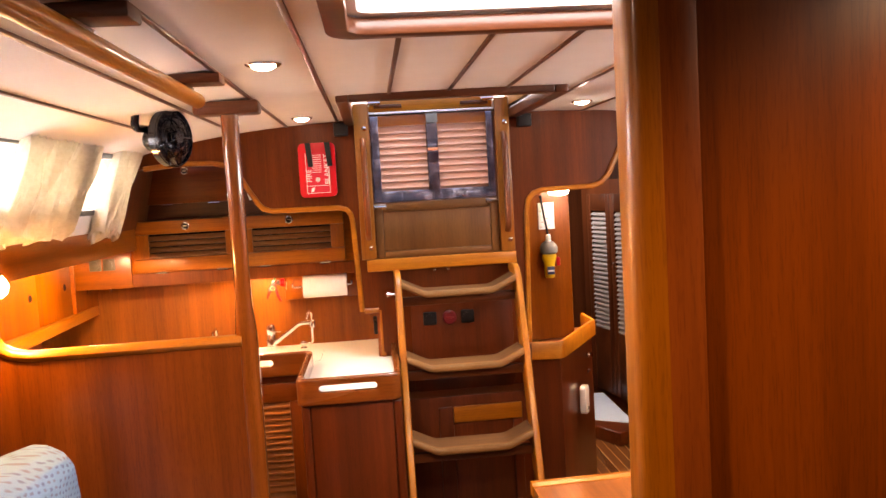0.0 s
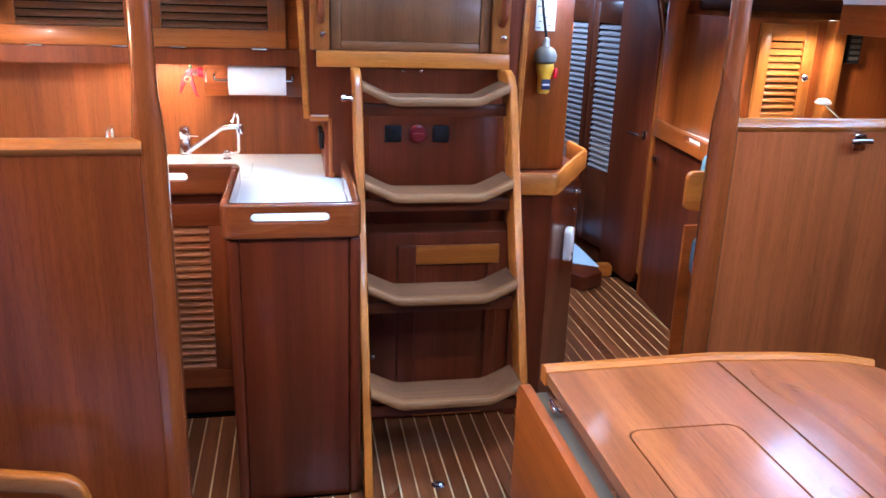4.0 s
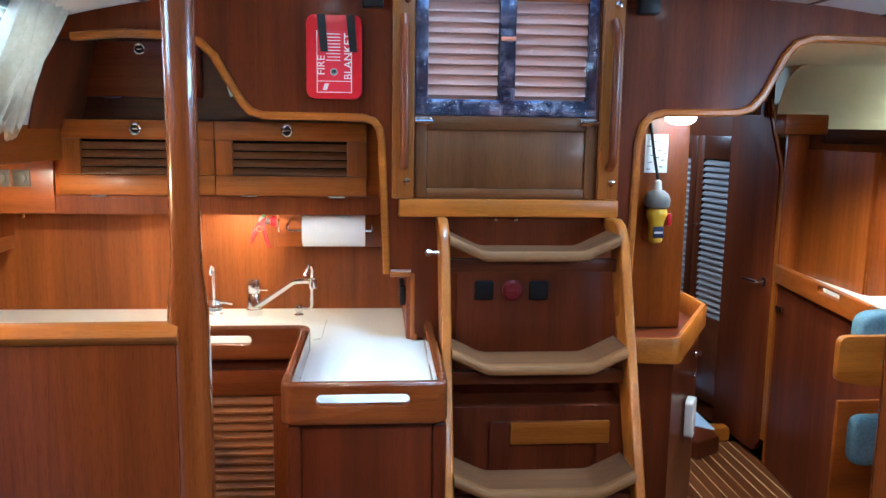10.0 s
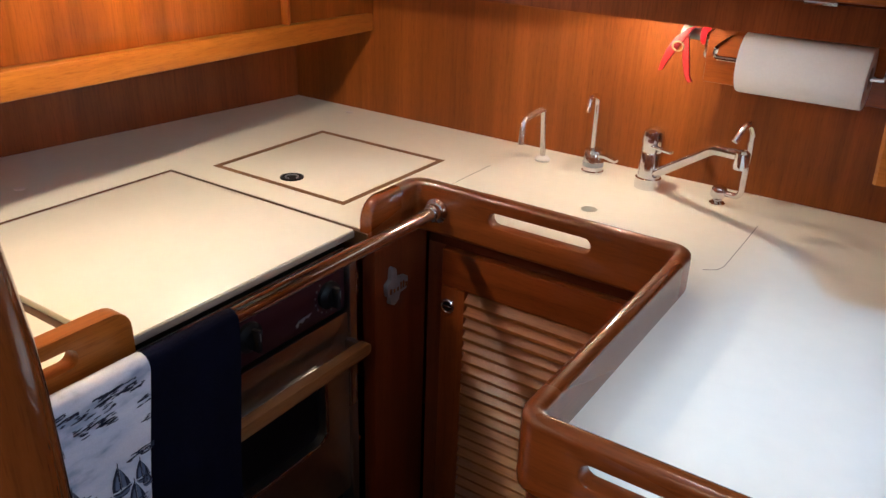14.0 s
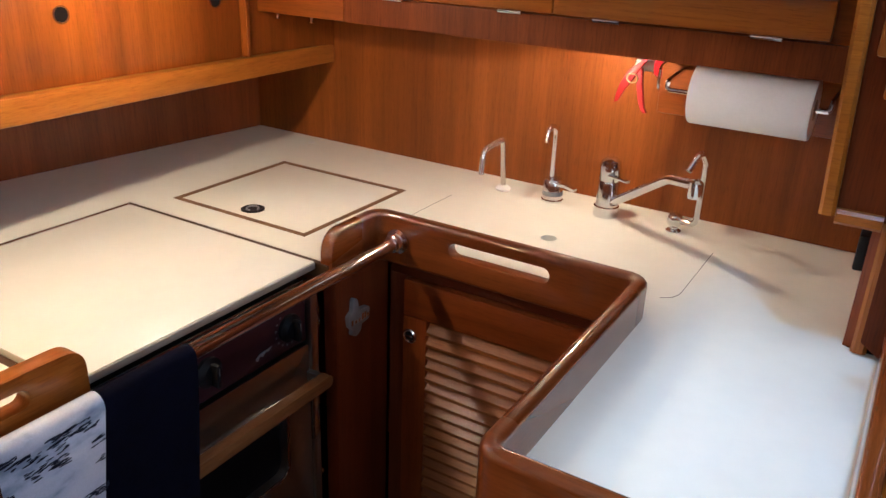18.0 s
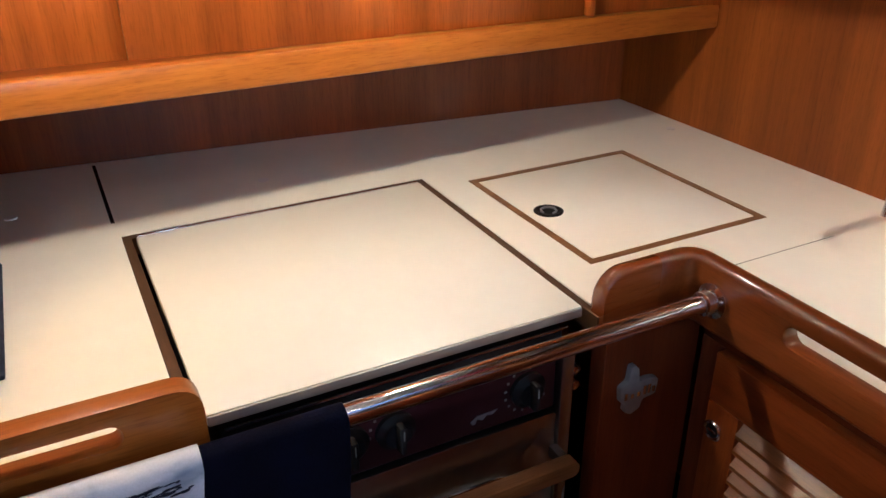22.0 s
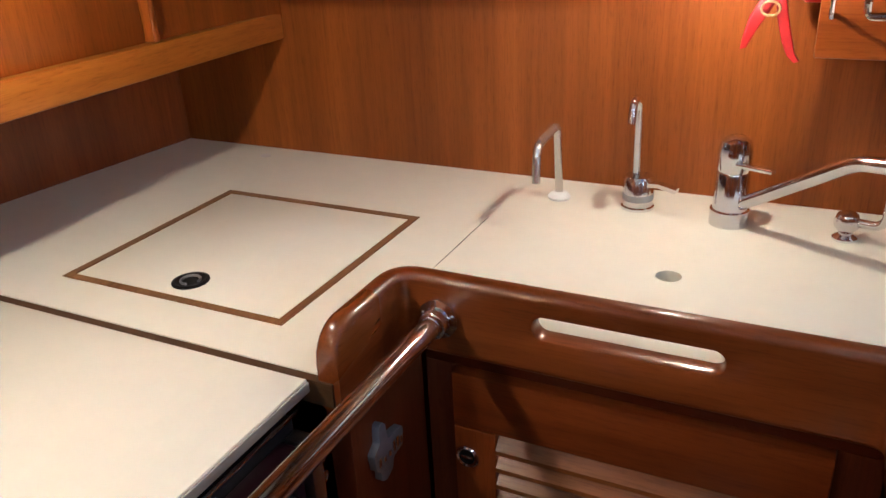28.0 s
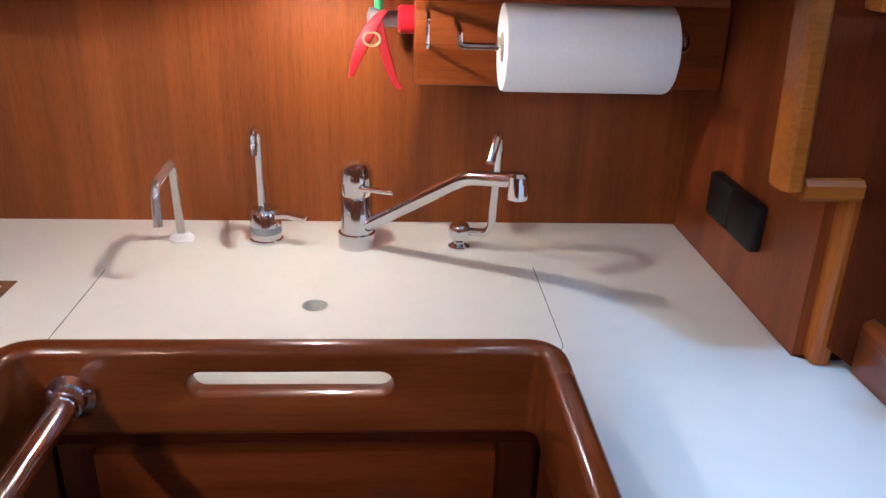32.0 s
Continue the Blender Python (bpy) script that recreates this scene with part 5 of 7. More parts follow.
# recess floor likewise has its shade painted black
struct("wall_stove_base", B(-2.0, -1.24, 3.012, 3.535, 0.0, 0.12, bev=0), VOID, "stove recess floor, blackened as painted shade")
struct("wall_counter_front", B(-1.212, -1.19, 2.649, 3.011, 0.0, 0.8415, bev=0.001), VZ, "varnished counter front below the short fiddle")

# crash bar
cb = thing("crash_bar", "polished stainless crash bar in front of the stove", "rail", (-1.144, 3.35, 0.9))
bm = bmesh.new()
tube(bm, [(-1.146, 2.651, 0.894), (-1.146, 3.668, 0.894)], 0.0125, 16)
part("bar", bm, CHROME, cb)
bm = bmesh.new()
lathe(bm, [(0.024, -0.0005), (0.024, -0.005), (0.017, -0.008), (0.0165, -0.022), (0.0135, -0.024)], (-1.146, 3.6665, 0.894), "y", 20)
part("flange", bm, CHROME, cb, "chrome end flange")
for dx, dz in ((0.018, 0.006), (-0.018, 0.006), (0, -0.019)):
    screw(cb, -1.146 + dx, 3.661, 0.894 + dz, r=0.0035)

def slanted(obs_parent_m, name, bm, mat, parent, label=""):
    bmesh.ops.transform(bm, matrix=obs_parent_m, verts=bm.verts)
    return part(name, bm, mat, parent, label)


# ---------------------------------------------------------------- towels


def cloth(x, y0, y1, z_top, z_low, fold=0.004, thick=0.006, drape=0.014, n=14, seed=0.0, back=0.30, lean=0.105):
    """A towel hung over a rail: a front fall, a round turn and a short back fall."""
    bm = bmesh.new()
    line = [(x + drape, z_low + (z_top - z_low) * i / 16) for i in range(16)]
    line += [(x + drape * math.cos(a), z_top + drape * math.sin(a)) for a in [math.pi * j / 6 for j in range(7)]]
    line += [(x - drape, z_top - back * j / 4) for j in range(1, 5)]
    grids = []
    for off in (0.0, -thick):
        g = []
        for j, (px, pz) in enumerate(line):
            row = []
            for i in range(n + 1):
                y = y0 + (y1 - y0) * i / n
                w = fold * (math.sin(y * 70 + seed) + 0.6 * math.sin(y * 143 + seed * 2 + pz * 9)) * min(1, max(0, (z_top - pz) * 5))
                row.append(bm.verts.new((px + w + (off if j < 16 else (off * math.cos(math.pi * (j - 16) / 6) if j < 23 else -off)), y + 0.004 * math.sin(pz * 14 + seed) * (1 if i in (0, n) else 0.6), pz + (off if 17 < j < 21 else 0))))
            g.append(row)
        grids.append(g)
    a, b = grids
    J = len(line)
    for g, flip in ((a, False), (b, True)):
        for j in range(J - 1):
            for i in range(n):
                q = (g[j][i], g[j][i + 1], g[j + 1][i + 1], g[j + 1][i])
                bm.faces.new(q[::-1] if flip else q)
    for j in range(J - 1):
        for i in (0, n):
            bm.faces.new((a[j][i], b[j][i], b[j + 1][i], a[j + 1][i]))
    for i in range(n):
        for j in (0, J - 1):
            bm.faces.new((a[j][i], a[j][i + 1], b[j][i + 1], b[j][i]))
    for v in bm.verts:
        v.co.y += lean * (min(v.co.z, z_top) - z_top) * (1 if v.co.x > x else 0.3)
    bmesh.ops.recalc_face_normals(bm, faces=bm.faces)
    return bm


def motif_boat(x, y, z, s, parent, flat=False):
    """A printed sailing boat: two bellied sails, a mast, a hull with a pale band and its ripple, lying just on the cloth."""
    def put(pts, mat, name, lift=0.0):
        bm = bmesh.new()
        if flat:
            plate(bm, [(x - (b * s), y + a * s) for a, b in pts], [], "z", z + lift, z + lift + 0.0006)
        else:
            plate(bm, [(y + 0.72 * a * s, z + b * s) for a, b in pts], [], "x", x + lift, x + lift + 0.0008)
        part(name, bm, mat, parent)
    put([(-0.05, 0.17), (-0.20, 0.13), (-0.40, 0.16), (-0.39, 0.34), (-0.31, 0.58), (-0.18, 0.80), (-0.05, 0.94)], INK, "printed_sail")
    put([(-0.10, 0.22), (-0.22, 0.19), (-0.30, 0.24), (-0.27, 0.42), (-0.17, 0.66), (-0.10, 0.70)], INKPALE, "printed_panel", 0.0009)
    put([(0.03, 0.17), (0.22, 0.13), (0.41, 0.20), (0.34, 0.40), (0.21, 0.63), (0.03, 0.88)], INKPALE, "printed_sail")
    put([(0.24, 0.15), (0.41, 0.20), (0.33, 0.41), (0.18, 0.67), (0.04, 0.87), (0.20, 0.55)], INK, "printed_panel", 0.0009)
    put([(-0.035, 0.10), (0.0, 0.10), (-0.005, 1.10), (-0.03, 1.10)], INK, "printed_mast")
    put([(-0.42, 0.09), (-0.10, 0.05), (0.44, 0.12), (0.33, -0.06), (0.0, -0.11), (-0.30, -0.07)], INKPALE, "printed_hull")
    put([(-0.44, 0.10), (-0.10, 0.045), (0.46, 0.13), (0.44, 0.09), (-0.08, 0.005), (-0.40, 0.06)], INK, "printed_band", 0.0009)
    put([(-0.30, -0.075), (0.0, -0.12), (0.34, -0.07), (0.20, -0.135), (-0.10, -0.155)], INK, "printed_ripple")


def print_dashes(x, y0, y1, z0, z1, n, parent, rng, mat=INK, flat=False, size=1.0):
    for k in range(n):
        y, z = rng.uniform(y0, y1), rng.uniform(z0, z1)
        L, h = rng.uniform(0.006, 0.022) * size, rng.uniform(0.0004, 0.0010) * size
        L = min(L, y1 - y)
        if L < 0.003:
            continue
        up = L * rng.uniform(0.0, 0.16)
        pts = [(y, z), (y + L * 0.35, z - h + up * 0.3), (y + L * 0.7, z - 0.4 * h + up * 0.7), (y + L, z + h * 0.5 + up), (y + L * 0.6, z + h + up * 0.6), (y + L * 0.25, z + 0.7 * h + up * 0.2)]
        bm = bmesh.new()
        if flat:
            plate(bm, [(x - (b - z0), a) for a, b in pts], [], "z", z1, z1 + 0.0005)
        else:
            plate(bm, pts, [], "x", x, x + 0.001)
        part("printed_wave", bm, mat, parent)


rng = random.Random(4)
tw = thing("tea_towel", "white tea towel printed with blue boats on the crash bar", "towel", (-1.13, 2.92, 0.5))
part("cloth", cloth(-1.146, 2.841, 3.009, 0.894, 0.36, 0.0010, thick=0.003, drape=0.0170, seed=1.0, lean=0.09), PRINTW, tw)
XF = -1.1275
for y, z, s in ((2.839, 0.766, 0.036), (2.864, 0.768, 0.034), (2.886, 0.758, 0.035), (2.852, 0.736, 0.038), (2.947, 0.745, 0.042), (2.978, 0.746, 0.032), (2.966, 0.714, 0.037), (2.983, 0.735, 0.022),
                (2.846, 0.856, 0.028), (2.917, 0.652, 0.034), (2.870, 0.600, 0.038), (2.955, 0.590, 0.040), (2.840, 0.520, 0.036), (2.912, 0.500, 0.040)):
    motif_boat(XF, y, z, s, tw)
for y0, y1, z0, z1, n, size in ((2.851, 2.897, 0.889, 0.894, 22, 1.1), (2.929, 2.990, 0.882, 0.894, 34, 1.1), (2.876, 2.912, 0.880, 0.888, 10, 1.1), (2.975, 3.001, 0.878, 0.886, 7, 0.8), (2.898, 2.958, 0.850, 0.884, 46, 0.6),
                                (2.905, 2.955, 0.853, 0.866, 14, 1.0), (2.984, 3.005, 0.852, 0.862, 9, 1.0), (2.980, 3.002, 0.826, 0.834, 4, 0.8), (2.842, 2.886, 0.838, 0.850, 26, 1.2), (2.838, 2.880, 0.808, 0.818, 8, 1.2),
                                (2.958, 3.001, 0.778, 0.794, 18, 0.9), (2.891, 2.915, 0.748, 0.776, 22, 0.6), (2.902, 2.945, 0.726, 0.748, 28, 0.6), (2.917, 2.982, 0.688, 0.722, 70, 0.7), (2.890, 2.922, 0.676, 0.690, 12, 1.0),
                                (2.830, 2.868, 0.716, 0.740, 20, 0.6), (2.952, 2.992, 0.672, 0.700, 26, 0.7), (2.82, 2.98, 0.54, 0.58, 50, 1.0), (2.82, 2.97, 0.44, 0.48, 50, 1.0)):
    print_dashes(XF, y0, y1, z0, z1, n, tw, rng, size=size)
tn = thing("tea_towel", "navy blue tea towel hung over the crash bar", "towel", (-1.13, 3.08, 0.5))
part("cloth", cloth(-1.146, 3.001, 3.156, 0.894, 0.36, 0.0010, thick=0.003, drape=0.0150, seed=2.2, lean=0.05), NAVY, tn)
for z in (0.415, 0.430):
    part("stripe", B(-1.1330, -1.1285, 2.982, 3.128, z, z + 0.006, bev=0), GOLD, tn, "gold hem stripe")
tg = thing("tea_towel", "slate grey tea towel hung over the crash bar", "towel", (-1.13, 2.77, 0.5))
part("cloth", cloth(-1.146, 2.700, 2.8408, 0.894, 0.36, 0.002, thick=0.003, drape=0.0160, seed=3.1), SLATE, tg)
# navy strip paints the shade in the pressed crease
part("fold_seam", B(-1.1300, -1.1290, 2.707, 2.834, 0.842, 0.8432, bev=0), NAVY, tg, "pressed fold line drawn as a dark shade strip")

ft = thing("folded_towel", "folded navy tea towel with printed band on the worktop", "towel", (-1.54, 2.77, ZC))


def askew(bm):
    """Slides the towel's layers out of square, as it lies on the worktop."""
    for v in bm.verts:
        v.co.x -= 0.20 * (2.842 - v.co.y)
    return bm


part("under_fold", askew(B(-1.715, -1.40, 2.656, 2.846, ZC + 0.001, ZC + 0.009, bev=0.004)), SLATE, ft)
part("top_fold", askew(B(-1.590, -1.372, 2.656, 2.840, ZC + 0.0092, ZC + 0.024, bev=0.007)), NAVY, ft)
part("printed_band", askew(B(-1.690, -1.5905, 2.656, 2.838, ZC + 0.0092, ZC + 0.0165, bev=0.003)), PRINTW, ft, "white band printed with boats")
for x in (-1.420, -1.404):
    part("stripe", askew(B(x, x + 0.006, 2.660, 2.837, ZC + 0.0241, ZC + 0.0247, bev=0)), GOLD, ft, "gold stripe")
for x, y, k in ((-1.672, 2.690, 0.026), (-1.652, 2.763, 0.040), (-1.612, 2.790, 0.034), (-1.634, 2.804, 0.030), (-1.622, 2.824, 0.030)):
    motif_boat(x, y, ZC + 0.0166, k, ft, True)
bm = bmesh.new()
sweep(bm, rounded([(-2.138, 2.669, ZC + 0.0003), (-1.851, 2.695, ZC + 0.0003), (-1.819, 2.729, ZC + 0.0003)], 0.02, 4, False), rect(-0.0008, 0.0008, -0.0004, 0.0004), up=(0, 0, 1))
part("corner_joint", bm, GREY, wt)

# ---------------------------------------------------------------- taps
t1 = thing("water_spout", "white and chrome bent water spout on the worktop", "tap", (-1.15, 4.1, ZC))
bm = bmesh.new()
lathe(bm, [(0.017, 0), (0.018, 0.004), (0.014, 0.009), (0.009, 0.012)], (-1.149, 4.098, ZC), "z", 18)
part("base", bm, WHITEP, t1, "white plastic base")
bm = bmesh.new()
tube(bm, rounded([(-1.149, 4.098, ZC + 0.010), (-1.147, 4.078, 1.004), (-1.145, 3.985, 1.000), (-1.143, 3.975, 0.948)], [0, 0.016, 0.022, 0], 6, False), 0.0062, 12)
part("spout", bm, plain("satin_spout", (0.7, 0.7, 0.68), 0.2, 0.9), t1)
t2 = thing("filter_tap", "small chrome drinking water tap with a side lever", "tap", (-1.025, 4.1, ZC))
bm = bmesh.new()
lathe(bm, [(0.0245, 0), (0.0245, 0.004), (0.0225, 0.006), (0.0225, 0.046), (0.019, 0.051), (0.006, 0.052)], (-1.026, 4.100, ZC), "z", 22)
part("body", bm, CHROME, t2)
bm = bmesh.new()
tube(bm, rounded([(-1.030, 4.100, 0.932), (-1.031, 4.100, 1.048), (-1.030, 4.060, 1.056), (-1.030, 4.052, 1.022)], [0, 0.022, 0.022, 0], 7, False), 0.0058, 12)
part("spout", bm, CHROME, t2)
bm = bmesh.new()
sweep(bm, [(-1.012, 4.092, 0.921), (-0.992, 4.086, 0.924), (-0.966, 4.080, 0.920)], [(-0.007, -0.003), (0.007, -0.003), (0.007, 0.003), (-0.007, 0.003)], up=(0, 0, 1))
part("lever", bm, CHROME, t2)
bm = bmesh.new()
lathe(bm, [(0.0225, 0.014), (0.0230, 0.0145), (0.0230, 0.024), (0.0225, 0.0245)], (-1.026, 4.100, ZC), "z", 22)
part("band", bm, PEWTER, t2, "grey printed band")
t3 = thing("mixer_tap", "chrome single-lever galley mixer tap with a long swivel spout", "tap", (-0.893, 4.09, ZC))
bm = bmesh.new()
lathe(bm, [(0.027, 0), (0.027, 0.022), (0.024, 0.024), (0.0225, 0.076), (0.021, 0.079), (0.0225, 0.082), (0.023, 0.108), (0.020, 0.122), (0.012, 0.128), (0.004, 0.129)], (-0.892, 4.082, ZC), "z", 24)
part("body", bm, CHROME, t3)
bm = bmesh.new()
tube(bm, rounded([(-0.878, 4.072, 0.914), (-0.745, 3.985, 1.016), (-0.682, 3.944, 1.026)], [0, 0.06, 0], 6, False), 0.0095, 14)
part("spout", bm, CHROME, t3)
bm = bmesh.new()
lathe(bm, [(0.013, -0.022), (0.014, -0.016), (0.013, 0.008), (0.008, 0.012)], (-0.682, 3.944, 1.024), "z", 16)
part("nozzle", bm, CHROME, t3)
bm = bmesh.new()
sweep(bm, [(-0.885, 4.062, 0.974), (-0.838, 4.040, 0.976)], rect(-0.006, 0.006, -0.003, 0.003, 0.002, 2), up=(0, 0, 1))
part("lever", bm, CHROME, t3)
t4 = thing("pump_spout", "chrome salt water spout on a ball base", "tap", (-0.74, 4.09, ZC))
bm = bmesh.new()
lathe(bm, [(0.016, 0), (0.016, 0.003), (0.009, 0.008), (0.010, 0.012), (0.015, 0.018), (0.0165, 0.027), (0.013, 0.036), (0.005, 0.040)], (-0.742, 4.076, ZC), "z", 20)
part("base", bm, CHROME, t4)
bm = bmesh.new()
tube(bm, rounded([(-0.730, 4.074, 0.906), (-0.698, 4.066, 0.906), (-0.694, 4.052, 1.040), (-0.699, 4.022, 1.072), (-0.712, 3.996, 1.034)], [0, 0.02, 0.018, 0.018, 0], 7, False), 0.006, 12)
part("spout", bm, CHROME, t4)

# kitchen roll, extinguisher head and its board
hb = thing("roll_holder", "chrome kitchen roll holder on a wooden backing board", "holder", (-0.62, 4.1, 1.15))
part("board", B(-0.812, -0.388, 4.075, YW - 0.0005, 1.118, 1.2315, bev=0.003), VX, hb, "varnished backing box")
bm = bmesh.new()
tube(bm, rounded([(-0.762, 4.0745, 1.215), (-0.762, 3.95, 1.205), (-0.762, 3.945, 1.190), (-0.49, 3.945, 1.190), (-0.49, 3.95, 1.205), (-0.49, 4.0745, 1.215)], 0.008, 4, False), 0.0042, 10)
part("bar", bm, CHROME, hb)
kr = thing("kitchen_roll", "white kitchen paper roll on its holder", "paper roll", (-0.62, 3.945, 1.19))
bm = bmesh.new()
lathe(bm, [(0.018, -0.099), (0.050, -0.099), (0.0515, -0.096), (0.0515, 0.096), (0.050, 0.099), (0.018, 0.099)], (-0.613, 3.945, 1.190), "x", 32)
part("paper", bm, PAPER, kr)
bm = bmesh.new()
lathe(bm, [(0.0175, -0.0995), (0.0175, 0.0995)], (-0.613, 3.945, 1.190), "x", 20)
part("core", bm, plain("card_core", (0.42, 0.36, 0.28), 0.9), kr, "grey card core")
ex = thing("extinguisher_head", "fire extinguisher valve with red squeeze levers and a red collar", "extinguisher", (-0.845, 4.10, 1.19))
bm = bmesh.new()
lathe(bm, [(0.016, -0.022), (0.019, -0.019), (0.019, 0.0), (0.015, 0.002)], (-0.812, 4.108, 1.200), "x", 18)
part("collar", bm, RED, ex, "red bottle neck")
bm = bmesh.new()
lathe(bm, [(0.011, 0), (0.011, -0.022), (0.015, -0.026), (0.015, -0.038), (0.006, -0.042)], (-0.834, 4.108, 1.200), "x", 14)
part("valve", bm, PEWTER, ex, "cast metal valve")
bm = bmesh.new()
lathe(bm, [(0.006, 0), (0.006, 0.012), (0.004, 0.016)], (-0.860, 4.108, 1.212), "z", 10)
part("safety_cap", bm, plain("green_plastic", (0.05, 0.30, 0.10), 0.4), ex, "green safety cap")
for pts in ([(-0.852, 4.056, 1.214, 0.007), (-0.868, 4.048, 1.196, 0.0125), (-0.880, 4.042, 1.172, 0.0125), (-0.890, 4.038, 1.148, 0.008), (-0.896, 4.036, 1.128, 0.004)],
            [(-0.860, 4.050, 1.196, 0.006), (-0.853, 4.040, 1.168, 0.0065), (-0.845, 4.032, 1.142, 0.006), (-0.838, 4.026, 1.124, 0.0045), (-0.830, 4.022, 1.116, 0.0035)]):
    bm = bmesh.new()
    rows = [[bm.verts.new((x + w * u, y + 0.038 + 0.004 * v, z + 0.35 * w * u)) for u, v in rect(-1, 1, -1, 1, 0.35, 3)] for x, y, z, w in pts]
    m = len(rows[0])
    for r0, r1 in zip(rows, rows[1:]):
        for j in range(m):
            bm.faces.new((r0[j], r0[(j + 1) % m], r1[(j + 1) % m], r1[j]))
    bm.faces.new(rows[0])
    bm.faces.new(rows[-1])
    bmesh.ops.recalc_face_normals(bm, faces=bm.faces)
    part("lever", bm, LEVER, ex, "red squeeze lever")
bm = bmesh.new()
tube(bm, [(-0.868 + 0.011 * math.cos(a), 4.072, 1.178 + 0.009 * math.sin(a)) for a in [i * 0.45 for i in range(15)]], 0.0018, 6)
part("pull_ring", bm, wood("string", (0.45, 0.36, 0.2), (0.3, 0.24, 0.14), "x", 0.9, 0), ex)
bm = bmesh.new()
tube(bm, rounded([(-0.797, 4.0745, 1.222), (-0.797, 4.012, 1.218), (-0.797, 4.012, 1.176), (-0.797, 4.0745, 1.172)], 0.008, 4, False), 0.0028, 8)
part("bracket_wire", bm, CHROME, ex)

# double switch on the galley side wall
sw = thing("wall_switch", "black double rocker switch on the galley side wall", "switch", (-0.386, 3.94, 1.0))
for y0, y1 in ((3.953, 4.028), (3.877, 3.952)):
    part("rocker", B(-0.402, -0.3855, y0, y1, 0.957, 1.018, bev=0.004), BLACK, sw)
# ---------------------------------------------------------------- galley wall cabinets
YC = 3.898     # low cabinet fronts
YU = 4.010     # upper cabinet front
lc = thing("wall_cabinet", "low varnished wall cabinet with two louvred drop doors", "cabinet", (-1.0, 4.1, 1.23))
part("floor_board", B(-1.86, -0.462, YC + 0.0265, YW - 0.001, 1.286, 1.300, bev=0), VX, lc)
part("body", B(-1.458, -0.462, YC + 0.014, YW - 0.001, 1.3005, 1.532, bev=0.001), VX, lc)
# darker than the end panel: shade below the doors is in its colour
part("base_board", B(-1.458, -0.462, YC + 0.008, YC + 0.026, 1.244, 1.3003, bev=0), BOARDZ, lc, "base board darkened for the shade under the doors")
part("end_panel", B(-1.86, -1.4585, YC + 0.006, YC + 0.026, 1.244, 1.426, bev=0.002), VX, lc, "plain varnished end panel")
for x0, x1, lx0, lx1, rx in ((-1.439, -0.973, -1.372, -1.036, -1.207), (-0.971, -0.508, -0.919, -0.569, -0.751)):
    # the black backing stands in for the dark inside the cabinet
    d = part("door", B(x0 + 0.02, x1 - 0.02, YC + 0.0105, YC + 0.0135, 1.312, 1.522, bev=0), VOID, lc, "louvred teak drop door on a black sheet of painted shade")
    part("rail", B(x0, x1, YC - 0.008, YC + 0.010, 1.474, 1.532, bev=0.003), CABX, d)
    part("rail", B(x0, x1, YC - 0.008, YC + 0.010, 1.305, 1.366, bev=0.003), CABX, d)
    part("stile", B(x0, lx0, YC - 0.008, YC + 0.010, 1.3665, 1.4735, bev=0.002), CABZ, d)
    part("stile", B(lx1, x1, YC - 0.008, YC + 0.010, 1.3665, 1.4735, bev=0.002), CABZ, d)
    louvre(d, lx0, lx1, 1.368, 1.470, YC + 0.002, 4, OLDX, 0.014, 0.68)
    ring_pull(lc, rx, YC - 0.008, 1.505, r=0.018)
    for hx in ((-1.324, -1.058) if x0 < -1 else (-0.869, -0.601)):
        bm = bmesh.new()
        tube(bm, [(hx - 0.024, YC - 0.008, 1.302), (hx + 0.024, YC - 0.008, 1.302)], 0.0035, 8)
        part("hinge", bm, CHROME, lc, "chrome hinge barrel")
uc = thing("wall_cabinet", "upper varnished wall cabinet with a plain drop door", "cabinet", (-1.2, 4.1, 1.54))
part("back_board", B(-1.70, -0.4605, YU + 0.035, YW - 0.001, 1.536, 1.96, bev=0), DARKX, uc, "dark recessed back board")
part("door", B(-1.398, -1.035, YU + 0.012, YU + 0.034, 1.604, 1.776, bev=0.004), SINKX, uc, "plain teak drop door")
ring_pull(uc, -1.222, YU + 0.012, 1.752, r=0.018)
for hx in (-1.31, -1.10):
    bm = bmesh.new()
    tube(bm, [(hx - 0.026, YU + 0.010, 1.601), (hx + 0.026, YU + 0.010, 1.601)], 0.0035, 8)
    part("hinge", bm, CHROME, uc)
bm = bmesh.new()
plate(bm, [(-0.935, 1.730), (-0.897, 1.600), (-0.868, 1.612), (-0.90, 1.715)], [], "y", YB + 0.0305, YB + 0.0325)
single("paper_note", bm, PAPER, "white paper tucked behind the bulkhead edging", "paper")
for x in (-1.612, -1.553):
    s = thing("dimmer_switch", "square grey-bronze dimmer switch on the galley wall", "switch", (x, YC, 1.34), "galley dimmers")
    part("plate", B(x - 0.026, x + 0.026, YC + 0.0005, YC + 0.0095, 1.326, 1.378, bev=0.003), SOCKET, s)
    bm = bmesh.new()
    lathe(bm, [(0.018, 0), (0.018, -0.006), (0.015, -0.008)], (x, YC + 0.0005, 1.352), "y", 18)
    part("knob", bm, SOCKET, s)
for x in (-1.56, -1.66):
    bm = bmesh.new()
    lathe(bm, [(0.004, 0), (0.004, -0.012), (0.006, -0.014)], (x, YC + 0.02, 1.244), "z", 8)
    single("cup_hook", bm, CHROME, "small chrome hook under the cabinet board", "hook")

# sliding-door locker along the hull
lk = thing("hull_locker", "varnished locker with sliding doors above the galley shelf", "locker", (-1.7, 3.4, 1.12))
part("sliding_door", B(-1.712, -1.704, 2.649, 3.075, 1.148, 1.41, bev=0.001), VZ, lk, "sliding veneer door")
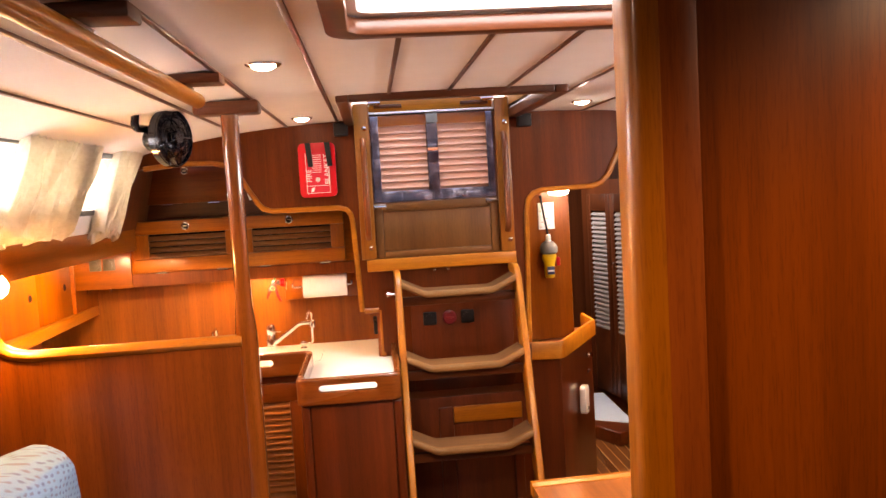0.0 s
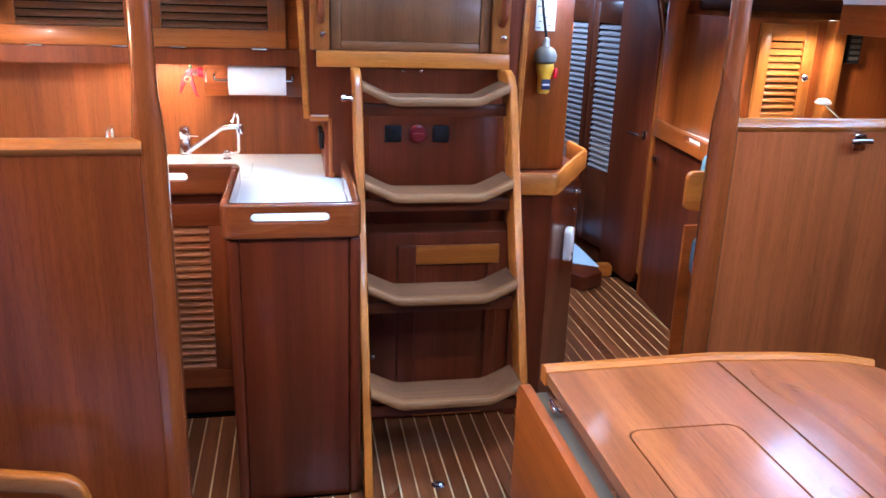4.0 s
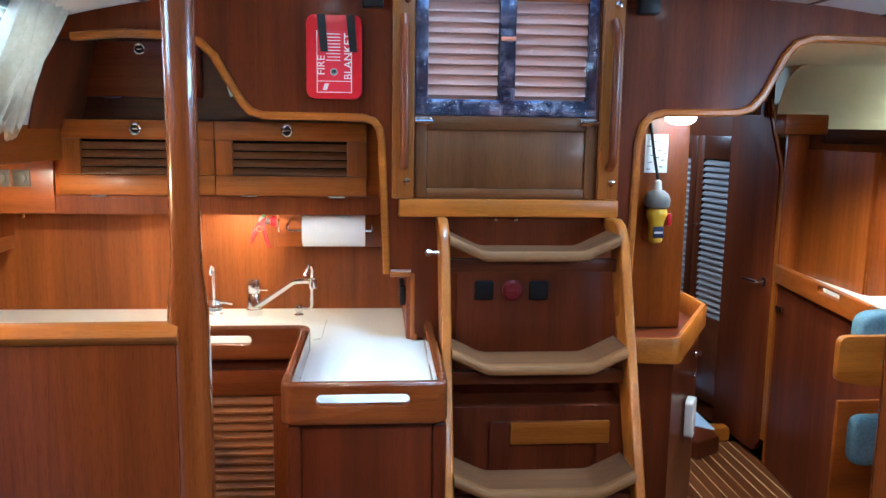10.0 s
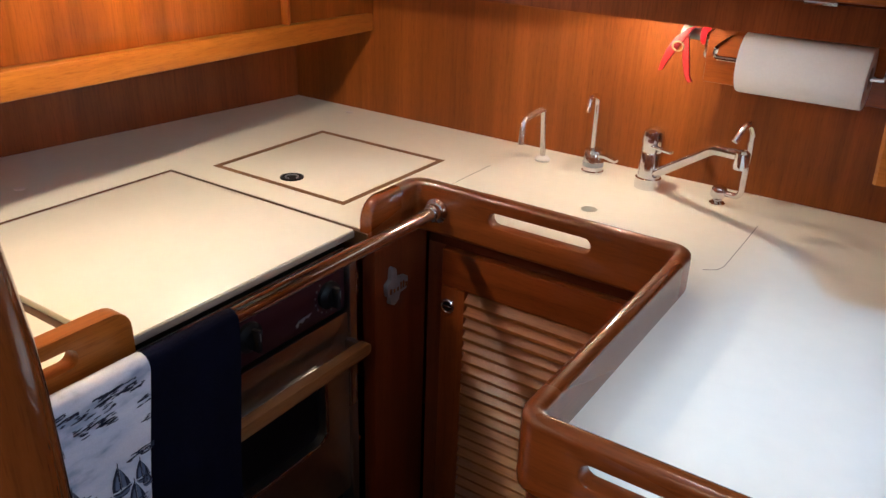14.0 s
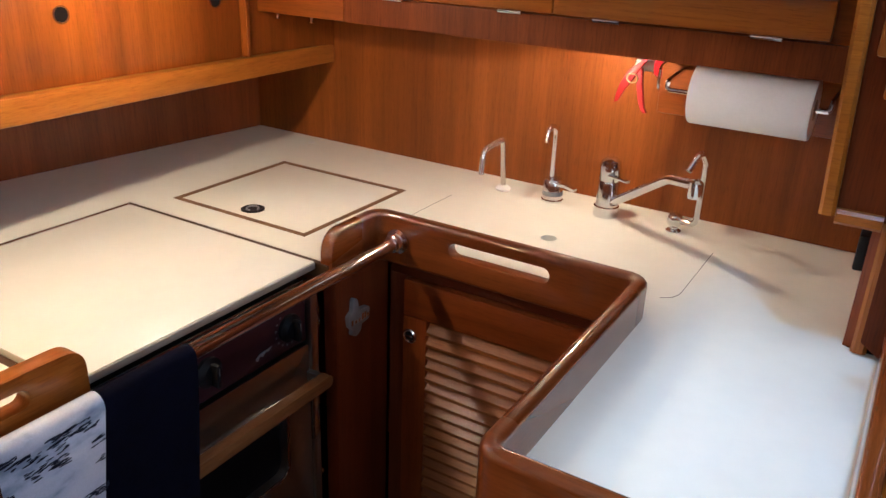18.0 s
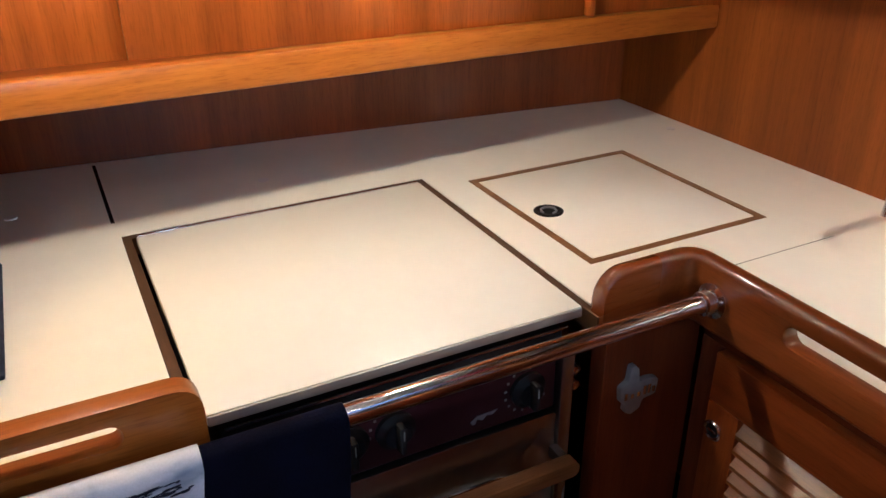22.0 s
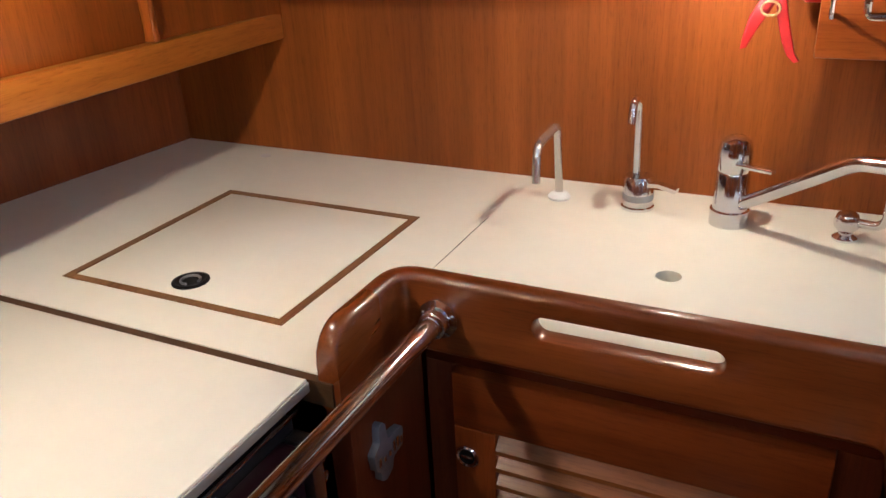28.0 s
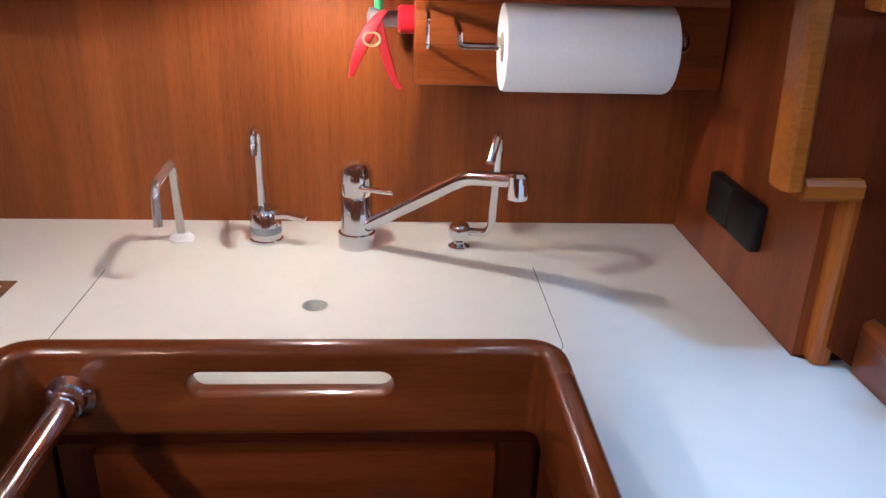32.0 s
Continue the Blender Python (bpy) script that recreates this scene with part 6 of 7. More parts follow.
part("sliding_door", B(-1.702, -1.694, 3.066, 3.47, 1.148, 1.41, bev=0.001), VZ, lk, "sliding veneer door")
part("sliding_door", B(-1.712, -1.704, 3.462, 3.845, 1.148, 1.41, bev=0.001), VZ, lk, "sliding veneer door")
part("top_rail", B(-1.715, -1.675, 2.649, YC + 0.005, 1.395, 1.424, bev=0.003), VY, lk)
part("divider", B(-1.90, -1.688, 3.848, 3.860, 1.148, 1.42, bev=0.003), VZ, lk)
part("niche_back", B(-1.724, -1.706, 3.863, YW - 0.002, 1.133, 1.42, bev=0), VZ, lk)
for y, x in ((3.405, -1.694), (3.775, -1.704), (3.13, -1.694)):
    bm = bmesh.new()
    lathe(bm, [(0.016, -0.001), (0.0165, 0.0015), (0.014, 0.002), (0.0135, 0.0)], (x, y, 1.276), "x", 18)
    fp = part("finger_pull", bm, DARKZ, lk, "round finger hole")
    bm = bmesh.new()
    lathe(bm, [(0.0134, 0.0), (0.0134, 0.0006), (0.004, 0.0007)], (x, y, 1.276), "x", 14)
    # black disc on the door paints the shade inside the finger hole
    part("hole", bm, VOID, fp)
sh = thing("galley_shelf", "varnished teak shelf lip running along the hull above the worktop", "shelf", (-1.65, 3.4, 1.11))
bm = B(-0.0135, 0.0135, 2.649, YW - 0.001, 1.117, 1.165, bev=0.005)
for v in bm.verts:
    k = (v.co.y - 2.649) / 1.531
    v.co.x += -1.6315 - 0.088 * k
    v.co.z -= 0.022 * k
part("lip", bm, TY, sh)


def behind_lip(bm, gap):
    """Draws a shelf piece's front edge in behind the slanting lip and lets it fall with it."""
    for v in bm.verts:
        k = (v.co.y - 2.649) / 1.531
        if v.co.x > -1.66:
            v.co.x = min(v.co.x, -1.6315 - 0.088 * k - gap)
        v.co.z -= 0.022 * k
    return bm



part("door_track", behind_lip(B(-1.7135, -1.6455, 2.649, 3.845, 1.1325, 1.1635, bev=0), 0.011), VY, sh, "grooved sliding door track")
part("board", behind_lip(B(-2.10, -1.6455, 2.649, YW - 0.002, 1.118, 1.132, bev=0), 0.011), VY, sh)

# ---------------------------------------------------------------- small galley lights
for x, watts in ((-0.955, 6.0),):
    g = thing("under_cabinet_light", "small lit lamp under the wall cabinet", "lamp", (x, 4.010, 1.27))
    bm = bmesh.new()
    lathe(bm, [(0.028, 0.0), (0.028, -0.006), (0.022, -0.009)], (x, 4.010, 1.2855), "z", 18)
    part("rim", bm, WHITEP, g)
    bm = bmesh.new()
    lathe(bm, [(0.021, -0.0092), (0.019, -0.0115), (0.010, -0.012)], (x, 4.010, 1.2855), "z", 16)
    part("lens", bm, SMALL_LED, g)
    spot_lamp("galley_lamp", (x, 4.010, 1.268), (x, 3.98, 0.88), watts, 172, WARM, 0.008).data.spot_blend = 0.3
for y in (2.95, 3.42):
    g = thing("locker_light", "small round lit lamp under the side deck", "lamp", (-1.478, y, 1.42), "side deck lamps")
    bm = bmesh.new()
    lathe(bm, [(0.022, 0.0), (0.022, -0.006), (0.017, -0.009)], (-1.478, y, 1.4245), "z", 18)
    part("rim", bm, CHROME, g)
    bm = bmesh.new()
    lathe(bm, [(0.0165, -0.0092), (0.015, -0.0115), (0.006, -0.012)], (-1.478, y, 1.4245), "z", 16)
    part("lens", bm, LED, g)
    spot_lamp("side_deck_lamp", (-1.462, y, 1.402), (-1.52, y, 0.8), 5.5 if y < 3 else 9.0, 178, WARM, 0.012).data.spot_blend = 0.1

# ---------------------------------------------------------------- curtains


def curtain(y0, y1, z_top, z_low, lean_y, seed, label):
    c = thing("curtain", label, "curtain", (-1.33, (y0 + y1) / 2, z_low), "window curtains")
    bm = bmesh.new()
    n, rows = 90, 12
    gs = []
    for off in (0.0, 0.003):
        g = []
        for j in range(rows + 1):
            k = j / rows
            z = z_top + (z_low - z_top) * k
            xw = -1.345 - (1.86 - z) / 0.36 * 0.085 + 0.022
            row = []
            for i in range(n + 1):
                u = i / n
                y = y0 + (y1 - y0) * u * (1 - 0.22 * k) + lean_y * k + 0.012 * math.sin(u * 9 + seed) * k
                w = (0.015 + 0.012 * k) * (math.sin(u * 62 * (y1 - y0) / 0.5 + seed + 1.2 * math.sin(k * 3 + u * 5)) + 0.55 * math.sin(u * 131 * (y1 - y0) / 0.5 + seed * 3 + k * 3))
                dz = (0.016 * math.sin(u * 31 + seed) + 0.013 * math.sin(u * 77)) * (k ** 3) + (0.006 * math.sin(u * 40 + seed) if j == 0 else 0)
                row.append(bm.verts.new((xw + w + 0.014 + off, y, z + dz)))
            g.append(row)
        gs.append(g)
    for g, flip in ((gs[0], True), (gs[1], False)):
        for j in range(rows):
            for i in range(n):
                q = (g[j][i], g[j][i + 1], g[j + 1][i + 1], g[j + 1][i])
                bm.faces.new(q[::-1] if flip else q)
    bmesh.ops.recalc_face_normals(bm, faces=bm.faces)
    part("fabric", bm, CURTAIN, c)
    bm = bmesh.new()
    tube(bm, [(-1.325, y0 - 0.02, z_top - 0.012), (-1.325, y1 + 0.02, z_top - 0.012)], 0.004, 8)
    part("track_wire", bm, STEEL, c)


curtain(2.58, 3.20, 1.845, 1.535, -0.10, 0.4, "gathered cream gauze curtain hanging at the cabin window")
curtain(3.42, 3.70, 1.835, 1.500, -0.15, 1.9, "narrow gathered cream gauze curtain hanging at the cabin window")

# ---------------------------------------------------------------- fan
fan = thing("cabin_fan", "black caged cabin fan on a bracket under the ceiling", "fan", (-0.96, 2.73, 1.78))
cx, cy, cz = 0.0, 0.0, 0.0
FM = pose(-0.962, 2.735, 1.803, 0, 0, 66)
for k, r in enumerate((0.084, 0.060, 0.034)):
    for yy in (-0.013, 0.013):
        bm = bmesh.new()
        d = 0.016 * (1 - (r / 0.084) ** 2)
        sweep(bm, [(cx + r * math.cos(a), cy + yy + math.copysign(d, yy), cz + r * math.sin(a)) for a in [2 * math.pi * i / 28 for i in range(28)]], circle(0.0022, 6), closed=True)
        slanted(FM, "cage_ring", bm, FANB, fan)
bm = bmesh.new()
lathe(bm, [(0.085, -0.011), (0.088, -0.009), (0.088, 0.009), (0.085, 0.011), (0.083, 0.0)], (cx, cy, cz), "y", 32)
slanted(FM, "rim", bm, FANB, fan)
for i in range(9):
    a = 2 * math.pi * i / 9
    bm = bmesh.new()
    tube(bm, [(cx + 0.02 * math.cos(a), cy - 0.029, cz + 0.02 * math.sin(a)), (cx + 0.055 * math.cos(a), cy - 0.025, cz + 0.055 * math.sin(a)), (cx + 0.085 * math.cos(a), cy - 0.012, cz + 0.085 * math.sin(a))], 0.0018, 5)
    slanted(FM, "cage_wire", bm, FANB, fan)
for i in range(5):
    a = 2 * math.pi * i / 5 + 0.3
    bm = bmesh.new()
    vs = [(0.015, -0.3), (0.05, -0.55), (0.074, -0.35), (0.076, 0.2), (0.05, 0.35), (0.015, 0.3)]
    plate(bm, [(cx + r * math.cos(a + t), cz + r * math.sin(a + t)) for r, t in vs], [], "y", cy - 0.004, cy - 0.001)
    slanted(FM, "blade", bm, FANB, fan)
bm = bmesh.new()
lathe(bm, [(0.018, -0.031), (0.021, -0.027), (0.022, 0.03), (0.034, 0.035), (0.034, 0.075), (0.026, 0.085)], (cx, cy, cz), "y", 18)
slanted(FM, "motor", bm, FANB, fan)
bm = bmesh.new()
tube(bm, rounded([(cx, cy + 0.06, cz + 0.03), (cx - 0.085, cy + 0.06, cz + 0.03), (cx - 0.085, cy + 0.05, cz + 0.085), (cx - 0.02, cy + 0.05, 0.092)], 0.02, 4, False), 0.012, 10)
slanted(FM, "bracket", bm, FANB, fan)

# wall lamp on the partition
wl = thing("wall_lamp", "brass wall lamp with a glowing bulb and clear glass shade", "lamp", (-1.44, 2.62, 1.4))
bm = bmesh.new()
lathe(bm, [(0.03, 0), (0.03, -0.01), (0.012, -0.016)], (-1.53, 2.661, 1.405), "y", 18)
part("back_plate", bm, GOLD, wl)
bm = bmesh.new()
tube(bm, rounded([(-1.53, 2.645, 1.405), (-1.50, 2.61, 1.395), (-1.455, 2.605, 1.385)], 0.02, 4, False), 0.006, 10)
part("arm", bm, GOLD, wl)
bm = bmesh.new()
lathe(bm, [(0.006, -0.03), (0.018, -0.018), (0.024, 0.0), (0.018, 0.02), (0.010, 0.032)], (-1.435, 2.60, 1.40), "z", 18)
part("bulb", bm, BULB, wl, "glowing bulb")
bm = bmesh.new()
lathe(bm, [(0.016, -0.035), (0.030, -0.015), (0.032, 0.01), (0.022, 0.04)], (-1.525, 2.585, 1.45), "z", 20)
g = part("glass_shade", bm, GLASS, wl, "clear glass shade")
g.visible_shadow = False
d = bpy.data.lights.new("wall_lamp_light", "POINT")
d.energy, d.color, d.shadow_soft_size = 11.0, (1.0, 0.58, 0.22), 0.025
new("wall_lamp_light", d).location = (-1.435, 2.555, 1.40)
wsock = thing("wall_socket", "dark square socket on the partition", "socket", (-1.575, 2.66, 1.07))
part("plate", B(-1.602, -1.548, 2.648, 2.6615, 1.043, 1.098, bev=0.004), SOCKET, wsock)
bm = bmesh.new()
lathe(bm, [(0.018, 0), (0.018, -0.003), (0.012, -0.004)], (-1.575, 2.648, 1.07), "y", 16)
part("insert", bm, BLACK, wsock)

# ---------------------------------------------------------------- armchair
ch = thing("armchair", "pale blue flecked armchair with curved teak arms", "armchair", (-1.2, 2.2, 0))


def pillow(bm, cx, cy, cz, hx, hy, hz, e=0.35, n=20, m=12, tilt=0.0, dent=0.0):
    """A soft rounded block (superellipsoid), leaning about the y axis."""
    def sp(v, p):
        return math.copysign(abs(v) ** p, v)
    rows = []
    R = pose(0, 0, 0, 0, tilt, 0)
    for j in range(m + 1):
        ph = -math.pi / 2 + math.pi * j / m
        row = []
        for i in range(n):
            th = 2 * math.pi * i / n
            v = Vector((hx * sp(math.cos(ph), e) * sp(math.cos(th), e), hy * sp(math.cos(ph), e) * sp(math.sin(th), e), hz * sp(math.sin(ph), e)))
            v.z -= dent * max(0, 1 - (v.x / hx) ** 2 - (v.y / hy) ** 2) * (1 if v.z > 0 else 0)
            row.append(bm.verts.new(R @ v + Vector((cx, cy, cz))))
        rows.append(row)
    fs = []
    for a, b in zip(rows, rows[1:]):
        for i in range(n):
            fs.append(bm.faces.new((a[i], a[(i + 1) % n], b[(i + 1) % n], b[i])))
    bmesh.ops.remove_doubles(bm, verts=bm.verts, dist=1e-5)
    bmesh.ops.recalc_face_normals(bm, faces=bm.faces)
    return bm


part("seat_cushion", pillow(bmesh.new(), -1.045, 2.18, 0.362, 0.27, 0.27, 0.075, 0.4, 36, 18, 3, 0.022), BLUES, ch, "pale blue flecked seat cushion")
# back cushion: a headrest bulge over a hollow and a full lower back, with buttoned dimples
FRONT = [(-1.30, 1.002), (-1.25, 0.998), (-1.200, 0.978), (-1.180, 0.945), (-1.178, 0.886), (-1.172, 0.81), (-1.153, 0.70), (-1.124, 0.594), (-1.094, 0.501), (-1.084, 0.46), (-1.10, 0.40)]
BUTTONS = [(2.11, 0.765), (2.30, 0.765)]


def back_cushion(bm, y0, y1, n=30):
    f = rounded([(x, 0.0, z) for x, z in FRONT], 0.03, 3, False)
    f = [Vector(p).lerp(Vector(q), k / 3) for p, q in zip(f, f[1:]) for k in range(3)] + [Vector(f[-1])]
    rear = [(-1.20 - 0.11 * (z - 0.4) / 0.6 - 0.10, 0.0, z) for z in (0.42, 0.55, 0.70, 0.85, 0.95)] + [(-1.375, 0.0, 0.985)]
    loop = f + rear
    mid = [-1.21 - 0.183 * (z - 0.4) for _, _, z in loop]
    rows = []
    for i in range(n + 1):
        v = -1 + 2 * i / n
        k = max(0.02, 1 - abs(v) ** 5) ** 0.5
        y = (y0 + y1) / 2 + v * (y1 - y0) / 2
        row = []
        for (x, _, z), m in zip(loop, mid):
            x2, z2 = m + (x - m) * k, 0.70 + (z - 0.70) * (0.90 + 0.10 * k)
            if x > m:
                for by, bz in BUTTONS:
                    d = ((y - by) / 0.055) ** 2 + ((z - bz) / 0.05) ** 2
                    x2 -= 0.022 * math.exp(-d)
                x2 -= 0.010 * math.exp(-((z - 0.765) / 0.014) ** 2)
                x2 -= 0.016 * math.exp(-((z - 0.70 + 0.55 * (y - 2.20)) / 0.035) ** 2) + 0.014 * math.exp(-((z - 0.60 - 0.45 * (y - 2.28)) / 0.03) ** 2)
                x2 -= 0.007 * math.sin(31 * y + 9 * z) * math.sin(17 * z + 4 * y)
            row.append(bm.verts.new((x2, y, z2)))
        rows.append(row)
    m = len(loop)
    for r0, r1 in zip(rows, rows[1:]):
        for j in range(m):
            bm.faces.new((r0[j], r0[(j + 1) % m], r1[(j + 1) % m], r1[j]))
    bm.faces.new(rows[0])
    bm.faces.new(rows[-1])
    bmesh.ops.recalc_face_normals(bm, faces=bm.faces)
    return bm


part("back_cushion", back_cushion(bmesh.new(), 1.95, 2.455), BLUE, ch, "pale blue flecked back cushion with buttoned dimples")
for y in (1.90, 2.50):
    bm = bmesh.new()
    sweep(bm, rounded([(-1.36, y, 0.52), (-1.28, y, 0.555), (-1.10, y, 0.553), (-0.945, y, 0.528), (-0.912, y, 0.383), (-0.86, y, 0.20), (-0.855, y, 0.0)], 0.045, 6, False), rect(-0.021, 0.021, -0.014, 0.014, 0.008, 3), up=(0, 1, 0))
    part("arm", bm, TX, ch, "curved laminated teak arm")
    part("rear_leg", B(-1.38, -1.345, y - 0.018, y + 0.018, 0.0, 0.52, bev=0.008), TZ, ch)
part("front_rail", B(-0.815, -0.785, 1.915, 2.485, 0.27, 0.315, bev=0.010), TY, ch)
part("seat_base", B(-1.34, -0.82, 1.92, 2.48, 0.275, 0.315, bev=0.004), VX, ch)

for y, z in BUTTONS:
    bm = bmesh.new()
    lathe(bm, [(0.010, -0.012), (0.009, 0.004), (0.003, 0.006)], (-1.190, y, z), "x", 12)
    part("button", bm, BLUE, ch, "covered button")

# ---------------------------------------------------------------- saloon table
tb = thing("saloon_table", "varnished mahogany saloon table with one drop leaf folded down", "table", (0.4, 1.8, 0))
ZT = 0.725
top_outline = rounded([(0.040, 1.16), (0.442, 1.16), (0.442, 2.515), (0.040, 2.500)], [0.02, 0, 0, 0.012], 5)
LID = rounded([(0.113, 1.66), (0.345, 1.66), (0.345, 2.243), (0.113, 2.243)], 0.035, 6)
bm = bmesh.new()
plate(bm, top_outline, [LID], "z", ZT - 0.026, ZT, 0.0012, 1)
part("tabletop", bm, TABLE, tb)
lid_pts = rounded([(0.1165, 1.6635), (0.3415, 1.6635), (0.3415, 2.2395), (0.1165, 2.2395)], 0.033, 6)
bm = bmesh.new()
plate(bm, lid_pts, [], "z", ZT - 0.022, ZT - 0.0003, 0.0008, 1)
lid = part("lid", bm, TABLE, tb, "lift-out lid with a finger hole")
bm = bmesh.new()
plate(bm, rect(0.10, 0.36, 1.64, 2.26), [], "z", ZT - 0.034, ZT - 0.027)
part("lid_bed", bm, VOID, tb)
bm = bmesh.new()
lathe(bm, [(0.010, 0), (0.010, 0.0012), (0.003, 0.0013)], (0.210, 1.955, ZT - 0.0003), "z", 16)
# no hole is cut; a black disc paints its shade
part("finger_hole", bm, VOID, lid)
bm = bmesh.new()
plate(bm, rounded([(0.4465, 1.16), (0.88, 1.18), (0.90, 2.20), (0.79, 2.465), (0.4465, 2.515)], [0, 0.1, 0.15, 0.12, 0], 7), [], "z", ZT - 0.026, ZT, 0.0012, 1)
part("raised_leaf", bm, TABLE, tb, "raised outer leaf")
bm = bmesh.new()
sweep(bm, [(0.036, 2.507, 0), (0.442, 2.522, 0), (0.62, 2.505, 0), (0.745, 2.478, 0), (0.80, 2.445, 0)], [(-0.016, ZT - 0.030), (0.016, ZT - 0.030), (0.016, ZT + 0.003), (0.008, ZT + 0.011), (-0.008, ZT + 0.011), (-0.016, ZT + 0.003)], up=(0, 0, 1))
part("end_fiddle", bm, TX, tb, "low teak lip along the table end")
bm = bmesh.new()
plate(bm, rounded([(1.18, 0.30), (2.50, 0.30), (2.535, 0.40), (2.535, 0.69), (1.18, 0.69)], [0.03, 0.08, 0.05, 0.035, 0], 6), [], "x", -0.012, 0.010, 0.006, 3)
part("drop_leaf", bm, VY, tb, "drop leaf folded down")
part("hinge_gap", B(0.012, 0.039, 1.20, 2.48, 0.672, 0.685, bev=0), SOCKET, tb, "steel hinge strip")
for y in (1.45, 1.98, 2.38):
    h = part("hinge", B(0.014, 0.034, y - 0.020, y + 0.020, 0.7005, 0.709, bev=0.002), CHROME, tb, "polished hinge")
    bm = bmesh.new()
    tube(bm, [(0.020, y - 0.02, 0.710), (0.020, y + 0.02, 0.710)], 0.0035, 8)
    part("knuckle", bm, CHROME, h)
part("pedestal", B(0.16, 0.36, 1.25, 2.35, 0.0, 0.6985, bev=0.01), VZ, tb)

# ---------------------------------------------------------------- navigation corner
tc = thing("hand_torch", "yellow and grey emergency torch hanging on a cord", "torch", (0.435, 3.93, 1.16))
bm = bmesh.new()
lathe(bm, [(0.018, 0.0), (0.023, 0.006), (0.024, 0.06), (0.028, 0.075), (0.034, 0.09), (0.034, 0.105), (0.030, 0.112)], (0.432, 3.905, 1.160), "z", 20)
tbody = part("body", bm, YELLOW, tc, "yellow torch body")
part("label_patch", B(0.415, 0.449, 3.876, 3.8808, 1.178, 1.215, bev=0.001), plain("navy_print", (0.02, 0.03, 0.09), 0.5), tbody)
part("label_strip", B(0.418, 0.446, 3.8750, 3.8759, 1.192, 1.199, bev=0), WHITEP, tbody)
bm = bmesh.new()
lathe(bm, [(0.031, 0.112), (0.040, 0.118), (0.043, 0.140), (0.034, 0.160), (0.018, 0.172)], (0.432, 3.905, 1.160), "z", 20)
part("head", bm, GREY, tc, "grey rubber head")
bm = bmesh.new()
lathe(bm, [(0.014, 0.172), (0.011, 0.20), (0.004, 0.205)], (0.432, 3.905, 1.160), "z", 12)
part("cap", bm, WHITEP, tc)
part("trigger", B(0.466, 0.482, 3.895, 3.915, 1.215, 1.255, bev=0.004), RED, tc, "red switch")
bm = bmesh.new()
tube(bm, [(0.432, 3.905, 1.36), (0.420, 3.925, 1.45), (0.412, 3.944, 1.545)], 0.005, 8)
part("cord", bm, BLACK, tc, "black hanging cord")
nt_ = thing("notice_sheet", "white printed notice pinned to the panel behind the torch", "notice", (0.435, 3.949, 1.4))
part("sheet", B(0.398, 0.474, 3.9465, 3.9495, 1.385, 1.510, bev=0), PAPER, nt_)
for k in range(14):
    u, v = 0.404 + 0.06 * ((k * 7) % 10) / 10, 1.395 + 0.105 * k / 14
    part("print_bar", B(u, u + 0.012, 3.9455, 3.9464, v, v + 0.003, bev=0), GREY, nt_)
dm = thing("dome_light", "small round lit dome light at the passage head", "lamp", (0.54, 4.0, 1.57))
struct("ceiling_passage_head", B(0.549, 0.655, YB + 0.0305, 4.20, 1.582, 1.60, bev=0), VX, "varnished soffit over the passage")
bm = bmesh.new()
lathe(bm, [(0.056, 0), (0.056, -0.006), (0.050, -0.010)], (0.478, 3.86, 1.5750), "z", 24)
part("base", bm, CHROME, dm)
bm = bmesh.new()
lathe(bm, [(0.049, -0.0102), (0.045, -0.022), (0.030, -0.031), (0.010, -0.034)], (0.478, 3.86, 1.5750), "z", 24)
part("diffuser", bm, DOME, dm, "glowing frosted diffuser")
spot_lamp("dome_lamp", (0.565, 3.99, 1.52), (0.74, 4.25, 0), 22.0, 140, (1.0, 0.82, 0.6), 0.04)
for z, nm in ((0.775, "lock"), (0.70, "keyhole")):
    k = thing("drawer_knob", "small chrome knob on the pedestal side", "knob", (0.60, 3.93, z))
    bm = bmesh.new()
    lathe(bm, [(0.010, 0), (0.010, 0.006), (0.005, 0.012), (0.011, 0.022), (0.004, 0.027)] if nm == "lock" else [(0.008, 0), (0.008, 0.004), (0.003, 0.005)], (0.600, 3.932, z), "x", 14)
    part("knob", bm, CHROME, k)
wb = thing("gas_detector", "white rounded plastic box fixed to the pedestal side", "detector", (0.53, 3.8, 0.6))
bm = bmesh.new()
plate(bm, rect(-0.034, 0.034, -0.065, 0.065, 0.02, 5), [], "y", -0.026, 0.0, 0.008, 3)
me_m = pose(0.532, 3.805, 0.600, 0, 0, math.degrees(math.atan2(4.01 - 3.565, 0.645 - 0.385)))
bmesh.ops.transform(bm, matrix=me_m, verts=bm.verts)
part("case", bm, WHITEP, wb)
bm = bmesh.new()
plate(bm, rect(0.008, 0.022, -0.052, -0.036, 0.004, 3), [], "y", -0.0275, -0.0262)
bmesh.ops.transform(bm, matrix=me_m, verts=bm.verts)
part("lamp_spot", bm, SOCKET, wb)

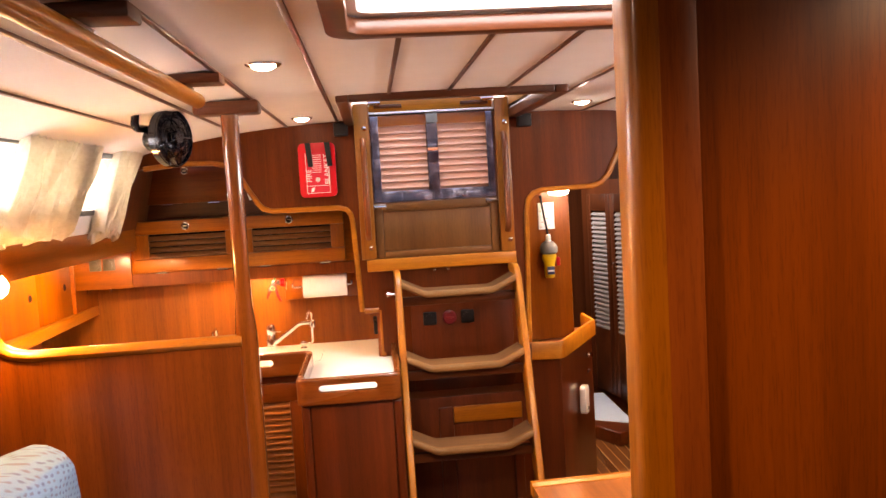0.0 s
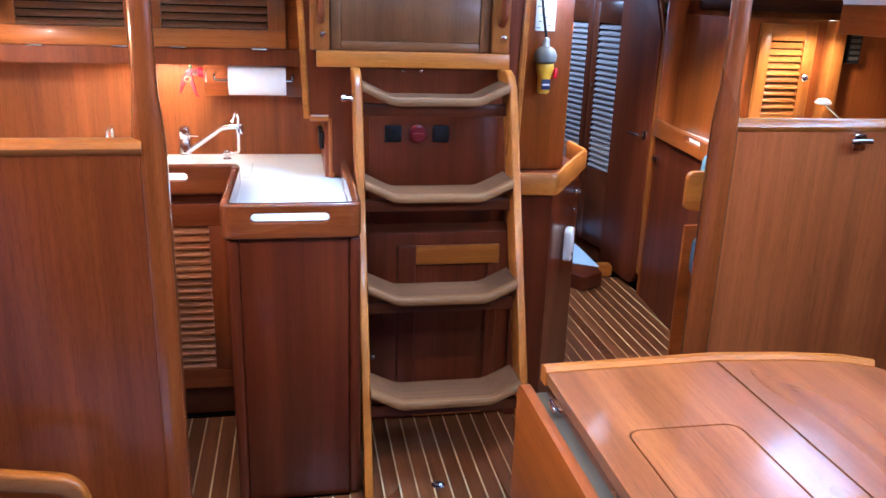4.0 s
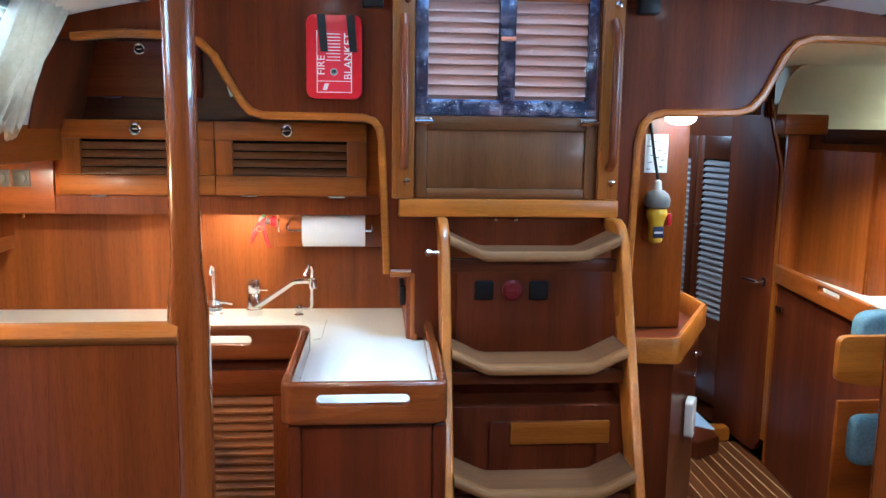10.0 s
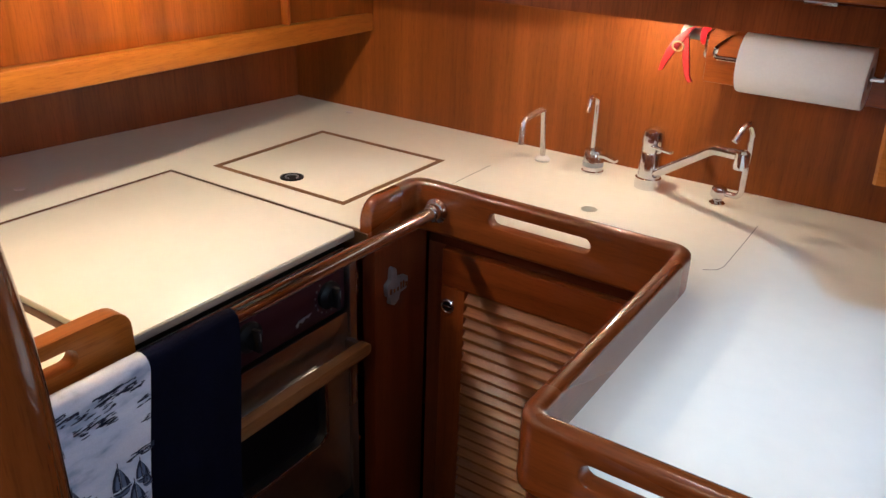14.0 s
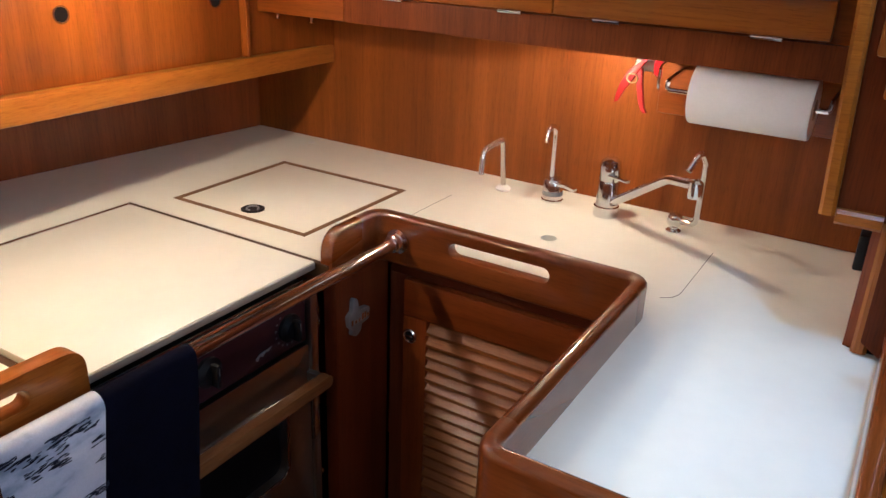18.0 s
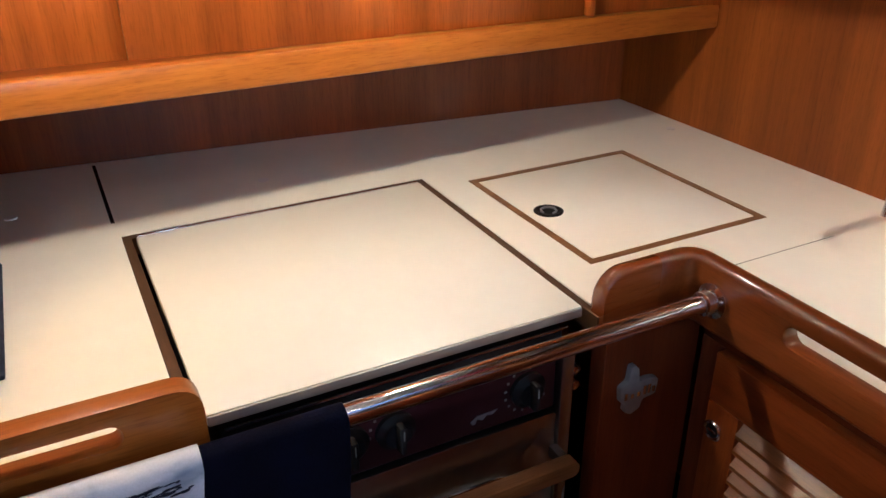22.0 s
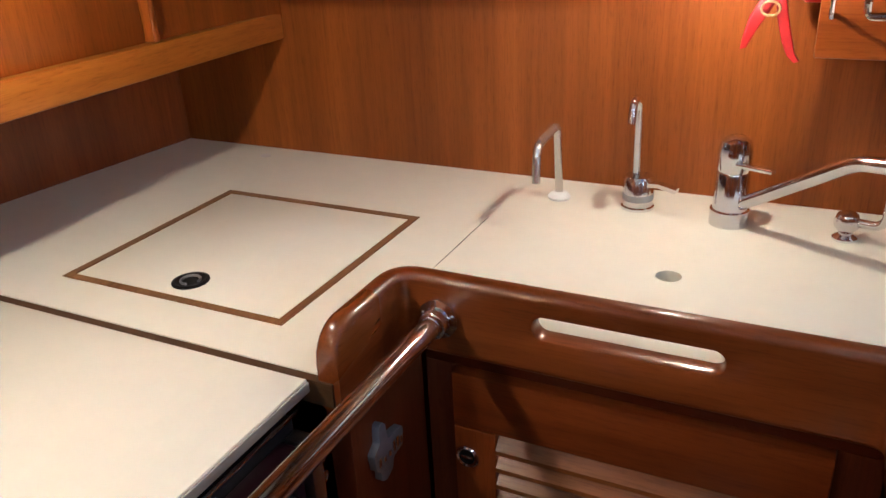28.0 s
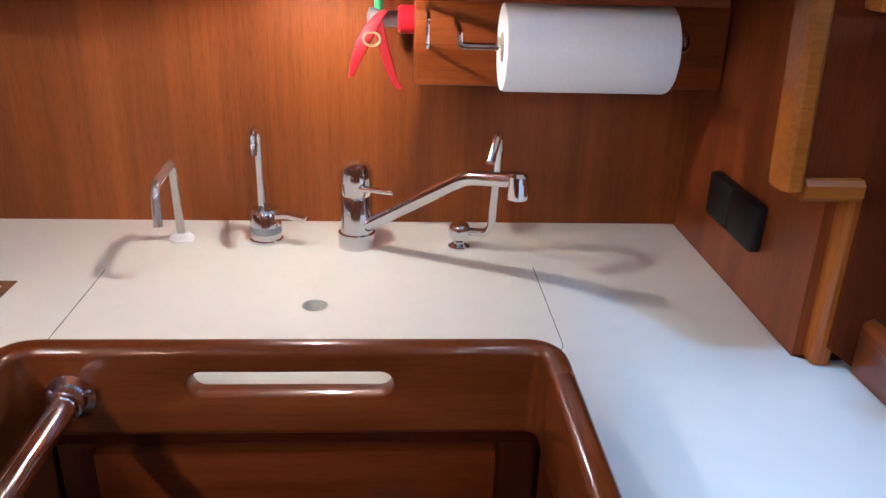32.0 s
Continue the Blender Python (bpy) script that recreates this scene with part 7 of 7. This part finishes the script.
# louvred locker doors and the open aft cabin door
ANG = math.degrees(math.atan2(5.263 - 5.486, 1.277 - 1.236))
LM = pose(1.158, 5.910, 0, 0, 0, ANG)
ld = thing("louvred_locker", "dark mahogany locker with pale louvred doors in the aft cabin", "locker", (1.2, 5.5, 0))
slanted(LM, "carcass", B(-0.10, 0.84, 0.022, 0.052, 0.0, 1.62, bev=0), DARKZ, ld)
LOUV = plain("pale_louvre", (0.36, 0.32, 0.30), 0.4, 0, 0.1)
for k, (u0, u1) in enumerate(((0.03, 0.375), (0.378, 0.73))):
    slanted(LM, "frame_side", B(u0, u0 + 0.060, -0.002, 0.021, 0.10, 1.50, bev=0.003), DARKZ, ld)
    slanted(LM, "frame_side", B(u1 - 0.060, u1, -0.002, 0.021, 0.10, 1.50, bev=0.003), DARKZ, ld)
    slanted(LM, "frame_top", B(u0 + 0.0605, u1 - 0.0605, -0.002, 0.021, 1.382, 1.50, bev=0.003), DARKX, ld)
    slanted(LM, "frame_bottom", B(u0 + 0.0605, u1 - 0.0605, -0.002, 0.021, 0.10, 0.553, bev=0.003), DARKX, ld)
    for i in range(26):
        z = 0.557 + i * 0.0317
        bm = bmesh.new()
        plate(bm, [(-0.001, z), (0.004, z - 0.001), (0.018, z + 0.022), (0.018, z + 0.027), (-0.001, z + 0.008)], [], "x", u0 + 0.0605, u1 - 0.0605)
        slanted(LM, "slat", bm, LOUV, ld)
bm = bmesh.new()
lathe(bm, [(0.008, 0), (0.006, -0.01), (0.011, -0.02), (0.004, -0.024)], (0.408, -0.002, 1.03), "y", 12)
slanted(LM, "knob", bm, CHROME, ld)
ad = thing("door_1", "dark mahogany aft cabin door standing open with pale edging", "door", (1.2, 4.8, 0), kind="structure")
DM = pose(1.270, 5.240, 0, 0, 0, math.degrees(math.atan2(4.789 - 5.240, 1.296 - 1.270)))
door_pts = rounded([(0.0, 0.03), (0.40, 0.03), (0.448, 0.10), (0.446, 1.36), (0.30, 1.66), (0.0, 1.66)], [0, 0.05, 0.05, 0.03, 0, 0], 5)
bm = bmesh.new()
plate(bm, door_pts, [], "y", 0.0, 0.026, 0.002)
slanted(DM, "panel", bm, wood("door_mahogany", (0.190, 0.042, 0.010), (0.105, 0.022, 0.006), "z", 0.5, 0.0, spec=0.12), ad)
bm = bmesh.new()
sweep(bm, [(0.453, 0.013, 0.11), (0.4505, 0.013, 1.36), (0.304, 0.013, 1.665)], rect(-0.018, 0.018, -0.006, 0.006, 0.004, 3), up=(0, 1, 0))
slanted(DM, "door_edge", bm, TZ, ad, "pale teak door edging")
bm = bmesh.new()
tube(bm, rounded([(0.395, 0.0, 0.845), (0.395, -0.045, 0.845), (0.30, -0.050, 0.845)], 0.012, 4, False), 0.008, 10)
slanted(DM, "door_handle", bm, CHROME, ad, "chrome lever handle")
bm = bmesh.new()
lathe(bm, [(0.024, 0.0), (0.024, -0.006), (0.016, -0.010)], (0.395, 0.0, 0.845), "y", 16)
slanted(DM, "rose", bm, CHROME, ad, "round chrome handle rose")
cl = thing("cabin_hook", "chrome cabin hook on the chart table front", "hook", (1.22, 4.70, 0.75))
part("plate", B(1.284, 1.297, 4.66, 4.72, 0.735, 0.765, bev=0.003), CHROME, cl)

# chart table with its fiddle
ct = thing("chart_table", "varnished chart table with a slotted fiddle and pale top", "table", (1.5, 4.2, 0.88))
bm = bmesh.new()
plate(bm, [(1.21, 3.79), (2.25, 3.79), (2.25, 4.735), (1.305, 4.735)], [], "z", 0.886, 0.905, 0.002)
part("top", bm, WHITE, ct, "pale laminate top")
bm = bmesh.new()
plate(bm, rect(3.90, 4.735, 0.862, 0.945), [rect(4.12, 4.30, 0.912, 0.934, 0.010, 4)], "x", 1.186, 1.212, 0.006, 3)
for v in bm.verts:
    v.co.x += 0.095 * (v.co.y - 3.90) / 0.835
part("side_fiddle", bm, VY, ct)
bm = bmesh.new()
sweep(bm, rounded([(1.199, 3.90, 0.9035), (1.199, 3.80, 0.9035), (1.32, 3.775, 0.9035), (2.25, 3.775, 0.9035)], 0.05, 5, False), [(-0.013, -0.041), (0.013, -0.041), (0.013, 0.030), (0.006, 0.041), (-0.006, 0.041), (-0.013, 0.030)], up=(0, 0, 1))
part("front_fiddle", bm, TX, ct)

# navigator's seat
ns = thing("nav_seat", "navigator's seat with a teak side fiddle and teal cushions", "seat", (1.1, 3.4, 0))
bm = bmesh.new()
plate(bm, rounded([(0.872, 0.80), (1.30, 0.74), (1.30, 0.87), (1.06, 0.935), (0.872, 0.935)], [0.02, 0, 0, 0.03, 0.03], 5), [rect(1.005, 1.045, 0.845, 0.868, 0.010, 4)], "y", 3.54, 3.565, 0.006, 3)
part("side_fiddle", bm, TX, ns, "pale teak seat side")
part("side_panel", B(0.885, 1.30, 3.545, 3.56, 0.0, 0.738, bev=0.002), VX, ns)
bm = bmesh.new()
pillow(bm, 1.12, 3.66, 0.90, 0.13, 0.045, 0.085, 0.45, 24, 12)
part("back_cushion", bm, CUSHION, ns, "teal back cushion")
for u, z in ((0.93, 0.63), (1.03, 0.56)):
    bm = bmesh.new()
    pillow(bm, u + 0.05, 3.515, z, 0.07, 0.028, 0.075, 0.4, 24, 12)
    part("cushion", bm, CUSHION, ns, "teal cushion")

# lit louvred locker on the far side
nl = thing("wall_locker", "orange-lit teak louvred locker door above the chart table", "locker", (1.65, 4.22, 1.2))
part("frame_side", B(1.482, 1.532, 4.21, 4.232, 0.98, 1.43, bev=0.003), TZ, nl)
part("frame_side", B(1.690, 1.745, 4.21, 4.232, 0.98, 1.43, bev=0.003), TZ, nl)
part("frame_top", B(1.5325, 1.6895, 4.21, 4.232, 1.36, 1.43, bev=0.003), TX, nl)
part("frame_bottom", B(1.5325, 1.6895, 4.21, 4.232, 0.98, 1.04, bev=0.003), TX, nl)
# black backing puts the locker's inner shade into colour
part("backing", B(1.484, 1.743, 4.2325, 4.238, 0.98, 1.43, bev=0), VOID, nl)
louvre(nl, 1.533, 1.689, 1.042, 1.358, 4.221, 11, TX, 0.018, 0.7)
ring_pull(nl, 1.716, 4.21, 1.205, r=0.016)
struct("wall_nav_locker", B(1.40, 2.3, 4.2385, 4.26, 0.906, 1.45, bev=0), VZ, "varnished locker front above the chart table")
struct("wall_nav_upright", B(1.80, 1.86, 4.17, 4.2380, 0.906, 1.45, bev=0.006), TZ, "teak upright beside the locker")
struct("wall_nav_return", B(1.39, 1.3995, 4.26, 4.76, 0.906, 1.45, bev=0), VZ, "varnished locker side")
rl = thing("reading_lamp", "white dish chart lamp on a thin stalk", "lamp", (1.75, 3.9, 0.9))
bm = bmesh.new()
tube(bm, [(1.86, 3.98, 0.905), (1.80, 3.97, 1.02), (1.645, 3.95, 1.13)], 0.004, 8)
part("stalk", bm, STEEL, rl)
bm = bmesh.new()
lathe(bm, [(0.030, -0.010), (0.034, -0.004), (0.026, 0.008), (0.008, 0.014)], (1.640, 3.95, 1.135), "z", 18)
part("shade", bm, WHITEP, rl)
# warm spot with no fitting, added to light the locker front
spot_lamp("nav_locker_fill", (1.66, 4.05, 1.42), (1.66, 4.1, 0), 8.0, 160, WARM, 0.02)
bx = thing("instrument_box", "small dark instrument with a grey display on the locker front", "instrument", (1.95, 4.23, 1.3))
part("case", B(1.90, 1.965, 4.205, 4.238, 1.27, 1.42, bev=0.004), BLACK, bx)
for k in range(5):
    part("display_bar", B(1.908, 1.957, 4.203, 4.2048, 1.285 + k * 0.025, 1.300 + k * 0.025, bev=0), SOCKET, bx)
hk = thing("partition_latch", "chrome latch on top of the partition", "latch", (1.0, 2.89, 1.16))
part("plate", B(0.985, 1.022, 2.884, 2.8995, 1.135, 1.180, bev=0.003), CHROME, hk)
bm = bmesh.new()
tube(bm, [(0.972, 2.880, 1.160), (1.035, 2.880, 1.160)], 0.007, 10)
part("bolt", bm, CHROME, hk)
single("folded_cloth", pillow(bmesh.new(), 2.06, 4.748, 1.584, 0.10, 0.045, 0.046, 0.7, 20, 10), CURTAIN, "folded cream cloth lying on the capping board", "cloth")

# aft cabin bunk seen past the pedestal
bk = thing("aft_step", "pale blue mat on a raised step in the aft cabin", "step mat", (0.85, 5.3, 0))
bm = bmesh.new()
plate(bm, [(0.88, 5.05), (1.015, 4.805), (1.15, 4.89), (1.185, 5.72), (0.88, 5.72)], [], "z", 0.0, 0.0875, 0.012, 3)
part("step", bm, REDX, bk, "dark varnished threshold step")
bm = bmesh.new()
plate(bm, [(0.90, 5.125), (0.991, 5.062), (1.158, 4.957), (1.175, 5.70), (0.90, 5.70)], [], "z", 0.088, 0.094, 0.002)
part("mat", bm, plain("pale_blue_sheet", (0.46, 0.60, 0.80), 0.9, 0, 0.08, 60), bk)
# cool fill lamp added without a window, to brighten the louvred locker
area_lamp("aft_cabin_fill", (0.72, 5.7, 1.75), (1.15, 5.5, 0.8), 4, 0.3, 0.3, (0.80, 0.90, 1.0))
# unseen fill lamp added to brighten the cream liner niche
area_lamp("quarter_berth_fill", (2.15, 4.87, 1.72), (1.3, 4.9, 1.70), 1.6, 0.12, 0.2, (1.0, 0.95, 0.8))

# unseen downlight added over the passage to brighten its floor
dl = thing("downlight", "small round downlight added out of view to light the passage", "downlight", (0.82, 4.00, 1.812), "ceiling downlights")
zz = 1.812
bm = bmesh.new()
lathe(bm, [(0.030, 0.002), (0.031, -0.004), (0.026, -0.008), (0.021, -0.006)], (0.82, 4.00, zz), "z", 20)
part("bezel", bm, CHROME, dl)
bm = bmesh.new()
lathe(bm, [(0.0195, 0.0), (0.0195, -0.0065), (0.012, -0.0085)], (0.82, 4.00, zz), "z", 16)
part("lens", bm, LED, dl)
spot_lamp("downlight_lamp", (0.82, 4.00, zz - 0.02), (0.82, 4.00, 0), 32, 115, (1.0, 0.86, 0.66), 0.02).data.spot_blend = 0.5
